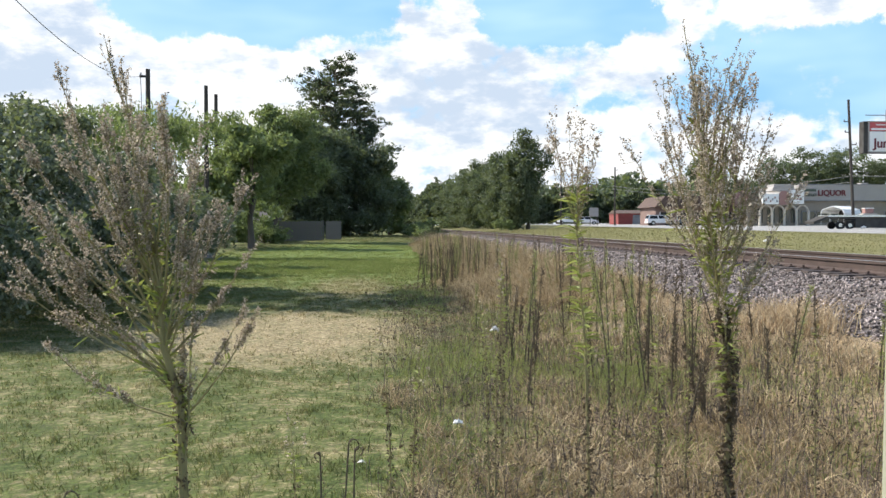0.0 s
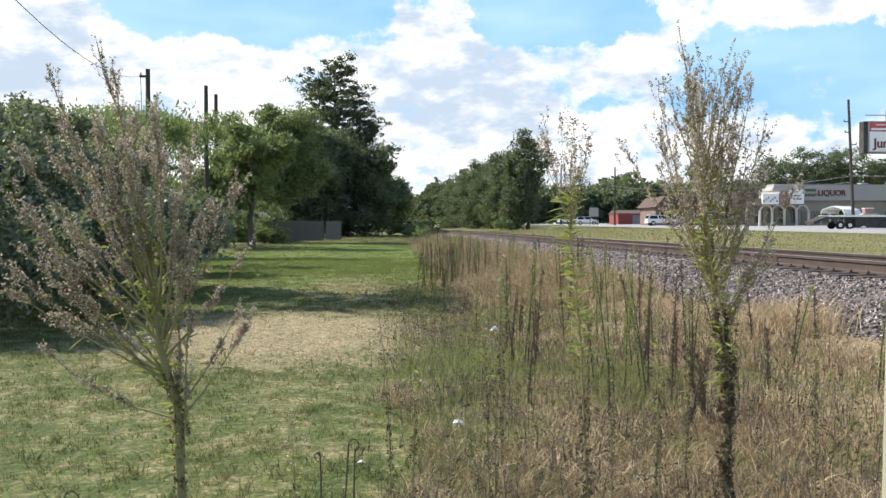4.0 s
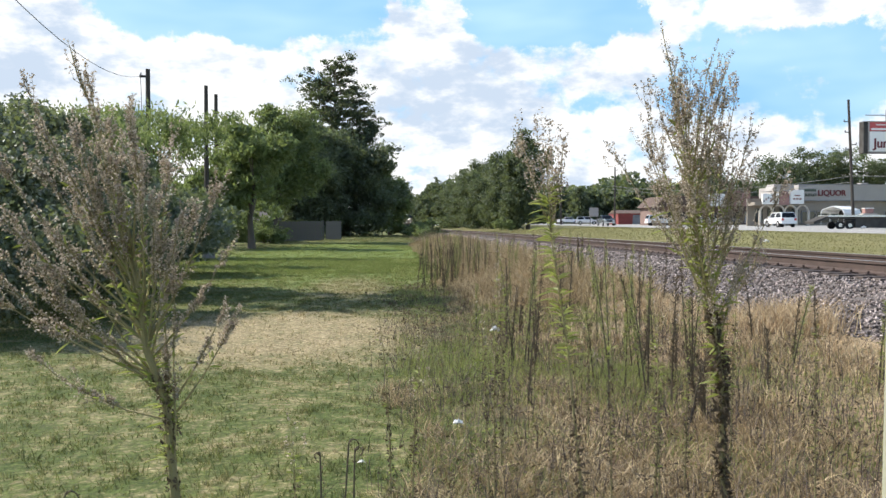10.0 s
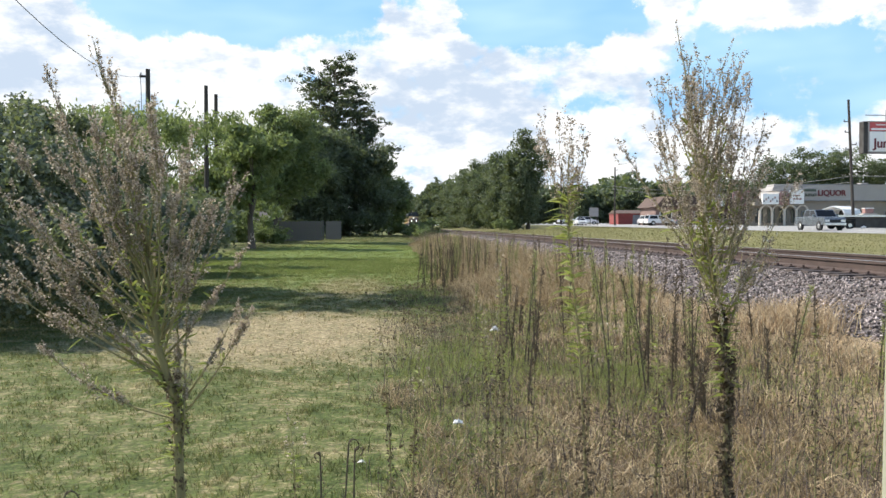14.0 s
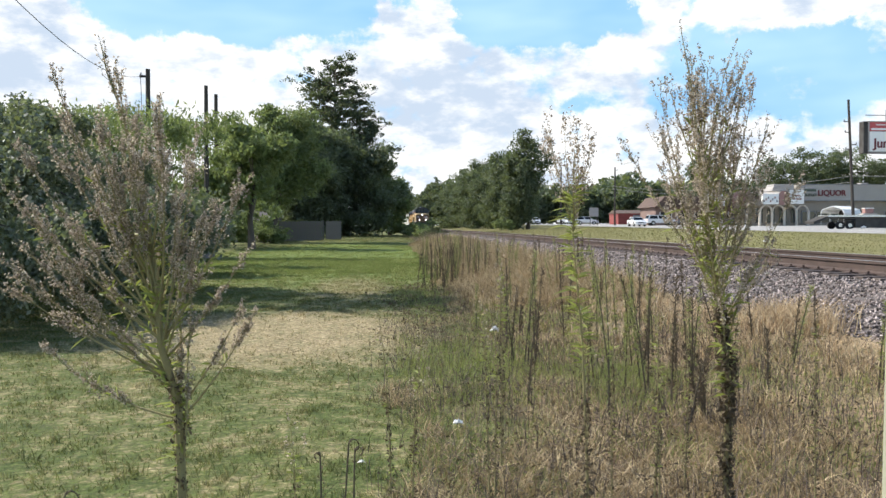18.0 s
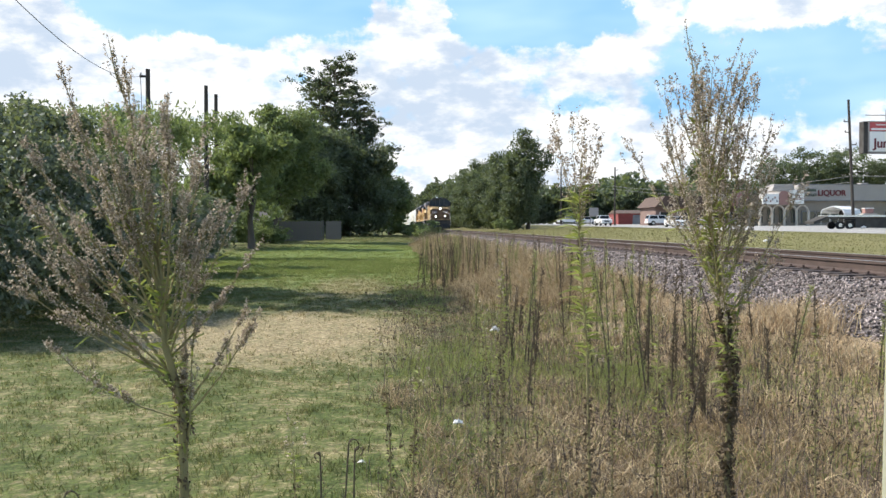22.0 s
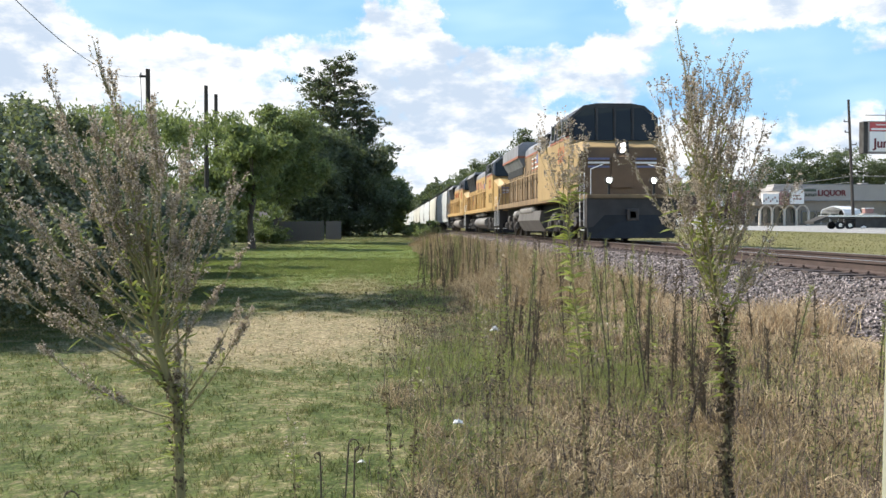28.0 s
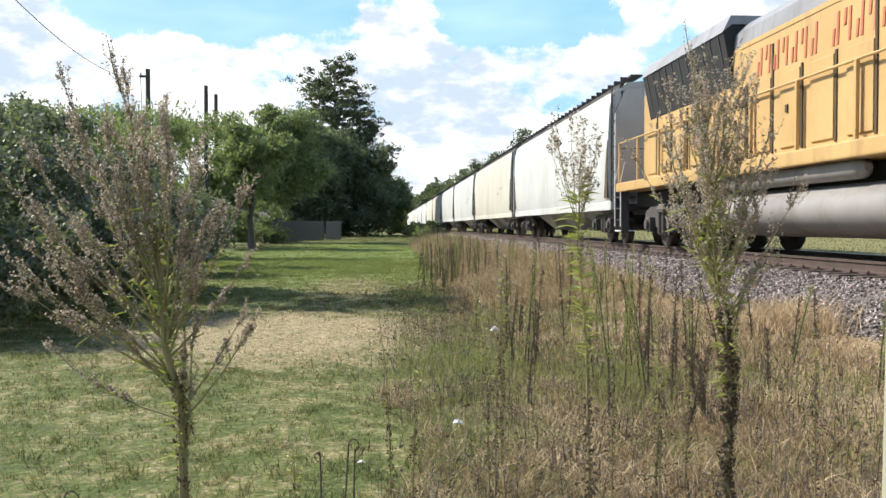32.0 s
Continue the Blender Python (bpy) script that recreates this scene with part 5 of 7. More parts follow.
WEEDS.append((tall_weed("slender weed with a small dry plume and yellow-green leaves", 0.765, 3.4,
                        [(0.0, 0), (-0.005, 0.48), (-0.04, 0.99), (-0.078, 1.4), (-0.09, 1.6), (-0.088, 1.72)],
                        [(1.40, -22, 0.36, 2), (1.42, -10, 0.36, 2), (1.46, 2, 0.32, 2), (1.42, 13, 0.36, 2), (1.40, 24, 0.36, 2)], 43, (0.25, 0.8), (0.9, 1.62), 8, 0.7, 150, 0.008, loose=0.8, tufts=((1.5, 8), (1.4, 8), (1.3, 10), (1.15, 7))), 1.4, 680))
# slighter stems near the camera
_few = [(0.50, 4.2, 1.32, 0.02), (0.53, 4.7, 1.05, -0.03), (1.08, 4.3, 1.12, 0.0), (1.38, 4.5, 1.28, -0.02), (1.62, 4.8, 1.18, 0.0), (1.95, 5.0, 1.3, 0.03), (2.10, 4.3, 1.02, 0.0), (0.02, 3.75, 1.08, -0.03),
        (0.10, 3.9, 0.92, 0.03), (-0.36, 3.5, 0.66, 0.0), (1.17, 3.9, 1.05, 0.02), (0.66, 5.2, 1.25, 0.0), (0.72, 5.6, 1.15, 0.0), (1.30, 5.8, 1.2, 0.02)]
for _i, (_x, _y, _h, _l) in enumerate(_few):
    _w = tall_weed("thin dark weed stem with a few narrow leaves", _x, _y, [(0, 0), (_l * 0.4, _h * 0.5), (_l, _h * 0.8), (_l * 1.6 - 0.01, _h)],
                   [(_h * 0.6, (-18, 16)[_i % 2], 0.22, 1), (_h * 0.75, (14, -15)[_i % 2], 0.18, 1)] if _i % 3 != 1 else [], 60 + _i, (0.15, _h * 0.7), (_h * 0.3, _h * 0.95), 4, 0.35, 30, 0.0055, "thin weed stems", 0.04, 330, wither=0.008)
    if _i < 6:
        WEEDS.append((_w, 0.35, 850))


def curled_weed(x, y, h, lean, curl, seed):
    """A short dead stem whose withered tip has curled over."""
    rng = np.random.default_rng(seed)
    root = thing("curled_weed", pose(x, y, float(ground_z(x, y))), "short dark dead weed with a curled tip", "weed", "curled dead weeds")
    path = [(0, 0, -0.02), (lean * 0.4, 0, h * 0.5), (lean, 0.01, h * 0.9)]
    part("stem", B().tube(path, [0.0045, 0.0036, 0.003], 6), M["stalk"], root, smooth=True)
    cx, cz = lean + curl, h * 0.9
    loop = [(cx - curl * math.cos(a), 0.01, cz + abs(curl) * 1.2 * math.sin(a)) for a in np.linspace(0, 4.2, 9)]
    part("curled_tip", B().tube(loop, [0.0028 + 0.0008 * math.sin(k) for k in range(9)], 6), M["stalk"], root, smooth=True)
    P = [np.array(Vector(path[0]).lerp(Vector(path[2]), t)) + rng.normal(size=3) * 0.006 for t in rng.uniform(0.2, 1, 60)]
    tagged(bits("withered_leaves", P + [np.array(q) + rng.normal(size=3) * 0.006 for q in loop for k in range(2)], 0.005, M["dead_leaf"], root, rng, 2.2, 0.4), kind="stuff")


for _i, (_x, _y, _h, _l, _c) in enumerate(((-0.17, 3.2, 0.74, 0.03, 0.018), (-0.13, 3.25, 0.70, 0.01, 0.014), (-0.23, 3.2, 0.70, -0.01, -0.01), (-1.14, 3.2, 0.56, 0.01, 0.025))):
    curled_weed(_x, _y, _h, _l, _c, 120 + _i)


def stalk_field():
    """Upright dead stalks that fill the rough ground beside the track."""
    rng = np.random.default_rng(71)
    models = []
    for k in range(12):
        h = (1.0, 1.1, 1.25, 0.85, 1.15, 0.95, 0.7, 0.6, 0.9, 1.05, 0.75, 0.5)[k]
        root = thing("weed_stalk", pose(0, 0, 0), "dark upright dead weed stalk in the dry grass", "weed", "dead weed stalks")
        lean = rng.normal(size=2) * 0.05
        path = [(0, 0, -0.03), (lean[0] * 0.3, lean[1] * 0.3, h * 0.5), (lean[0], lean[1], h)]
        part("stem", B().tube(path, [0.0085, 0.0065, 0.0025], 5), M["stalk"], root)
        P = [Vector(path[0]).lerp(Vector(path[2]), t) for t in rng.uniform(0.12, 1.0, 170)]
        D = [(math.cos(a), math.sin(a), rng.uniform(0.4, 1.8)) for a in rng.uniform(0, 6.28, 170)]
        tagged(spindle("leaves", P, D, 0.06, 0.007, M["dead_leaf"] if k % 2 else M["green_grass"], root, rng, 0.1), kind="stuff")
        models.append(root)
    used = [False] * 12
    n = 0
    while n < 190:
        if n % 5 == 0 or rng.random() < 0.2:
            cy = 7.0 + 26 * rng.random() ** 1.3
            cx = rng.uniform(0.4 + 0.027 * cy, 4.6)
            if rng.random() < smooth01(2.4, 5.0, cx - 0.02 * cy) * 0.85:
                continue
        x, y = cx + rng.normal() * 0.16, cy + rng.normal() * 0.35
        k = int(rng.integers(12))
        m = pose(x, y, float(ground_z(x, y)), rng.normal() * 4, rng.normal() * 4, rng.uniform(0, 360))
        if not used[k]:
            models[k].matrix_world = m
            used[k] = True
        else:
            copy_thing(models[k], m)
        n += 1
    # the farther stalks, too many to count
    n = 1100
    y = 26 + 95 * rng.random(n) ** 1.4
    x = 0.3 + 0.027 * np.minimum(y, 75) + rng.random(n) * (4.1 - 0.027 * np.minimum(y, 75))
    r = np.stack([x, y, ground_z(x, y)], 1)
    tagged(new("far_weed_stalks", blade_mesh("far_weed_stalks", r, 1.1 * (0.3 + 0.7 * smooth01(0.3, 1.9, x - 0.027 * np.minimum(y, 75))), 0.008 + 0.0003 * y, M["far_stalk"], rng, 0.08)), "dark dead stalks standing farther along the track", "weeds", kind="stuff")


stalk_field()


def clumped(rng, n, x0, x1, y0, y1, bias, per=26, spread=0.07):
    c = n // per
    cx = rng.uniform(x0, x1, c)
    cy = y0 + (y1 - y0) * rng.random(c) ** bias
    x = np.repeat(cx, per) + rng.normal(size=c * per) * spread * (1 + np.repeat(cy, per) * 0.03)
    y = np.repeat(cy, per) + rng.normal(size=c * per) * spread * (1 + np.repeat(cy, per) * 0.03)
    return x, y


def green_at(x, y):
    """How far green grass holds its own against the straw."""
    f = 0.6 * np.sin(x * 1.5 + 0.6) * np.sin(y * 0.62 + 2.6) + 0.3 * np.sin(x * 4.1 + y * 1.7) * np.sin(y * 2.3 - x) - 0.2
    f = f + 0.75 * np.exp(-((x - 1.5) / 1.0) ** 2 - ((y - 12.5) / 3.6) ** 2) + 0.3 * np.exp(-((x - 0.55) / 0.4) ** 2 - ((y - 6.5) / 2.4) ** 2) + 1.0 * np.exp(-((x - 2.4) / 0.8) ** 2 - ((y - 8.0) / 1.2) ** 2) + 0.35 * np.exp(-((x - 3.6) / 0.8) ** 2 - ((y - 7.6) / 1.2) ** 2)
    return f + 0.22 * smooth01(8.0, 6.0, y)


def grasses():
    rng = np.random.default_rng(81)
    # straw-coloured grass on the rough ground
    x, y = clumped(rng, 105000, 0.1, 5.0, 2.6, 70, 2.0, 16, 0.1)
    edge = 0.14 + 0.05 * np.minimum(y, 32)
    keep = (x > edge + 0.2 * np.sin(y * 1.3) + 0.12 * np.sin(3.1 * y)) & (rng.random(len(x)) > 0.9 * np.clip(2 * green_at(x, y), 0, 1)) & (x < 4.4 + 0.2 * np.sin(y * 0.9))
    x, y, edge = x[keep], y[keep], edge[keep]
    r = np.stack([x, y, ground_z(x, y) - 0.01], 1)
    h = 0.10 + 0.07 * np.sin(x * 1.9 + 0.8) * np.sin(y * 0.9) - 0.03 * smooth01(2.5, 4.5, x) + 0.30 * smooth01(11, 20, y) + 0.24 * smooth01(2.2, 3.6, x) * smooth01(12.5, 18, y)
    h = h * (0.4 + 0.6 * smooth01(0.1, 1.2, x - edge)) * (0.75 + 0.25 * smooth01(6, 10, y))
    tagged(new("dry_grass", blade_mesh("dry_grass", r, h, 0.0055 + 0.0005 * y, M["tan_grass"], rng, 1.9)), "tangled dry straw-coloured grass beside the track", "grass", kind="stuff")
    # thick tangle close by, and short dead twigs that stand in it
    x, y = clumped(rng, 24000, -0.1, 3.0, 2.8, 8.5, 1.0, 18, 0.07)
    keep = (x > 0.05 + 0.2 * np.sin(y * 1.3)) & (rng.random(len(x)) > 0.9 * np.clip(2 * green_at(x, y), 0, 1))
    x, y = x[keep], y[keep]
    r = np.stack([x, y, ground_z(x, y) - 0.01], 1)
    tagged(new("near_dry_grass", blade_mesh("near_dry_grass", r, 0.10, 0.0065, M["tan_grass"], rng, 2.6)), "tangled dry grass lying close to the camera", "grass", kind="stuff")
    x, y = clumped(rng, 5600, 0.1, 4.2, 3.2, 15, 1.3, 14, 0.2)
    r = np.stack([x, y, ground_z(x, y) - 0.01], 1)
    tagged(new("dead_twigs", blade_mesh("dead_twigs", r, 0.26, 0.0045, M["twig"], rng, 0.9)), "short dark dead twigs standing in the grass", "plant litter", kind="stuff")
    # withered leaves and bits of stem that lie among it
    x, y = clumped(rng, 30000, 0.1, 4.8, 3.0, 22, 1.9, 20, 0.16)
    P = np.stack([x, y, ground_z(x, y) + rng.uniform(0.0, 0.09, len(x))], 1)
    tagged(new("plant_litter", leaf_mesh("plant_litter", P, 0.010 + 0.0008 * y, M["dead_leaf"], rng, 3.0, 0.0, 0.7, True)), "withered leaves and broken stems on the ground", "plant litter", kind="stuff")
    # bleached clumps along the foot of the ballast
    c = np.array([(4.75, 10.4), (4.6, 9.9), (4.3, 10.3), (4.2, 12.2), (4.0, 13.6), (4.35, 8.5), (4.2, 7.6), (4.0, 15.2), (3.8, 9.4), (3.9, 11.5), (3.4, 13.2), (3.0, 16.0), (2.7, 11.0), (4.5, 17.5), (4.3, 20.0), (3.5, 18.5)])
    tall = np.repeat(np.array([0.34, 0.30, 0.30, 0.16, 0.2, 0.10, 0.10, 0.26, 0.12, 0.14, 0.2, 0.26, 0.18, 0.26, 0.3, 0.28]), 500)
    x = np.repeat(c[:, 0], 500) + rng.normal(size=8000) * 0.2
    y = np.repeat(c[:, 1], 500) + rng.normal(size=8000) * 0.36
    zz = np.maximum(ground_z(x, y), np.interp(x, [4.6, 4.7, 6.15], [0.0, 0.24, 0.74])) - 0.01
    tagged(new("straw_clumps", blade_mesh("straw_clumps", np.stack([x, y, zz], 1), tall, 0.007 + 0.0004 * y, M["straw"], rng, 1.3)), "bleached orange-brown straw clumps at the foot of the ballast", "grass", kind="stuff")
    # green tufts among it
    x, y = clumped(rng, 60000, 0.2, 4.2, 3.5, 40, 1.8)
    x = np.concatenate([x, 2.4 + 0.6 * rng.normal(size=9000), 0.9 + 0.4 * rng.normal(size=1500), 1.9 + 0.8 * rng.normal(size=5000)])
    y = np.concatenate([y, 8.2 + 0.9 * rng.normal(size=9000), 9.3 + 1.0 * rng.normal(size=1500), 5.6 + 0.8 * rng.normal(size=5000)])
    f = green_at(x, y) + 0.2 * rng.normal(size=len(x))
    keep = (f > 0.0) & (x > 0.1)
    x, y = x[keep], y[keep]
    r = np.stack([x, y, ground_z(x, y) - 0.01], 1)
    tagged(new("green_tufts", blade_mesh("green_tufts", r, 0.055 + 0.05 * smooth01(6, 10, y), 0.004 + 0.00045 * y, M["green_grass"], rng, 0.6)), "green tufts of grass among the dry weeds", "grass", kind="stuff")
    # the mown lawn
    near, far = clumped(rng, 240000, -9.5, 2.4, 3.0, 42, 1.6, 12, 0.035), clumped(rng, 84000, -9.5, 2.4, 28, 112, 1.7, 12, 0.05)
    x, y = np.concatenate([near[0], far[0]]), np.concatenate([near[1], far[1]])
    keep = (rng.random(len(x)) > 0.85 * np.clip(1.6 - np.hypot((x + 1.6) / 2.1, (y - 12.6) / 2.9) * 1.3, 0, 1)) & (x < 0.5 + 0.06 * y + 0.25 * np.sin(y * 1.7))
    r = np.stack([x, y, ground_z(x, y) - 0.005], 1)
    h = np.repeat(0.024 + 0.036 * rng.random(len(x) // 12) ** 2 + 0.05 * (rng.random(len(x) // 12) < 0.06) * (y[::12] < 6.5), 12)
    x, y, r, h = x[keep], y[keep], r[keep], h[keep]
    tagged(new("lawn_grass", blade_mesh("lawn_grass", r, h, 0.004 + 0.0005 * y, M["blade"], rng, 1.8)), "short mown grass with dry patches", "grass", kind="stuff")
    # grass on the strip between track and road
    x = rng.uniform(10.2, 33, 30000)
    y = 14 + 120 * rng.random(30000) ** 1.5
    r = np.stack([x, y, ground_z(x, y) - 0.01], 1)
    tagged(new("verge_grass", blade_mesh("verge_grass", r, 0.045, 0.02 + 0.0008 * y, M["blade"], rng, 1.6)), "yellowish grass strip between track and road", "grass", kind="stuff")


grasses()


def litter():
    rng = np.random.default_rng(91)
    for x, y, s in ((-0.16, 5.45, 0.045), (1.45, 12.2, 0.13), (0.50, 6.4, 0.07), (15.4, 36.0, 0.22), (-0.55, 6.0, 0.02)):
        n = 7
        V, F = [], []
        for i in range(n):
            for j in range(n):
                V.append(((i / (n - 1) - 0.5) * s + rng.normal() * s * 0.05, (j / (n - 1) - 0.5) * s * 0.8 + rng.normal() * s * 0.05, 0.55 * s * rng.random() * math.sin(math.pi * (i + 0.5) / n) + 0.1 * s))
        F = [(i * n + j, i * n + j + 1, (i + 1) * n + j + 1, (i + 1) * n + j) for i in range(n - 1) for j in range(n - 1)]
        me = B().add(V, F).mesh("paper_scrap", M["white"])
        ob = tagged(new("paper_scrap", me), "crumpled scrap of white paper lying in the grass", "litter", "scraps of paper")
        ob.location = (x, y, float(ground_z(x, y)) + (0.02 if x < 0.2 else 0.05))


litter()


# ---- roadside ----
M["sign_red"] = surface("red_sign_face", (0.45, 0.07, 0.075), (0.55, 0.11, 0.11), 1, 8, 0.6)
M["grey_wall"] = surface("grey_painted_wall", (0.33, 0.305, 0.28), (0.40, 0.37, 0.34), 0.4, 8, 0.85, world_space=True)
M["tan_wall"] = surface("tan_stucco", (0.24, 0.205, 0.165), (0.32, 0.275, 0.225), 0.4, 8, 0.9, world_space=True)
M["sign_white"] = surface("white_sign_face", (0.78, 0.76, 0.72), (0.84, 0.83, 0.8), 0.6, 8, 0.5, world_space=True)
M["maroon"] = surface("maroon_letters", (0.12, 0.016, 0.022), (0.16, 0.028, 0.032), 2, 10, 0.6)
M["dark_green"] = surface("dark_green_letters", (0.05, 0.07, 0.05), (0.09, 0.11, 0.08), 2, 10, 0.6)
M["shop_glass"] = surface("dark_shop_glass", (0.02, 0.025, 0.025), (0.05, 0.055, 0.055), 0.4, 4, 0.12, spec=0.7)
M["rose"] = surface("dull_rose_panel", (0.28, 0.15, 0.13), (0.36, 0.21, 0.18), 1, 8, 0.8)
M["brown_roof"] = surface("brown_shingle_roof", (0.08, 0.055, 0.042), (0.14, 0.095, 0.075), 1, 10, 0.9, world_space=True)
M["rose_wall"] = surface("dull_rose_brick", (0.17, 0.115, 0.10), (0.25, 0.17, 0.145), 0.8, 9, 0.9, world_space=True)
M["arch_cream"] = surface("cream_arch_paint", (0.50, 0.44, 0.36), (0.60, 0.54, 0.45), 0.8, 9, 0.8, world_space=True)
M["red_wall"] = surface("dull_red_siding", (0.20, 0.045, 0.04), (0.28, 0.075, 0.065), 1, 10, 0.85, world_space=True)
M["board"] = surface("weathered_fence_board", (0.12, 0.11, 0.098), (0.21, 0.19, 0.17), 1.5, 20, 0.9, bump=0.4, stretch=(1, 1, 0.2))
M["grey_roof"] = surface("grey_shingle_roof", (0.06, 0.052, 0.048), (0.11, 0.098, 0.09), 1, 12, 0.9, world_space=True)
M["tyre"] = surface("tyre_rubber", (0.018, 0.018, 0.018), (0.035, 0.034, 0.033), 3, 30, 0.85)
M["chrome"] = surface("bright_metal", (0.5, 0.5, 0.5), (0.62, 0.62, 0.62), 3, 20, 0.3, 0.9)
M["car_white"] = surface("white_car_paint", (0.72, 0.72, 0.71), (0.8, 0.8, 0.79), 0.6, 8, 0.25, spec=0.6)
M["car_grey"] = surface("slate_grey_car_paint", (0.13, 0.15, 0.17), (0.18, 0.2, 0.22), 0.6, 8, 0.25, 0.4, spec=0.6)
M["trailer"] = surface("black_trailer_steel", (0.035, 0.033, 0.03), (0.10, 0.094, 0.086), 1, 14, 0.9, spec=0.1)
M["plank"] = surface("grey_deck_plank", (0.30, 0.28, 0.25), (0.42, 0.40, 0.37), 1, 14, 0.85)
M["canvas"] = surface("white_canvas", (0.7, 0.7, 0.68), (0.8, 0.8, 0.78), 0.8, 10, 0.8)
M["tail"] = surface("red_lens", (0.4, 0.02, 0.02), (0.5, 0.04, 0.03), 2, 10, 0.3)
M["cream"] = surface("cream_post_paint", (0.27, 0.265, 0.19), (0.33, 0.325, 0.24), 1, 12, 0.7)


def words(text, size, mat, parent, m, name="lettering", depth=0.04):
    """Raised letters, as a mesh, facing -y."""
    cu = bpy.data.curves.new("words", "FONT")
    cu.body, cu.size, cu.extrude, cu.align_x, cu.offset = text, size, depth, "CENTER", size * 0.025
    ob = new("words", cu)
    me = bpy.data.meshes.new_from_object(ob.evaluated_get(bpy.context.evaluated_depsgraph_get()))
    bpy.data.objects.remove(ob)
    me.materials.clear()
    me.materials.append(mat)
    p = part(name, me, None, parent)
    p.matrix_local = m @ pose(0, 0, 0, 90, 0, 0)
    return p


def shops():
    z = float(ground_z(64, 130)) - 0.2
    S = thing("liquor_store", pose(67.6, 130, z + 0.25), "grey flat-roofed liquor store with maroon letters and a glazed front", "store")
    part("wall", B().box(-7.2, 14, 0, 14, -0.3, 4.0, 0.03), M["tan_wall"], S)
    band = part("sign_band", B().box(-7.3, 14.1, -0.35, 13.9, 3.65, 5.95, 0.04), M["grey_wall"], S)
    part("band_trim", B().box(-7.35, 14.15, -0.42, 0, 3.55, 3.7).box(-7.35, 14.15, -0.42, 0, 5.93, 6.03), M["roof_grey"], S)
    words("LIQUOR", 1.15, M["maroon"], S, pose(-2.3, -0.4, 4.35))
    words("OUTLET", 0.55, M["dark_green"], S, pose(-5.6, -0.4, 4.25))
    part("lettering_bar", B().box(-6.5, -4.7, -0.42, -0.35, 4.95, 5.3), M["dark_green"], S, "unreadable green lettering bar")
    for x in (-6.6, -4.4, -2.2, 0.0, 2.2, 6.0, 8.2, 10.4):
        w = part("window", B().box(x, x + 1.9, -0.05, 0.1, 0.35, 2.0, 0.02), M["shop_glass"], S)
        part("window_frame", B().box(x - 0.08, x, -0.1, 0.05, 0.3, 2.1).box(x + 1.9, x + 1.98, -0.1, 0.05, 0.3, 2.1).box(x - 0.08, x + 1.98, -0.1, 0.05, 2.0, 2.1).box(x - 0.08, x + 1.98, -0.1, 0.05, 0.27, 0.35), M["roof_grey"], w)
    part("roof_vent", B().box(5, 6.2, 5, 6.2, 5.9, 6.5, 0.04), M["grey_wall"], S)
    # the arcade beside it
    A = thing("shop_arcade", pose(57.9, 127.5, z + 0.55), "tan arcade with white arches and white sign boxes above", "shop")
    for k in range(5):
        x = -4.3 + k * 1.8
        post = B().box(x - 0.14, x + 0.14, -0.15, 0.15, -0.6, 1.75)
        part("post", post, M["arch_cream"], A)
        if k < 4:
            b = B()
            for j in range(9):
                a0, a1 = math.pi * j / 9, math.pi * (j + 1) / 9
                c, r, R = x + 0.9, 0.76, 0.93
                b.prism([(c + r * math.cos(a0), 1.7 + r * math.sin(a0)), (c + R * math.cos(a0), 1.7 + R * math.sin(a0)), (c + R * math.cos(a1), 1.7 + R * math.sin(a1)), (c + r * math.cos(a1), 1.7 + r * math.sin(a1))], "y", -0.15, 0.15)
            part("arch", b, M["arch_cream"], A)
    part("back_wall", B().box(-5.2, 2.4, 2.4, 2.7, -0.6, 3.6), M["tan_wall"], A)
    for k in range(4):
        part("shop_door", B().box(-4.0 + k * 1.8, -2.9 + k * 1.8, 2.3, 2.42, 0.05, 2.15, 0.02), M["shop_glass"], A)
    part("fascia", B().box(-5.2, 2.2, -0.25, 2.8, 2.55, 3.0, 0.03), M["tan_wall"], A)
    part("sign_box", B().box(0.0, 2.0, -0.5, 0.0, 2.75, 4.75, 0.05), M["sign_white"], A, "white box sign with dark bars")
    for k in range(3):
        part("sign_bar", B().box(0.35 + 0.45 * k, 0.7 + 0.45 * k, -0.53, -0.49, 3.35, 3.6), M["rose"], A)
    part("sign_bar", B().box(0.55, 1.4, -0.53, -0.49, 3.85, 4.05), M["rose"], A)
    part("sign_panel", B().box(-4.1, -1.7, -0.45, 0.0, 2.7, 4.2, 0.05), M["sign_white"], A, "white sign with rose blotches")
    for k in range(7):
        part("sign_bar", B().box(-4.0 + k * 0.32, -3.8 + k * 0.32, -0.48, -0.44, 3.0 + 0.25 * (k % 3), 3.3 + 0.25 * (k % 3)), M["rose"] if k % 2 else M["roof_grey"], A)
    part("rose_panel", B().prism([(-1.6, 2.6), (-0.1, 2.6), (-0.1, 4.2), (-0.5, 4.6), (-1.2, 4.6), (-1.6, 4.2)], "y", -0.3, 0.0), M["rose"], A)
    part("roof_hood", B().prism([(-2.6, 4.6), (0.9, 4.6), (0.6, 5.6), (-2.2, 5.6)], "y", 0.0, 2.6), M["grey_wall"], A)
    # a lower shop row farther along the road
    z2 = float(ground_z(52, 160))
    R = thing("shop_row", pose(57.5, 158, z2 - 0.1), "low dull rose shop row under a brown shingle roof", "shop")
    part("wall", B().box(-10, 9, 0, 10, 0, 3.4, 0.03), M["rose_wall"], R)
    part("roof", B().prism([(-10.6, 3.3), (9.6, 3.3), (8.0, 5.2), (-8.8, 5.2)], "y", -1.6, 10.4), M["brown_roof"], R)
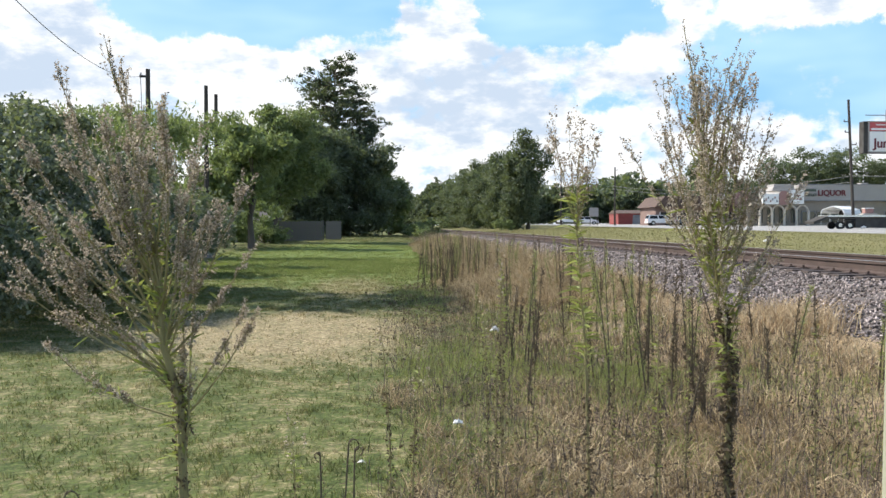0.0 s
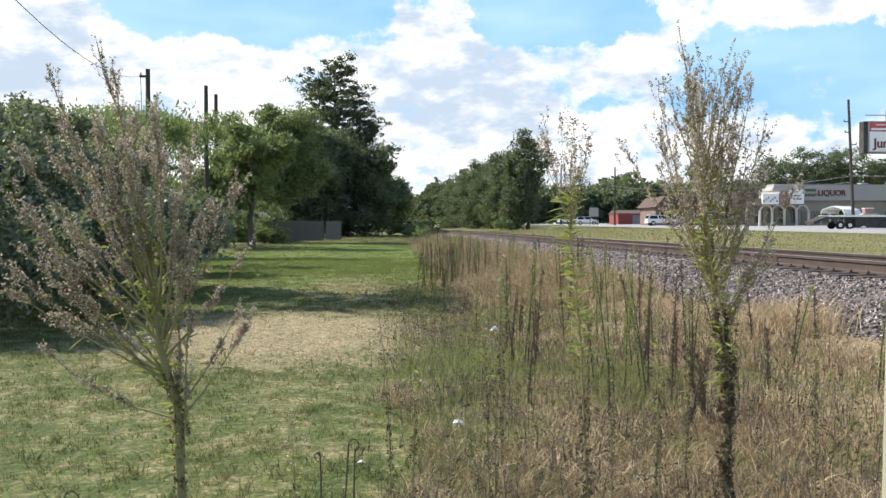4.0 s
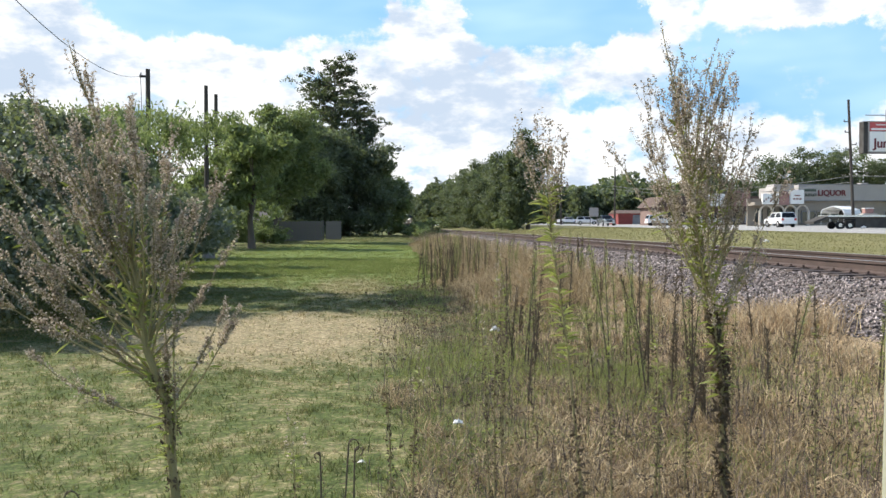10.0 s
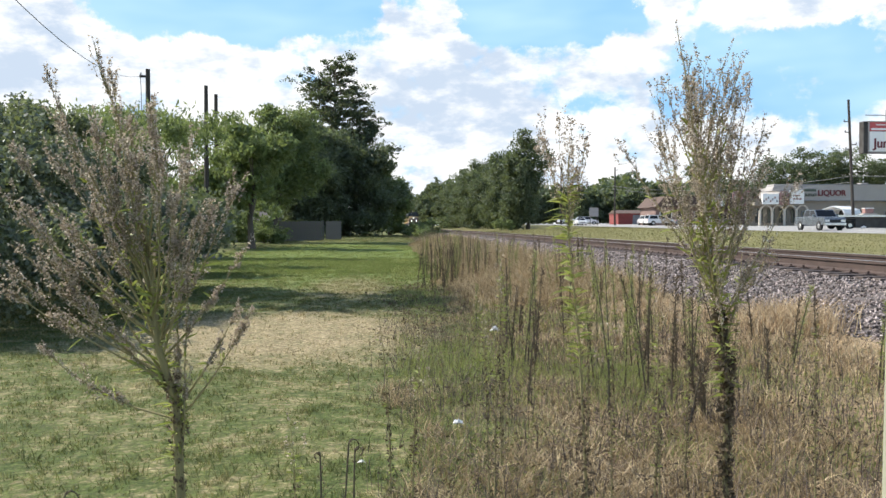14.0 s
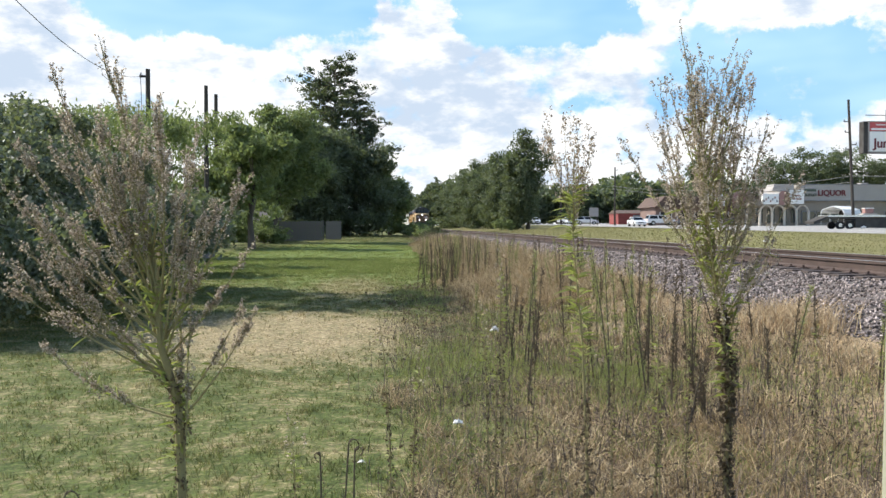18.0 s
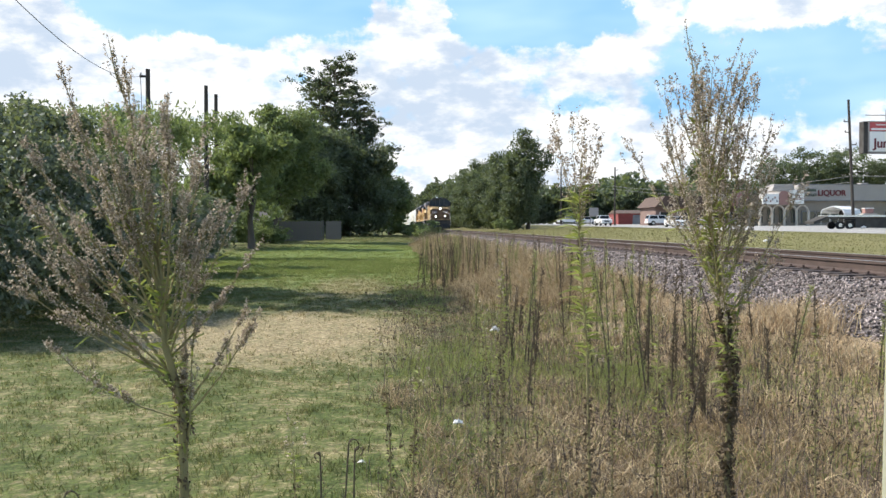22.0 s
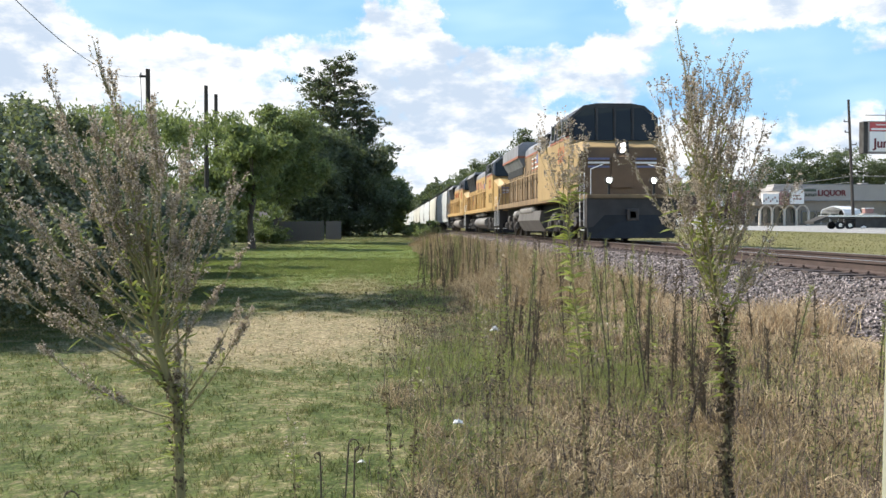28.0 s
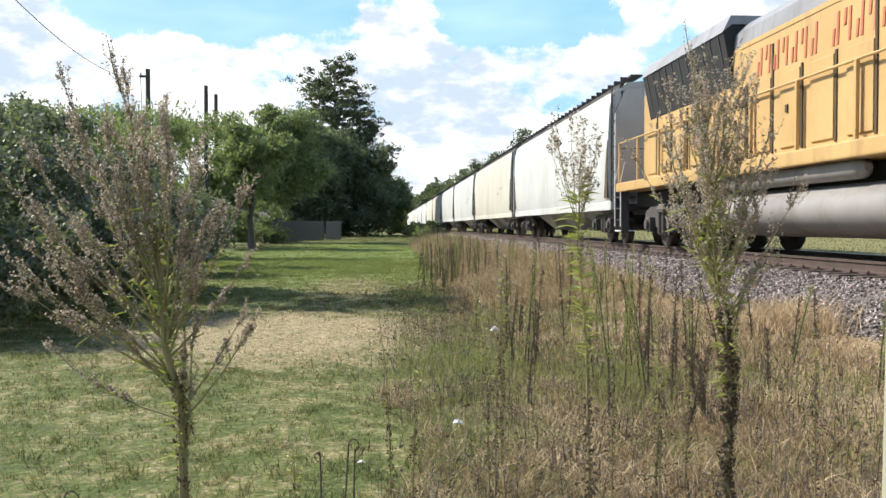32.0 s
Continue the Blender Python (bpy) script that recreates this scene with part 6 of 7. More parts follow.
    for k in range(6):
        w = part("window", B().box(-9.2 + k * 3.1, -7.2 + k * 3.1, -0.06, 0.08, 0.6, 2.4, 0.02), M["shop_glass"], R)
        part("window_frame", B().box(-9.3 + k * 3.1, -9.2 + k * 3.1, -0.1, 0.05, 0.5, 2.5).box(-7.2 + k * 3.1, -7.1 + k * 3.1, -0.1, 0.05, 0.5, 2.5), M["sign_white"], w)
    part("gable_sign", B().box(-1.2, 1.8, -1.9, -1.6, 3.4, 5.6, 0.05), M["sign_white"], R)
    part("gable_sign", B().box(3.2, 6.4, -1.9, -1.6, 3.4, 6.2, 0.05), M["rose"], R)
    z3 = float(ground_z(50, 195))
    D = thing("red_shed", pose(54.5, 195, z3 - 0.1), "low dull red metal-sided shed", "shed")
    part("wall", B().box(-4.2, 5, 0, 8, 0, 2.6, 0.02), M["red_wall"], D)
    part("roof", B().prism([(-0.4, 2.5), (8.4, 2.5), (4, 3.3)], "x", -4.4, 5.2), M["brown_roof"], D)
    part("door", B().box(-1, 1.4, -0.06, 0.05, 0, 2.2, 0.02), M["roof_grey"], D)


shops()


def wires(name, a, b, sag, r, label, n=12):
    a, b = Vector(a), Vector(b)
    pts = [a.lerp(b, k / n) - Vector((0, 0, sag * 4 * (k / n) * (1 - k / n))) for k in range(n + 1)]
    return tagged(part(name, B().tube(pts, r, 5), M["wire"]), label, "cable")


def utility_pole(x, y, h, r, lean=(0, 0), arm=0.0, label="dark weathered wooden utility pole", bits_at=()):
    z = float(ground_z(x, y))
    p = thing("utility_pole", pose(x, y, z), label, "pole", "utility poles")
    part("shaft", B().tube([(0, 0, -0.3), (lean[0] * 0.5, lean[1] * 0.5, h * 0.5), (lean[0], lean[1], h)], [r * 1.15, r, r * 0.8], 10), M["pole"], p, smooth=True)
    if arm:
        part("cross_arm", B().box(lean[0] - arm, lean[0] + 0.1, lean[1] - 0.06, lean[1] + 0.06, h - 0.45, h - 0.33, 0.01), M["pole"], p)
        part("insulator", B().tube([(lean[0] - arm + 0.08, lean[1], h - 0.33), (lean[0] - arm + 0.08, lean[1], h - 0.18)], [0.05, 0.03], 8), M["wire"], p)
        part("drop_wire", B().tube([(lean[0] - arm + 0.05, lean[1], h - 0.4), (lean[0] - arm * 0.8, lean[1], h - 1.2), (lean[0] - arm * 0.75, lean[1], h - 2.4)], 0.018, 5), M["wire"], p)
    for k, (dx, dz) in enumerate(bits_at):
        part("bracket", B().box(min(0, dx) + lean[0] * (dz / h), max(0, dx) + lean[0] * (dz / h), -0.05, 0.05, dz - 0.05, dz + 0.05), M["pole"], p)
        part("insulator", B().tube([(dx + lean[0] * (dz / h), 0, dz), (dx + lean[0] * (dz / h), 0, dz + 0.25)], [0.08, 0.05], 8), M["wire"], p)
    return p


utility_pole(-12.93, 50, 9.95, 0.15, arm=0.45)
utility_pole(-10.82, 55, 9.85, 0.14)
utility_pole(-12.1, 65, 10.7, 0.15)
wires("overhead_cable", (-13.3, 50, 9.6), (-8.75, 21.0, 7.0), 0.7, 0.012, "thin sagging cable from the pole")
utility_pole(53.0, 100, 14.5, 0.16, lean=(-0.8, 0), bits_at=((-0.6, 12.0), (-0.55, 10.8), (0.7, 9.4), (-0.55, 8.9)))
utility_pole(41.9, 165, 10.8, 0.16, label="dark utility pole beside the road", bits_at=((0.5, 10.2),))
utility_pole(39.0, 202, 13.0, 0.16, label="dark utility pole beside the road")
wires("overhead_cable", (52.6, 100, 7.2), (41.4, 165, 8.9), 1.2, 0.03, "cable strung between the roadside poles")
wires("overhead_cable", (52.6, 100, 7.2), (62, 60, 6.9), 0.6, 0.03, "cable strung between the roadside poles")
wires("overhead_cable", (52.6, 100, 6.5), (41.4, 165, 8.4), 1.2, 0.025, "cable strung between the roadside poles")


def billboard():
    z = float(ground_z(61, 108))
    b = thing("pylon_sign", pose(61.1, 108, z + 0.4), "tall pylon sign with a red panel above a white one", "sign")
    part("post", B().tube([(0.8, 0.2, -0.6), (0.8, 0.2, 9.0)], 0.25, 12), M["roof_grey"], b)
    cab = part("cabinet", B().box(-2.8, 4.6, -0.1, 1.0, 8.6, 12.5, 0.04), M["trailer"], b)
    part("red_panel", B().box(-2.1, 4.5, -0.18, -0.09, 11.3, 12.4, 0.02), M["sign_red"], cab, "red sign panel with pale bars")
    part("sign_bar", B().box(-1.9, 1.6, -0.21, -0.17, 11.42, 11.65).box(-1.3, 0.9, -0.21, -0.17, 12.0, 12.12), M["sign_white"], cab)
    part("white_panel", B().box(-2.1, 4.5, -0.18, -0.09, 8.8, 11.25, 0.02), M["sign_white"], cab, "white sign panel")
    part("panel_frame", B().box(-2.25, -2.1, -0.22, -0.05, 8.7, 12.5).box(-2.25, 4.6, -0.22, -0.05, 12.4, 12.52).box(-2.25, 4.6, -0.22, -0.05, 8.68, 8.8), M["grey_wall"], cab)
    words("Jun", 1.55, M["maroon"], b, pose(-0.6, -0.2, 9.3))
    part("sign_bar", B().box(1.0, 4.2, -0.21, -0.17, 9.3, 10.4), M["maroon"], cab)
    part("roof_rail", B().tube([(-2.4, 0.3, 13.3), (4.4, 0.3, 13.3)], 0.06, 6).tube([(0.2, 0.3, 12.45), (0.2, 0.3, 14.0)], 0.05, 6).tube([(3.4, 0.3, 12.45), (3.4, 0.3, 13.6)], 0.05, 6), M["roof_grey"], b)
    z = float(ground_z(40.5, 172))
    s = thing("road_sign", pose(39.6, 172, z), "small grey roadside sign on two posts", "sign")
    part("panel", B().box(-0.9, 0.9, -0.05, 0.05, 1.7, 3.4, 0.02), M["grey_wall"], s)
    for x in (-0.7, 0.7):
        part("post", B().box(x - 0.06, x + 0.06, 0.05, 0.15, 0, 3.3), M["pole"], s)


billboard()


def car_wheel(parent, x, y, r, w=0.24):
    s = -1 if x < 0 else 1
    t = part("wheel", B().tube([(x - w / 2, y, r), (x - w / 2 + 0.04, y, r), (x + w / 2 - 0.04, y, r), (x + w / 2, y, r)], [r * 0.92, r, r, r * 0.92], 18), M["tyre"], parent, smooth=True)
    part("rim", B().tube([(x + s * w * 0.4, y, r), (x + s * (w / 2 + 0.015), y, r)], [r * 0.62, r * 0.5], 14), M["chrome"], t)
    return t


def road_vehicle(name, kind, paint, label):
    """A vehicle, nose to -y, standing on its wheels at the origin."""
    v = thing(name, pose(0, 0, 0), label, "pickup" if kind == "pickup" else "car")
    P = M[paint]
    if kind == "pickup":
        L, wd, r = 5.7, 0.98, 0.39
        low = [(-2.85, 0.45), (-2.85, 0.95), (-2.7, 1.12), (-1.35, 1.2), (2.85, 1.18), (2.85, 0.5)]
        cab = [(-1.35, 1.18), (-0.75, 1.82), (0.95, 1.84), (1.25, 1.18)]
        wy = (-1.85, 1.75)
    elif kind == "suv":
        L, wd, r = 4.9, 0.96, 0.37
        low = [(-2.45, 0.4), (-2.45, 0.85), (-2.3, 1.02), (-1.25, 1.1), (2.45, 1.12), (2.45, 0.45)]
        cab = [(-1.25, 1.1), (-0.55, 1.76), (2.1, 1.78), (2.4, 1.1)]
        wy = (-1.5, 1.5)
    else:
        L, wd, r = 4.7, 0.9, 0.32
        low = [(-2.35, 0.3), (-2.35, 0.68), (-2.15, 0.82), (-1.1, 0.95), (2.35, 0.98), (2.35, 0.4)]
        cab = [(-1.1, 0.94), (-0.3, 1.42), (1.1, 1.43), (1.9, 0.96)]
        wy = (-1.4, 1.4)
    body = part("body", B().prism(low, "x", -wd, wd), P, v)
    mod = body.modifiers.new("round", "BEVEL")
    mod.width, mod.segments, mod.limit_method = 0.06, 3, "ANGLE"
    n = len(cab)
    b = B()
    for s in (-1, 1):
        b.add([(s * (wd - (0.16 if z > 1.3 else 0.04)), y, z) for y, z in cab], [tuple(range(n))])
    b.f += [(i, (i + 1) % n, n + (i + 1) % n, n + i) for i in range(n)]
    c = part("cabin", b, P, v)
    (ya, za), (yb, zb), (yc, zc), (yd, zd) = cab
    for s in (-1, 1):
        for a, e in ((0.06, 0.46), (0.52, 0.94)):
            lo0, lo1 = ya + (yd - ya) * a, ya + (yd - ya) * e
            hi0, hi1 = yb + (yc - yb) * a, yb + (yc - yb) * e
            q = [(s * (wd - 0.03), lo0, za + 0.06), (s * (wd - 0.03), lo1, za + 0.06), (s * (wd - 0.142), hi1, zb - 0.07), (s * (wd - 0.142), hi0, zb - 0.07)]
            part("side_window", B().add(q + [(x - s * 0.06, y, z) for x, y, z in q], [(0, 1, 2, 3), (4, 5, 6, 7), (0, 1, 5, 4), (1, 2, 6, 5), (2, 3, 7, 6), (3, 0, 4, 7)]), M["glass"], c)
        for y in wy:
            car_wheel(v, s * (wd - 0.1), y, r)
            part("wheel_arch", B().tube([(s * (wd - 0.14), y, r), (s * (wd + 0.005), y, r)], r * 1.18, 16), M["tyre"], body)
        part("headlight", B().box(*sorted((s * 0.5, s * (wd - 0.08))), -L / 2 - 0.03, -L / 2 + 0.06, low[1][1] - 0.22, low[1][1] - 0.02, 0.02), M["chrome"], v)
        part("tail_light", B().box(*sorted((s * 0.62, s * (wd - 0.04))), L / 2 - 0.05, L / 2 + 0.025, low[4][1] - 0.32, low[4][1] - 0.06, 0.02), M["tail"], v)
        part("door_mirror", B().box(*sorted((s * wd, s * (wd + 0.2))), ya + 0.25, ya + 0.4, za + 0.02, za + 0.2, 0.03), P, v)
    for (y0, z0, y1, z1), nm in (((ya, za, yb, zb), "windscreen"), ((yd, zd, yc, zc), "rear_window")):
        d = -0.02 if nm == "windscreen" else 0.02
        q = [(-wd + 0.14, y0 * 0.92 + y1 * 0.08 + d, z0 * 0.9 + z1 * 0.1), (wd - 0.14, y0 * 0.92 + y1 * 0.08 + d, z0 * 0.9 + z1 * 0.1), (wd - 0.22, y0 * 0.1 + y1 * 0.9 + d, z0 * 0.1 + z1 * 0.9), (-wd + 0.22, y0 * 0.1 + y1 * 0.9 + d, z0 * 0.1 + z1 * 0.9)]
        part(nm, B().add(q + [(x, y - d * 2, z - 0.03) for x, y, z in q], [(0, 1, 2, 3), (4, 5, 6, 7), (0, 1, 5, 4), (1, 2, 6, 5), (2, 3, 7, 6), (3, 0, 4, 7)]), M["glass"], c)
    part("front_bumper", B().box(-wd + 0.03, wd - 0.03, -L / 2 - 0.1, -L / 2 + 0.1, low[0][1] - 0.02, low[0][1] + 0.2, 0.04), M["chrome"] if kind == "pickup" else P, v)
    part("grille", B().box(-0.48, 0.48, -L / 2 - 0.025, -L / 2 + 0.05, low[1][1] - 0.28, low[1][1] - 0.03, 0.02), M["black"], v)
    part("rear_bumper", B().box(-wd + 0.03, wd - 0.03, L / 2 - 0.1, L / 2 + 0.1, low[0][1], low[0][1] + 0.2, 0.04), M["chrome"] if kind == "pickup" else P, v)
    if kind == "pickup":
        part("cargo_bed", B().box(-0.78, 0.78, 1.35, 2.75, 1.16, 1.2), M["black"], v)
    return v


GREY_PICKUP = road_vehicle("pickup_truck", "pickup", "car_grey", "slate grey crew-cab pickup driving on the highway")
WHITE_PICKUP = road_vehicle("pickup_truck", "pickup", "car_white", "white pickup truck driving on the highway")
WHITE_CAR = road_vehicle("car", "car", "car_white", "white saloon car slowing on the highway")
WHITE_SUV = road_vehicle("suv", "suv", "car_white", "white sport utility car leaving the car park")
for _x, _y, _a, _k, _c in ((47.5, 236, 90, "pickup", "car_white"), (44.5, 200, 80, "suv", "car_white"), (53.5, 148, 100, "car", "car_white"), (57.0, 150, 90, "suv", "car_grey"), (50.5, 148, 85, "car", "car_grey"), (46.5, 152, 90, "suv", "car_white")):
    _v = road_vehicle("car" if _k == "car" else ("suv" if _k == "suv" else "pickup_truck"), _k, _c, ("white" if _c == "car_white" else "dark grey") + " vehicle parked before the shops")
    _v.matrix_world = pose(_x, _y, float(ground_z(_x, _y)) + 0.02, 0, 0, _a)


def flatbed():
    z = float(ground_z(45, 87)) - 0.03
    t = thing("flatbed_trailer", pose(44.6, 87, z), "black flatbed trailer with pale deck planks parked beside the road", "trailer")
    part("frame", B().box(-1.6, 6.6, -0.95, -0.8, 1.0, 1.3, 0.02).box(-1.6, 6.6, 0.8, 0.95, 1.0, 1.3, 0.02), M["trailer"], t)
    for k in range(5):
        part("cross_member", B().box(-1.4 + k * 1.9, -1.3 + k * 1.9, -0.8, 0.8, 1.05, 1.25), M["trailer"], t)
    for k in range(7):
        part("deck_plank", B().box(-1.6, 6.6, -1.0 + k * 0.29, -0.74 + k * 0.29, 1.3, 1.35, 0.005), M["plank"], t)
    part("side_rail", B().box(-1.6, 6.6, -1.08, -1.0, 1.22, 1.39).box(-1.6, 6.6, 1.04, 1.12, 1.22, 1.39), M["chrome"], t)
    part("ramp", B().prism([(-1.6, 1.3), (-1.6, 1.0), (-3.0, 0.5), (-3.05, 0.75)], "y", -0.95, 1.0), M["trailer"], t)
    # dark box added for the body and shadow under the deck
    part("tool_box", B().box(1.2, 6.4, -0.9, 0.9, 0.14, 1.05, 0.03), M["trailer"], t)
    part("gooseneck", B().prism([(6.4, 0.95), (6.4, 1.35), (7.0, 1.9), (9.0, 1.95), (9.0, 1.7), (7.2, 1.6), (6.8, 0.95)], "y", -0.35, 0.35), M["trailer"], t)
    part("landing_leg", B().box(7.9, 8.1, -0.3, -0.15, 0, 1.75).box(7.9, 8.1, 0.15, 0.3, 0, 1.75), M["trailer"], t)
    for x in (-0.35, 0.62):
        for s in (-0.85, 0.85):
            w = part("wheel", B().tube([(x, s - 0.13, 0.4), (x, s - 0.1, 0.4), (x, s + 0.1, 0.4), (x, s + 0.13, 0.4)], [0.36, 0.4, 0.4, 0.36], 18), M["tyre"], t, smooth=True)
            part("rim", B().tube([(x, s + math.copysign(0.1, s), 0.4), (x, s + math.copysign(0.15, s), 0.4)], [0.22, 0.18], 12), M["chrome"], w)
        part("fender", B().prism([(x - 0.5, 0.8), (x - 0.4, 0.88), (x + 0.4, 0.88), (x + 0.5, 0.8), (x + 0.38, 0.83), (x - 0.38, 0.83)], "y", -1.1, -0.7), M["trailer"], t)
    bag = tagged(part("plastic_bag", B().tube([(0, 0, 0), (0.1, 0, 0.08), (0.35, 0.05, 0.2), (0.5, 0, 0.12), (0.55, 0, 0.02)], [0.03, 0.1, 0.11, 0.08, 0.02], 9), M["white"], smooth=True), "white plastic bag lying by the trailer", "litter")
    bag.location = (46.0, 85.5, z + 0.06)
    # the white carport tent
    z = float(ground_z(56, 112))
    c = thing("carport_tent", pose(56.5, 112, z - 0.2, 0, 0, -50), "white canvas carport tent with open front", "tent")
    part("canopy", B().prism([(-1.5, 1.9), (-1.3, 2.4), (0, 2.85), (1.3, 2.4), (1.5, 1.9), (1.42, 1.9), (1.24, 2.34), (0, 2.76), (-1.24, 2.34), (-1.42, 1.9)], "y", 0, 5.4), M["canvas"], c)
    part("side_sheet", B().box(1.42, 1.48, 0.2, 5.4, 1.2, 1.95), M["canvas"], c)
    # black sheet stands for the shaded inside of the white tent
    part("back_sheet", B().box(-1.4, 1.4, 5.3, 5.36, 0.1, 2.3), M["trailer"], c)
    for x in (-1.45, 1.45):
        for y in (0.1, 2.7, 5.3):
            part("leg", B().tube([(x, y, 0), (x, y, 1.95)], 0.04, 6), M["chrome"], c)
    k = thing("ice_chest", pose(59.6, 108.5, float(ground_z(61, 108.5))), "white and rust-red storage boxes stacked beside the store", "storage box")
    part("lower_box", B().box(-0.9, 0.9, 0, 1.0, 0, 1.6, 0.06), M["grey_wall"], k)
    part("upper_box", B().box(-0.6, 0.5, 0.1, 0.9, 1.6, 2.2, 0.06), M["rose"], k)
    part("lid", B().box(-0.65, 0.55, 0.05, 0.95, 2.2, 2.3, 0.03), M["sign_white"], k)


flatbed()


# ---- beyond the lawn ----
def yard():
    z = float(ground_z(-9, 80))
    h = thing("house", pose(-14.2, 76, z), "low house with a grey shingle roof behind the shrubs", "house")
    part("wall", B().box(-4.5, 3.9, 0, 7, 0, 1.9, 0.03), M["board"], h)
    part("roof", B().prism([(-0.6, 1.85), (7.6, 1.85), (3.5, 3.0)], "x", -5.0, 4.5), M["grey_roof"], h)
    w = part("window", B().box(1.0, 2.2, -0.06, 0.08, 0.9, 1.8, 0.02), M["shop_glass"], h)
    part("window_frame", B().box(0.9, 1.0, -0.1, 0.05, 0.8, 1.9).box(2.2, 2.3, -0.1, 0.05, 0.8, 1.9).box(0.9, 2.3, -0.1, 0.05, 0.8, 0.9), M["sign_white"], w)
    part("door", B().box(-1.2, -0.3, -0.06, 0.06, 0.05, 2.05, 0.02), M["brown_roof"], h)
    f = thing("board_fence", pose(0, 0, 0), "weathered grey wooden board fence at the end of the lawn", "fence")
    rng = random.Random(4)
    board = B().box(-0.068, 0.068, -0.012, 0.012, 0, 1.75, 0.004).mesh("board", M["board"])
    for k in range(26):
        x = -9.6 + k * 0.145
        b = part("board", board, None, f)
        b.location, b.rotation_euler.y = (x, 82 + rng.uniform(-0.01, 0.01), float(ground_z(x, 82)) + rng.uniform(-0.04, 0.02)), rng.uniform(-0.01, 0.01)
    for k in range(10):
        x = -5.75 + k * 0.145
        b = part("board", board, None, f)
        b.location = (x, 86, float(ground_z(x, 86)) + rng.uniform(-0.04, 0.02))
    zz = float(ground_z(-8, 82))
    for z2 in (0.4, 1.3):
        part("rail", B().box(-9.7, -5.8, 82.015, 82.06, zz + z2, zz + z2 + 0.09), M["board"], f)
    for x in (-9.7, -7.7, -5.8):
        part("post", B().box(x - 0.05, x + 0.05, 82.02, 82.12, zz - 0.2, zz + 1.8), M["board"], f)
    g = thing("wire_fence", pose(0, 0, 0), "low wire fence on thin metal posts beside the boards", "fence")
    for k in range(9):
        x = -16.0 + k * 0.8
        part("post", B().tube([(x, 80, float(ground_z(x, 80)) - 0.1), (x, 80, float(ground_z(x, 80)) + 1.25)], 0.025, 6), M["wire"], g)
    for z2 in (0.3, 0.6, 0.9, 1.2):
        part("wire_strand", B().tube([(-16, 80, z + z2), (-9.6, 80, z + z2)], 0.008, 4), M["wire"], g)
    c = thing("garden_chair", pose(-10.3, 78.5, z), "white plastic garden chair on the grass", "chair")
    part("seat", B().box(-0.25, 0.25, -0.25, 0.25, 0.38, 0.43, 0.015), M["white"], c)
    part("backrest", B().box(-0.25, 0.25, 0.22, 0.27, 0.43, 0.95, 0.015), M["white"], c)
    for x in (-0.22, 0.22):
        for y in (-0.22, 0.22):
            part("leg", B().box(x - 0.02, x + 0.02, y - 0.02, y + 0.02, 0, 0.39), M["white"], c)
    s = thing("tree_stump", pose(-8.2, 42, float(ground_z(-8.2, 42))), "pale old tree stump at the edge of the lawn", "stump")
    part("stump", B().tube([(0, 0, -0.1), (0, 0, 0.3), (0.03, 0, 0.9)], [0.34, 0.26, 0.25], 12), M["board"], s, smooth=True)
    # the cream-painted board at the edge of the view
    p = thing("porch_post", pose(0.5785, 1.02, 0), "cream painted wooden post close to the camera", "post")
    part("board", B().box(-0.0, 0.1, -0.03, 0.03, 0, 2.6, 0.01), M["cream"], p)
    p.rotation_euler.y = radians(0.65)


yard()


# ---- motion ----
def front_y(t):
    """Where the front coupler of the train stands along the track."""
    return float(np.interp(t, [0, 28, 29, 30, 31, 31.5, 32], [29.0 + 17.25 * 28, 29.0, 11.75, -5.45, -22.9, -31.6, -40.3]))


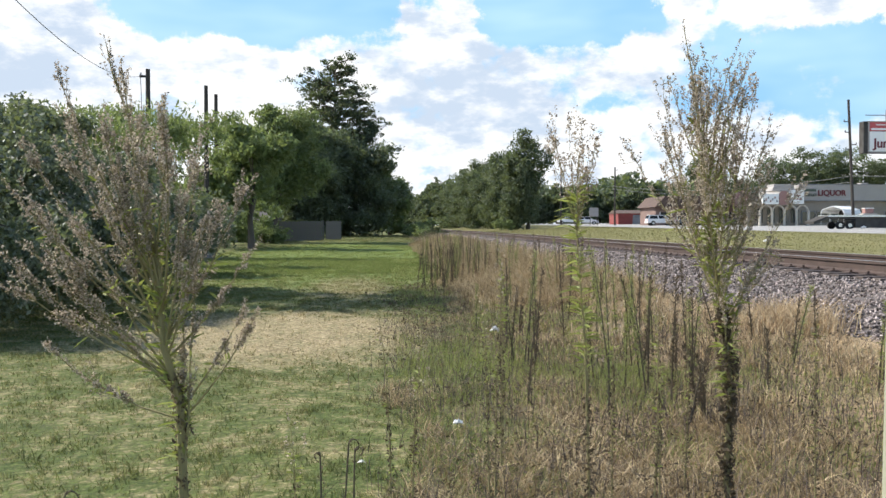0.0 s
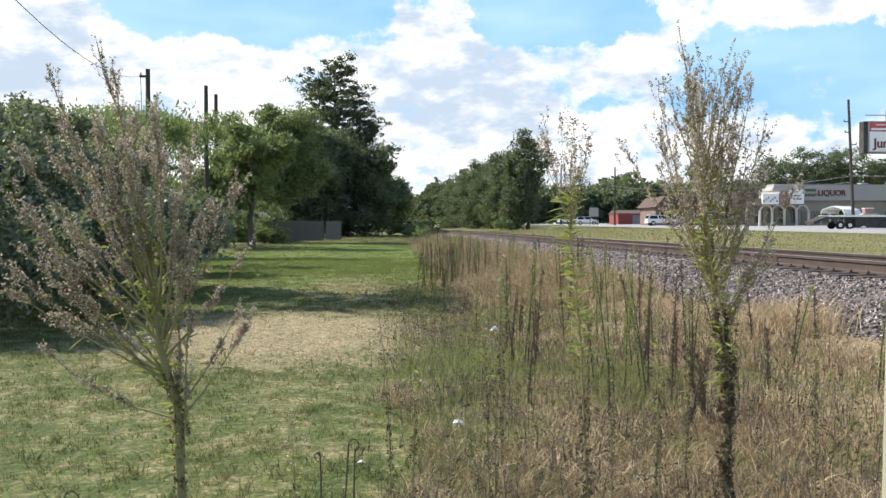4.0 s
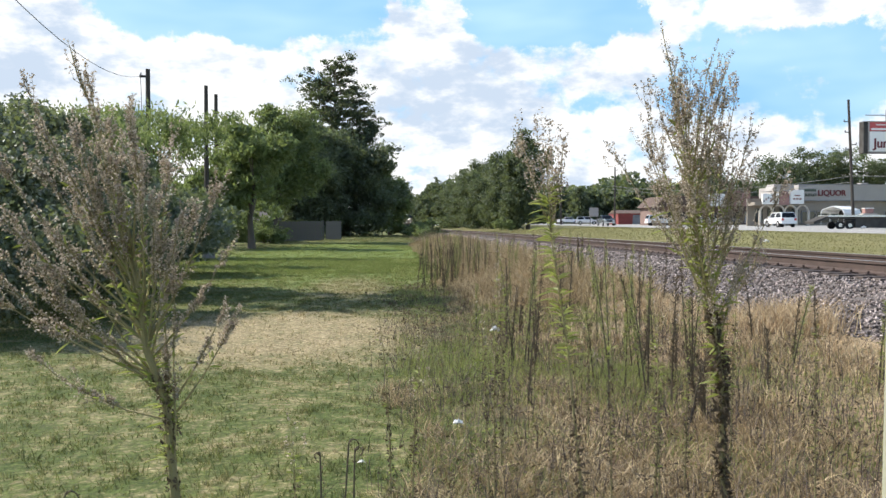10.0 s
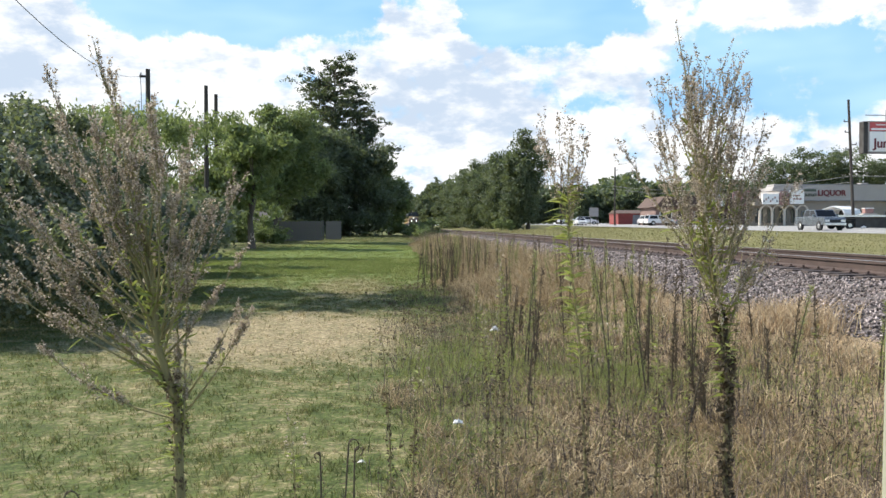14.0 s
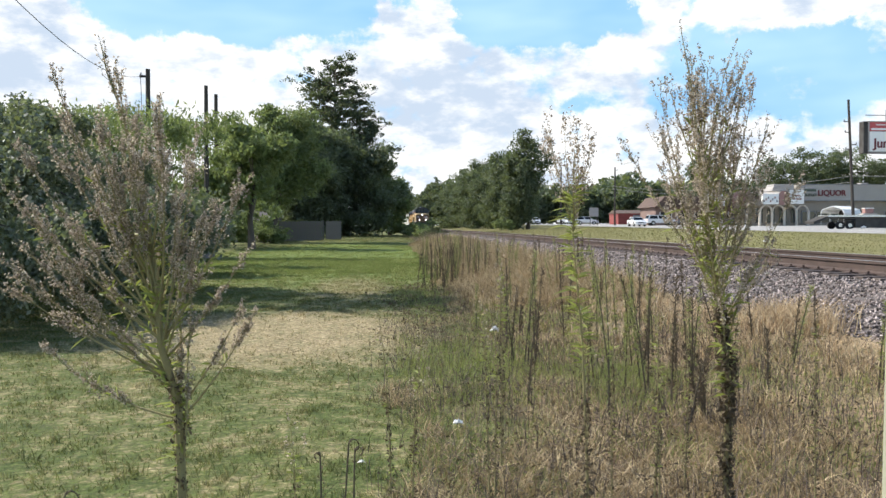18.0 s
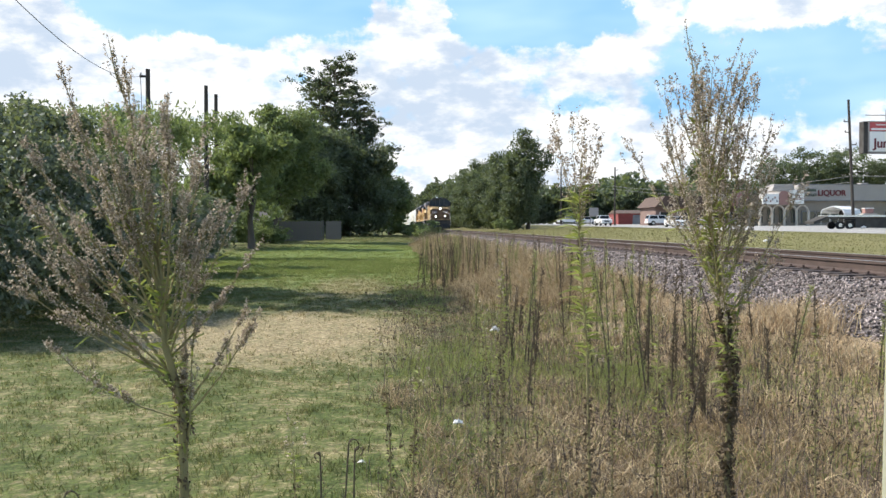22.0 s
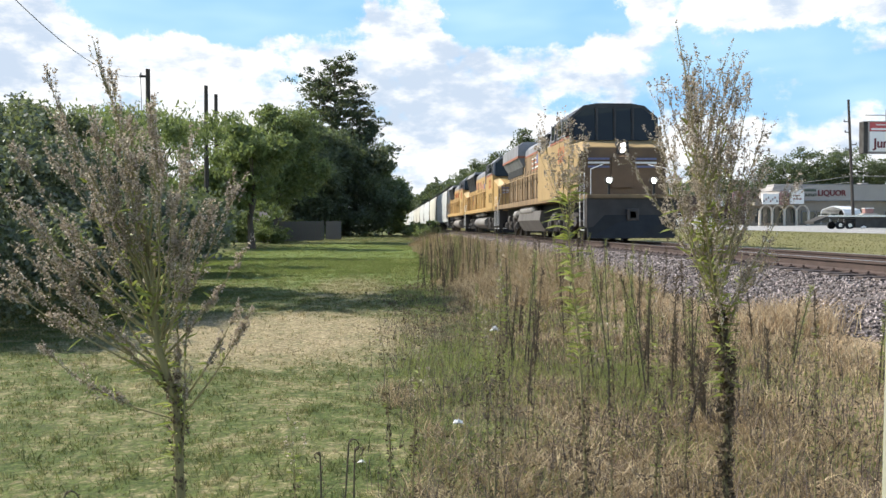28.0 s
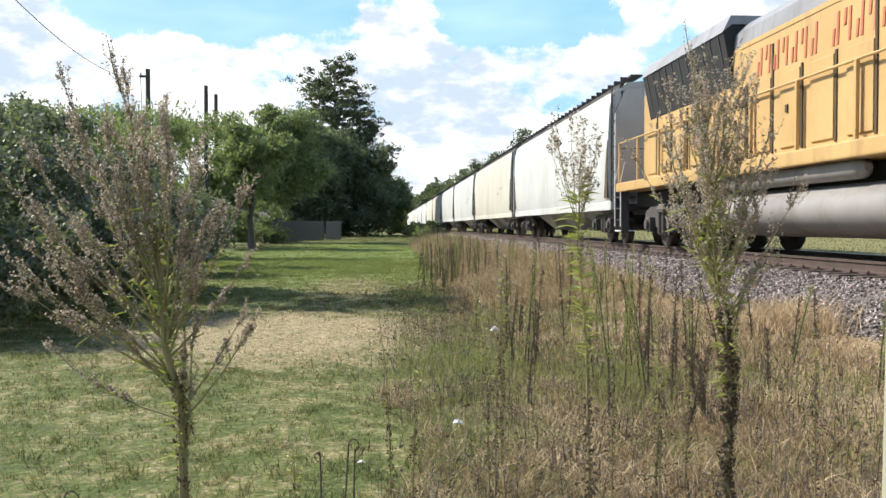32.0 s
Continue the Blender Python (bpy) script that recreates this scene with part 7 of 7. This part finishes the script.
SWAY = [(0, 12), (1, 10), (1.5, 15), (2.5, 4), (3.5, 5), (4.5, 0), (5.5, -8), (6.5, -2), (7.0, -10), (7.5, -24), (8, -22), (8.5, -19), (9, -19), (9.5, -39), (10, -22), (11, -24), (11.5, -16), (12, -10),
        (13, -4), (14, 1), (15.5, 1), (16.5, 2), (17, 8), (18, 7), (19, 10), (20, 15), (21, 13), (22, 15), (23, 15), (24.5, 13), (25.5, 13), (26.5, 6), (27.5, 1), (28.5, 1), (29, 0), (29.5, -16), (30, -12), (30.5, 3), (31, 6), (31.5, 8), (32, 14)]


ROLL = [23 + k / 30 for k in range(271)]
TRAFFIC = [(GREY_PICKUP, 38.5, 0, [(0, 380), (8, 214), (9.5, 170), (10.5, 147), (12, 112), (13, 91), (13.5, 84.5), (14, 78.6), (14.5, 72.3), (16, 54), (20, 5), (26, -80), (32, -170)]),
           (WHITE_CAR, 38.5, 0, [(0, 420), (8, 290), (12, 214), (13.5, 189), (14.5, 170), (16.5, 149), (18, 138), (19, 132), (20, 125), (21, 121.5), (22, 119), (23, 116.5), (24, 115), (25.5, 112.5), (28, 109), (32, 104)]),
           (WHITE_PICKUP, 38.5, 0, [(0, 640), (14, 330), (19, 213), (21, 175), (22, 160), (23, 148), (24, 140.5), (25.5, 134), (27.5, 120), (28, 117.5), (30, 112), (32, 111)]),
           (WHITE_SUV, 47.5, 180, [(0, -20), (4, 22), (7, 63), (8.5, 88.8), (9, 96.5), (9.5, 102), (10, 107), (11, 120), (12.5, 140), (16, 200), (24, 330), (32, 470)])]


def motions():
    for ob, back in TRAIN:
        walk(ob, [(t, pose(RAIL_X, front_y(t) + back, RAIL_TOP)) for t in (0, 14, 22, 26, 28, 29, 30, 30.5, 31, 31.5, 32)])
        for w in ob.children_recursive:
            if w.name.split(".")[0] == "wheel":
                x, y, r = w.location
                walk(w, [(t, pose(x, y, r, math.degrees((front_y(23) - front_y(max(t, 23))) / r) % 360)) for t in [0] + ROLL])
    for ob, k, span in WEEDS:
        x, y, z = ob.matrix_world.translation
        walk(ob, [(t, pose(x, y, z, 0, math.degrees(k * a / span), 0)) for t, a in SWAY])
    for ob, lane, turn, rows in TRAFFIC:
        walk(ob, [(t, pose(lane, y, float(ground_z(lane, y)) + 0.02, 0, 0, turn)) for t, y in rows])
    walk(SKY, [(0, pose(0, 0, 1.5)), (16, pose(0, 0, 1.5, 0, 0, 1.28)), (32, pose(0, 0, 1.5, 0, 0, 2.55))])


motions()
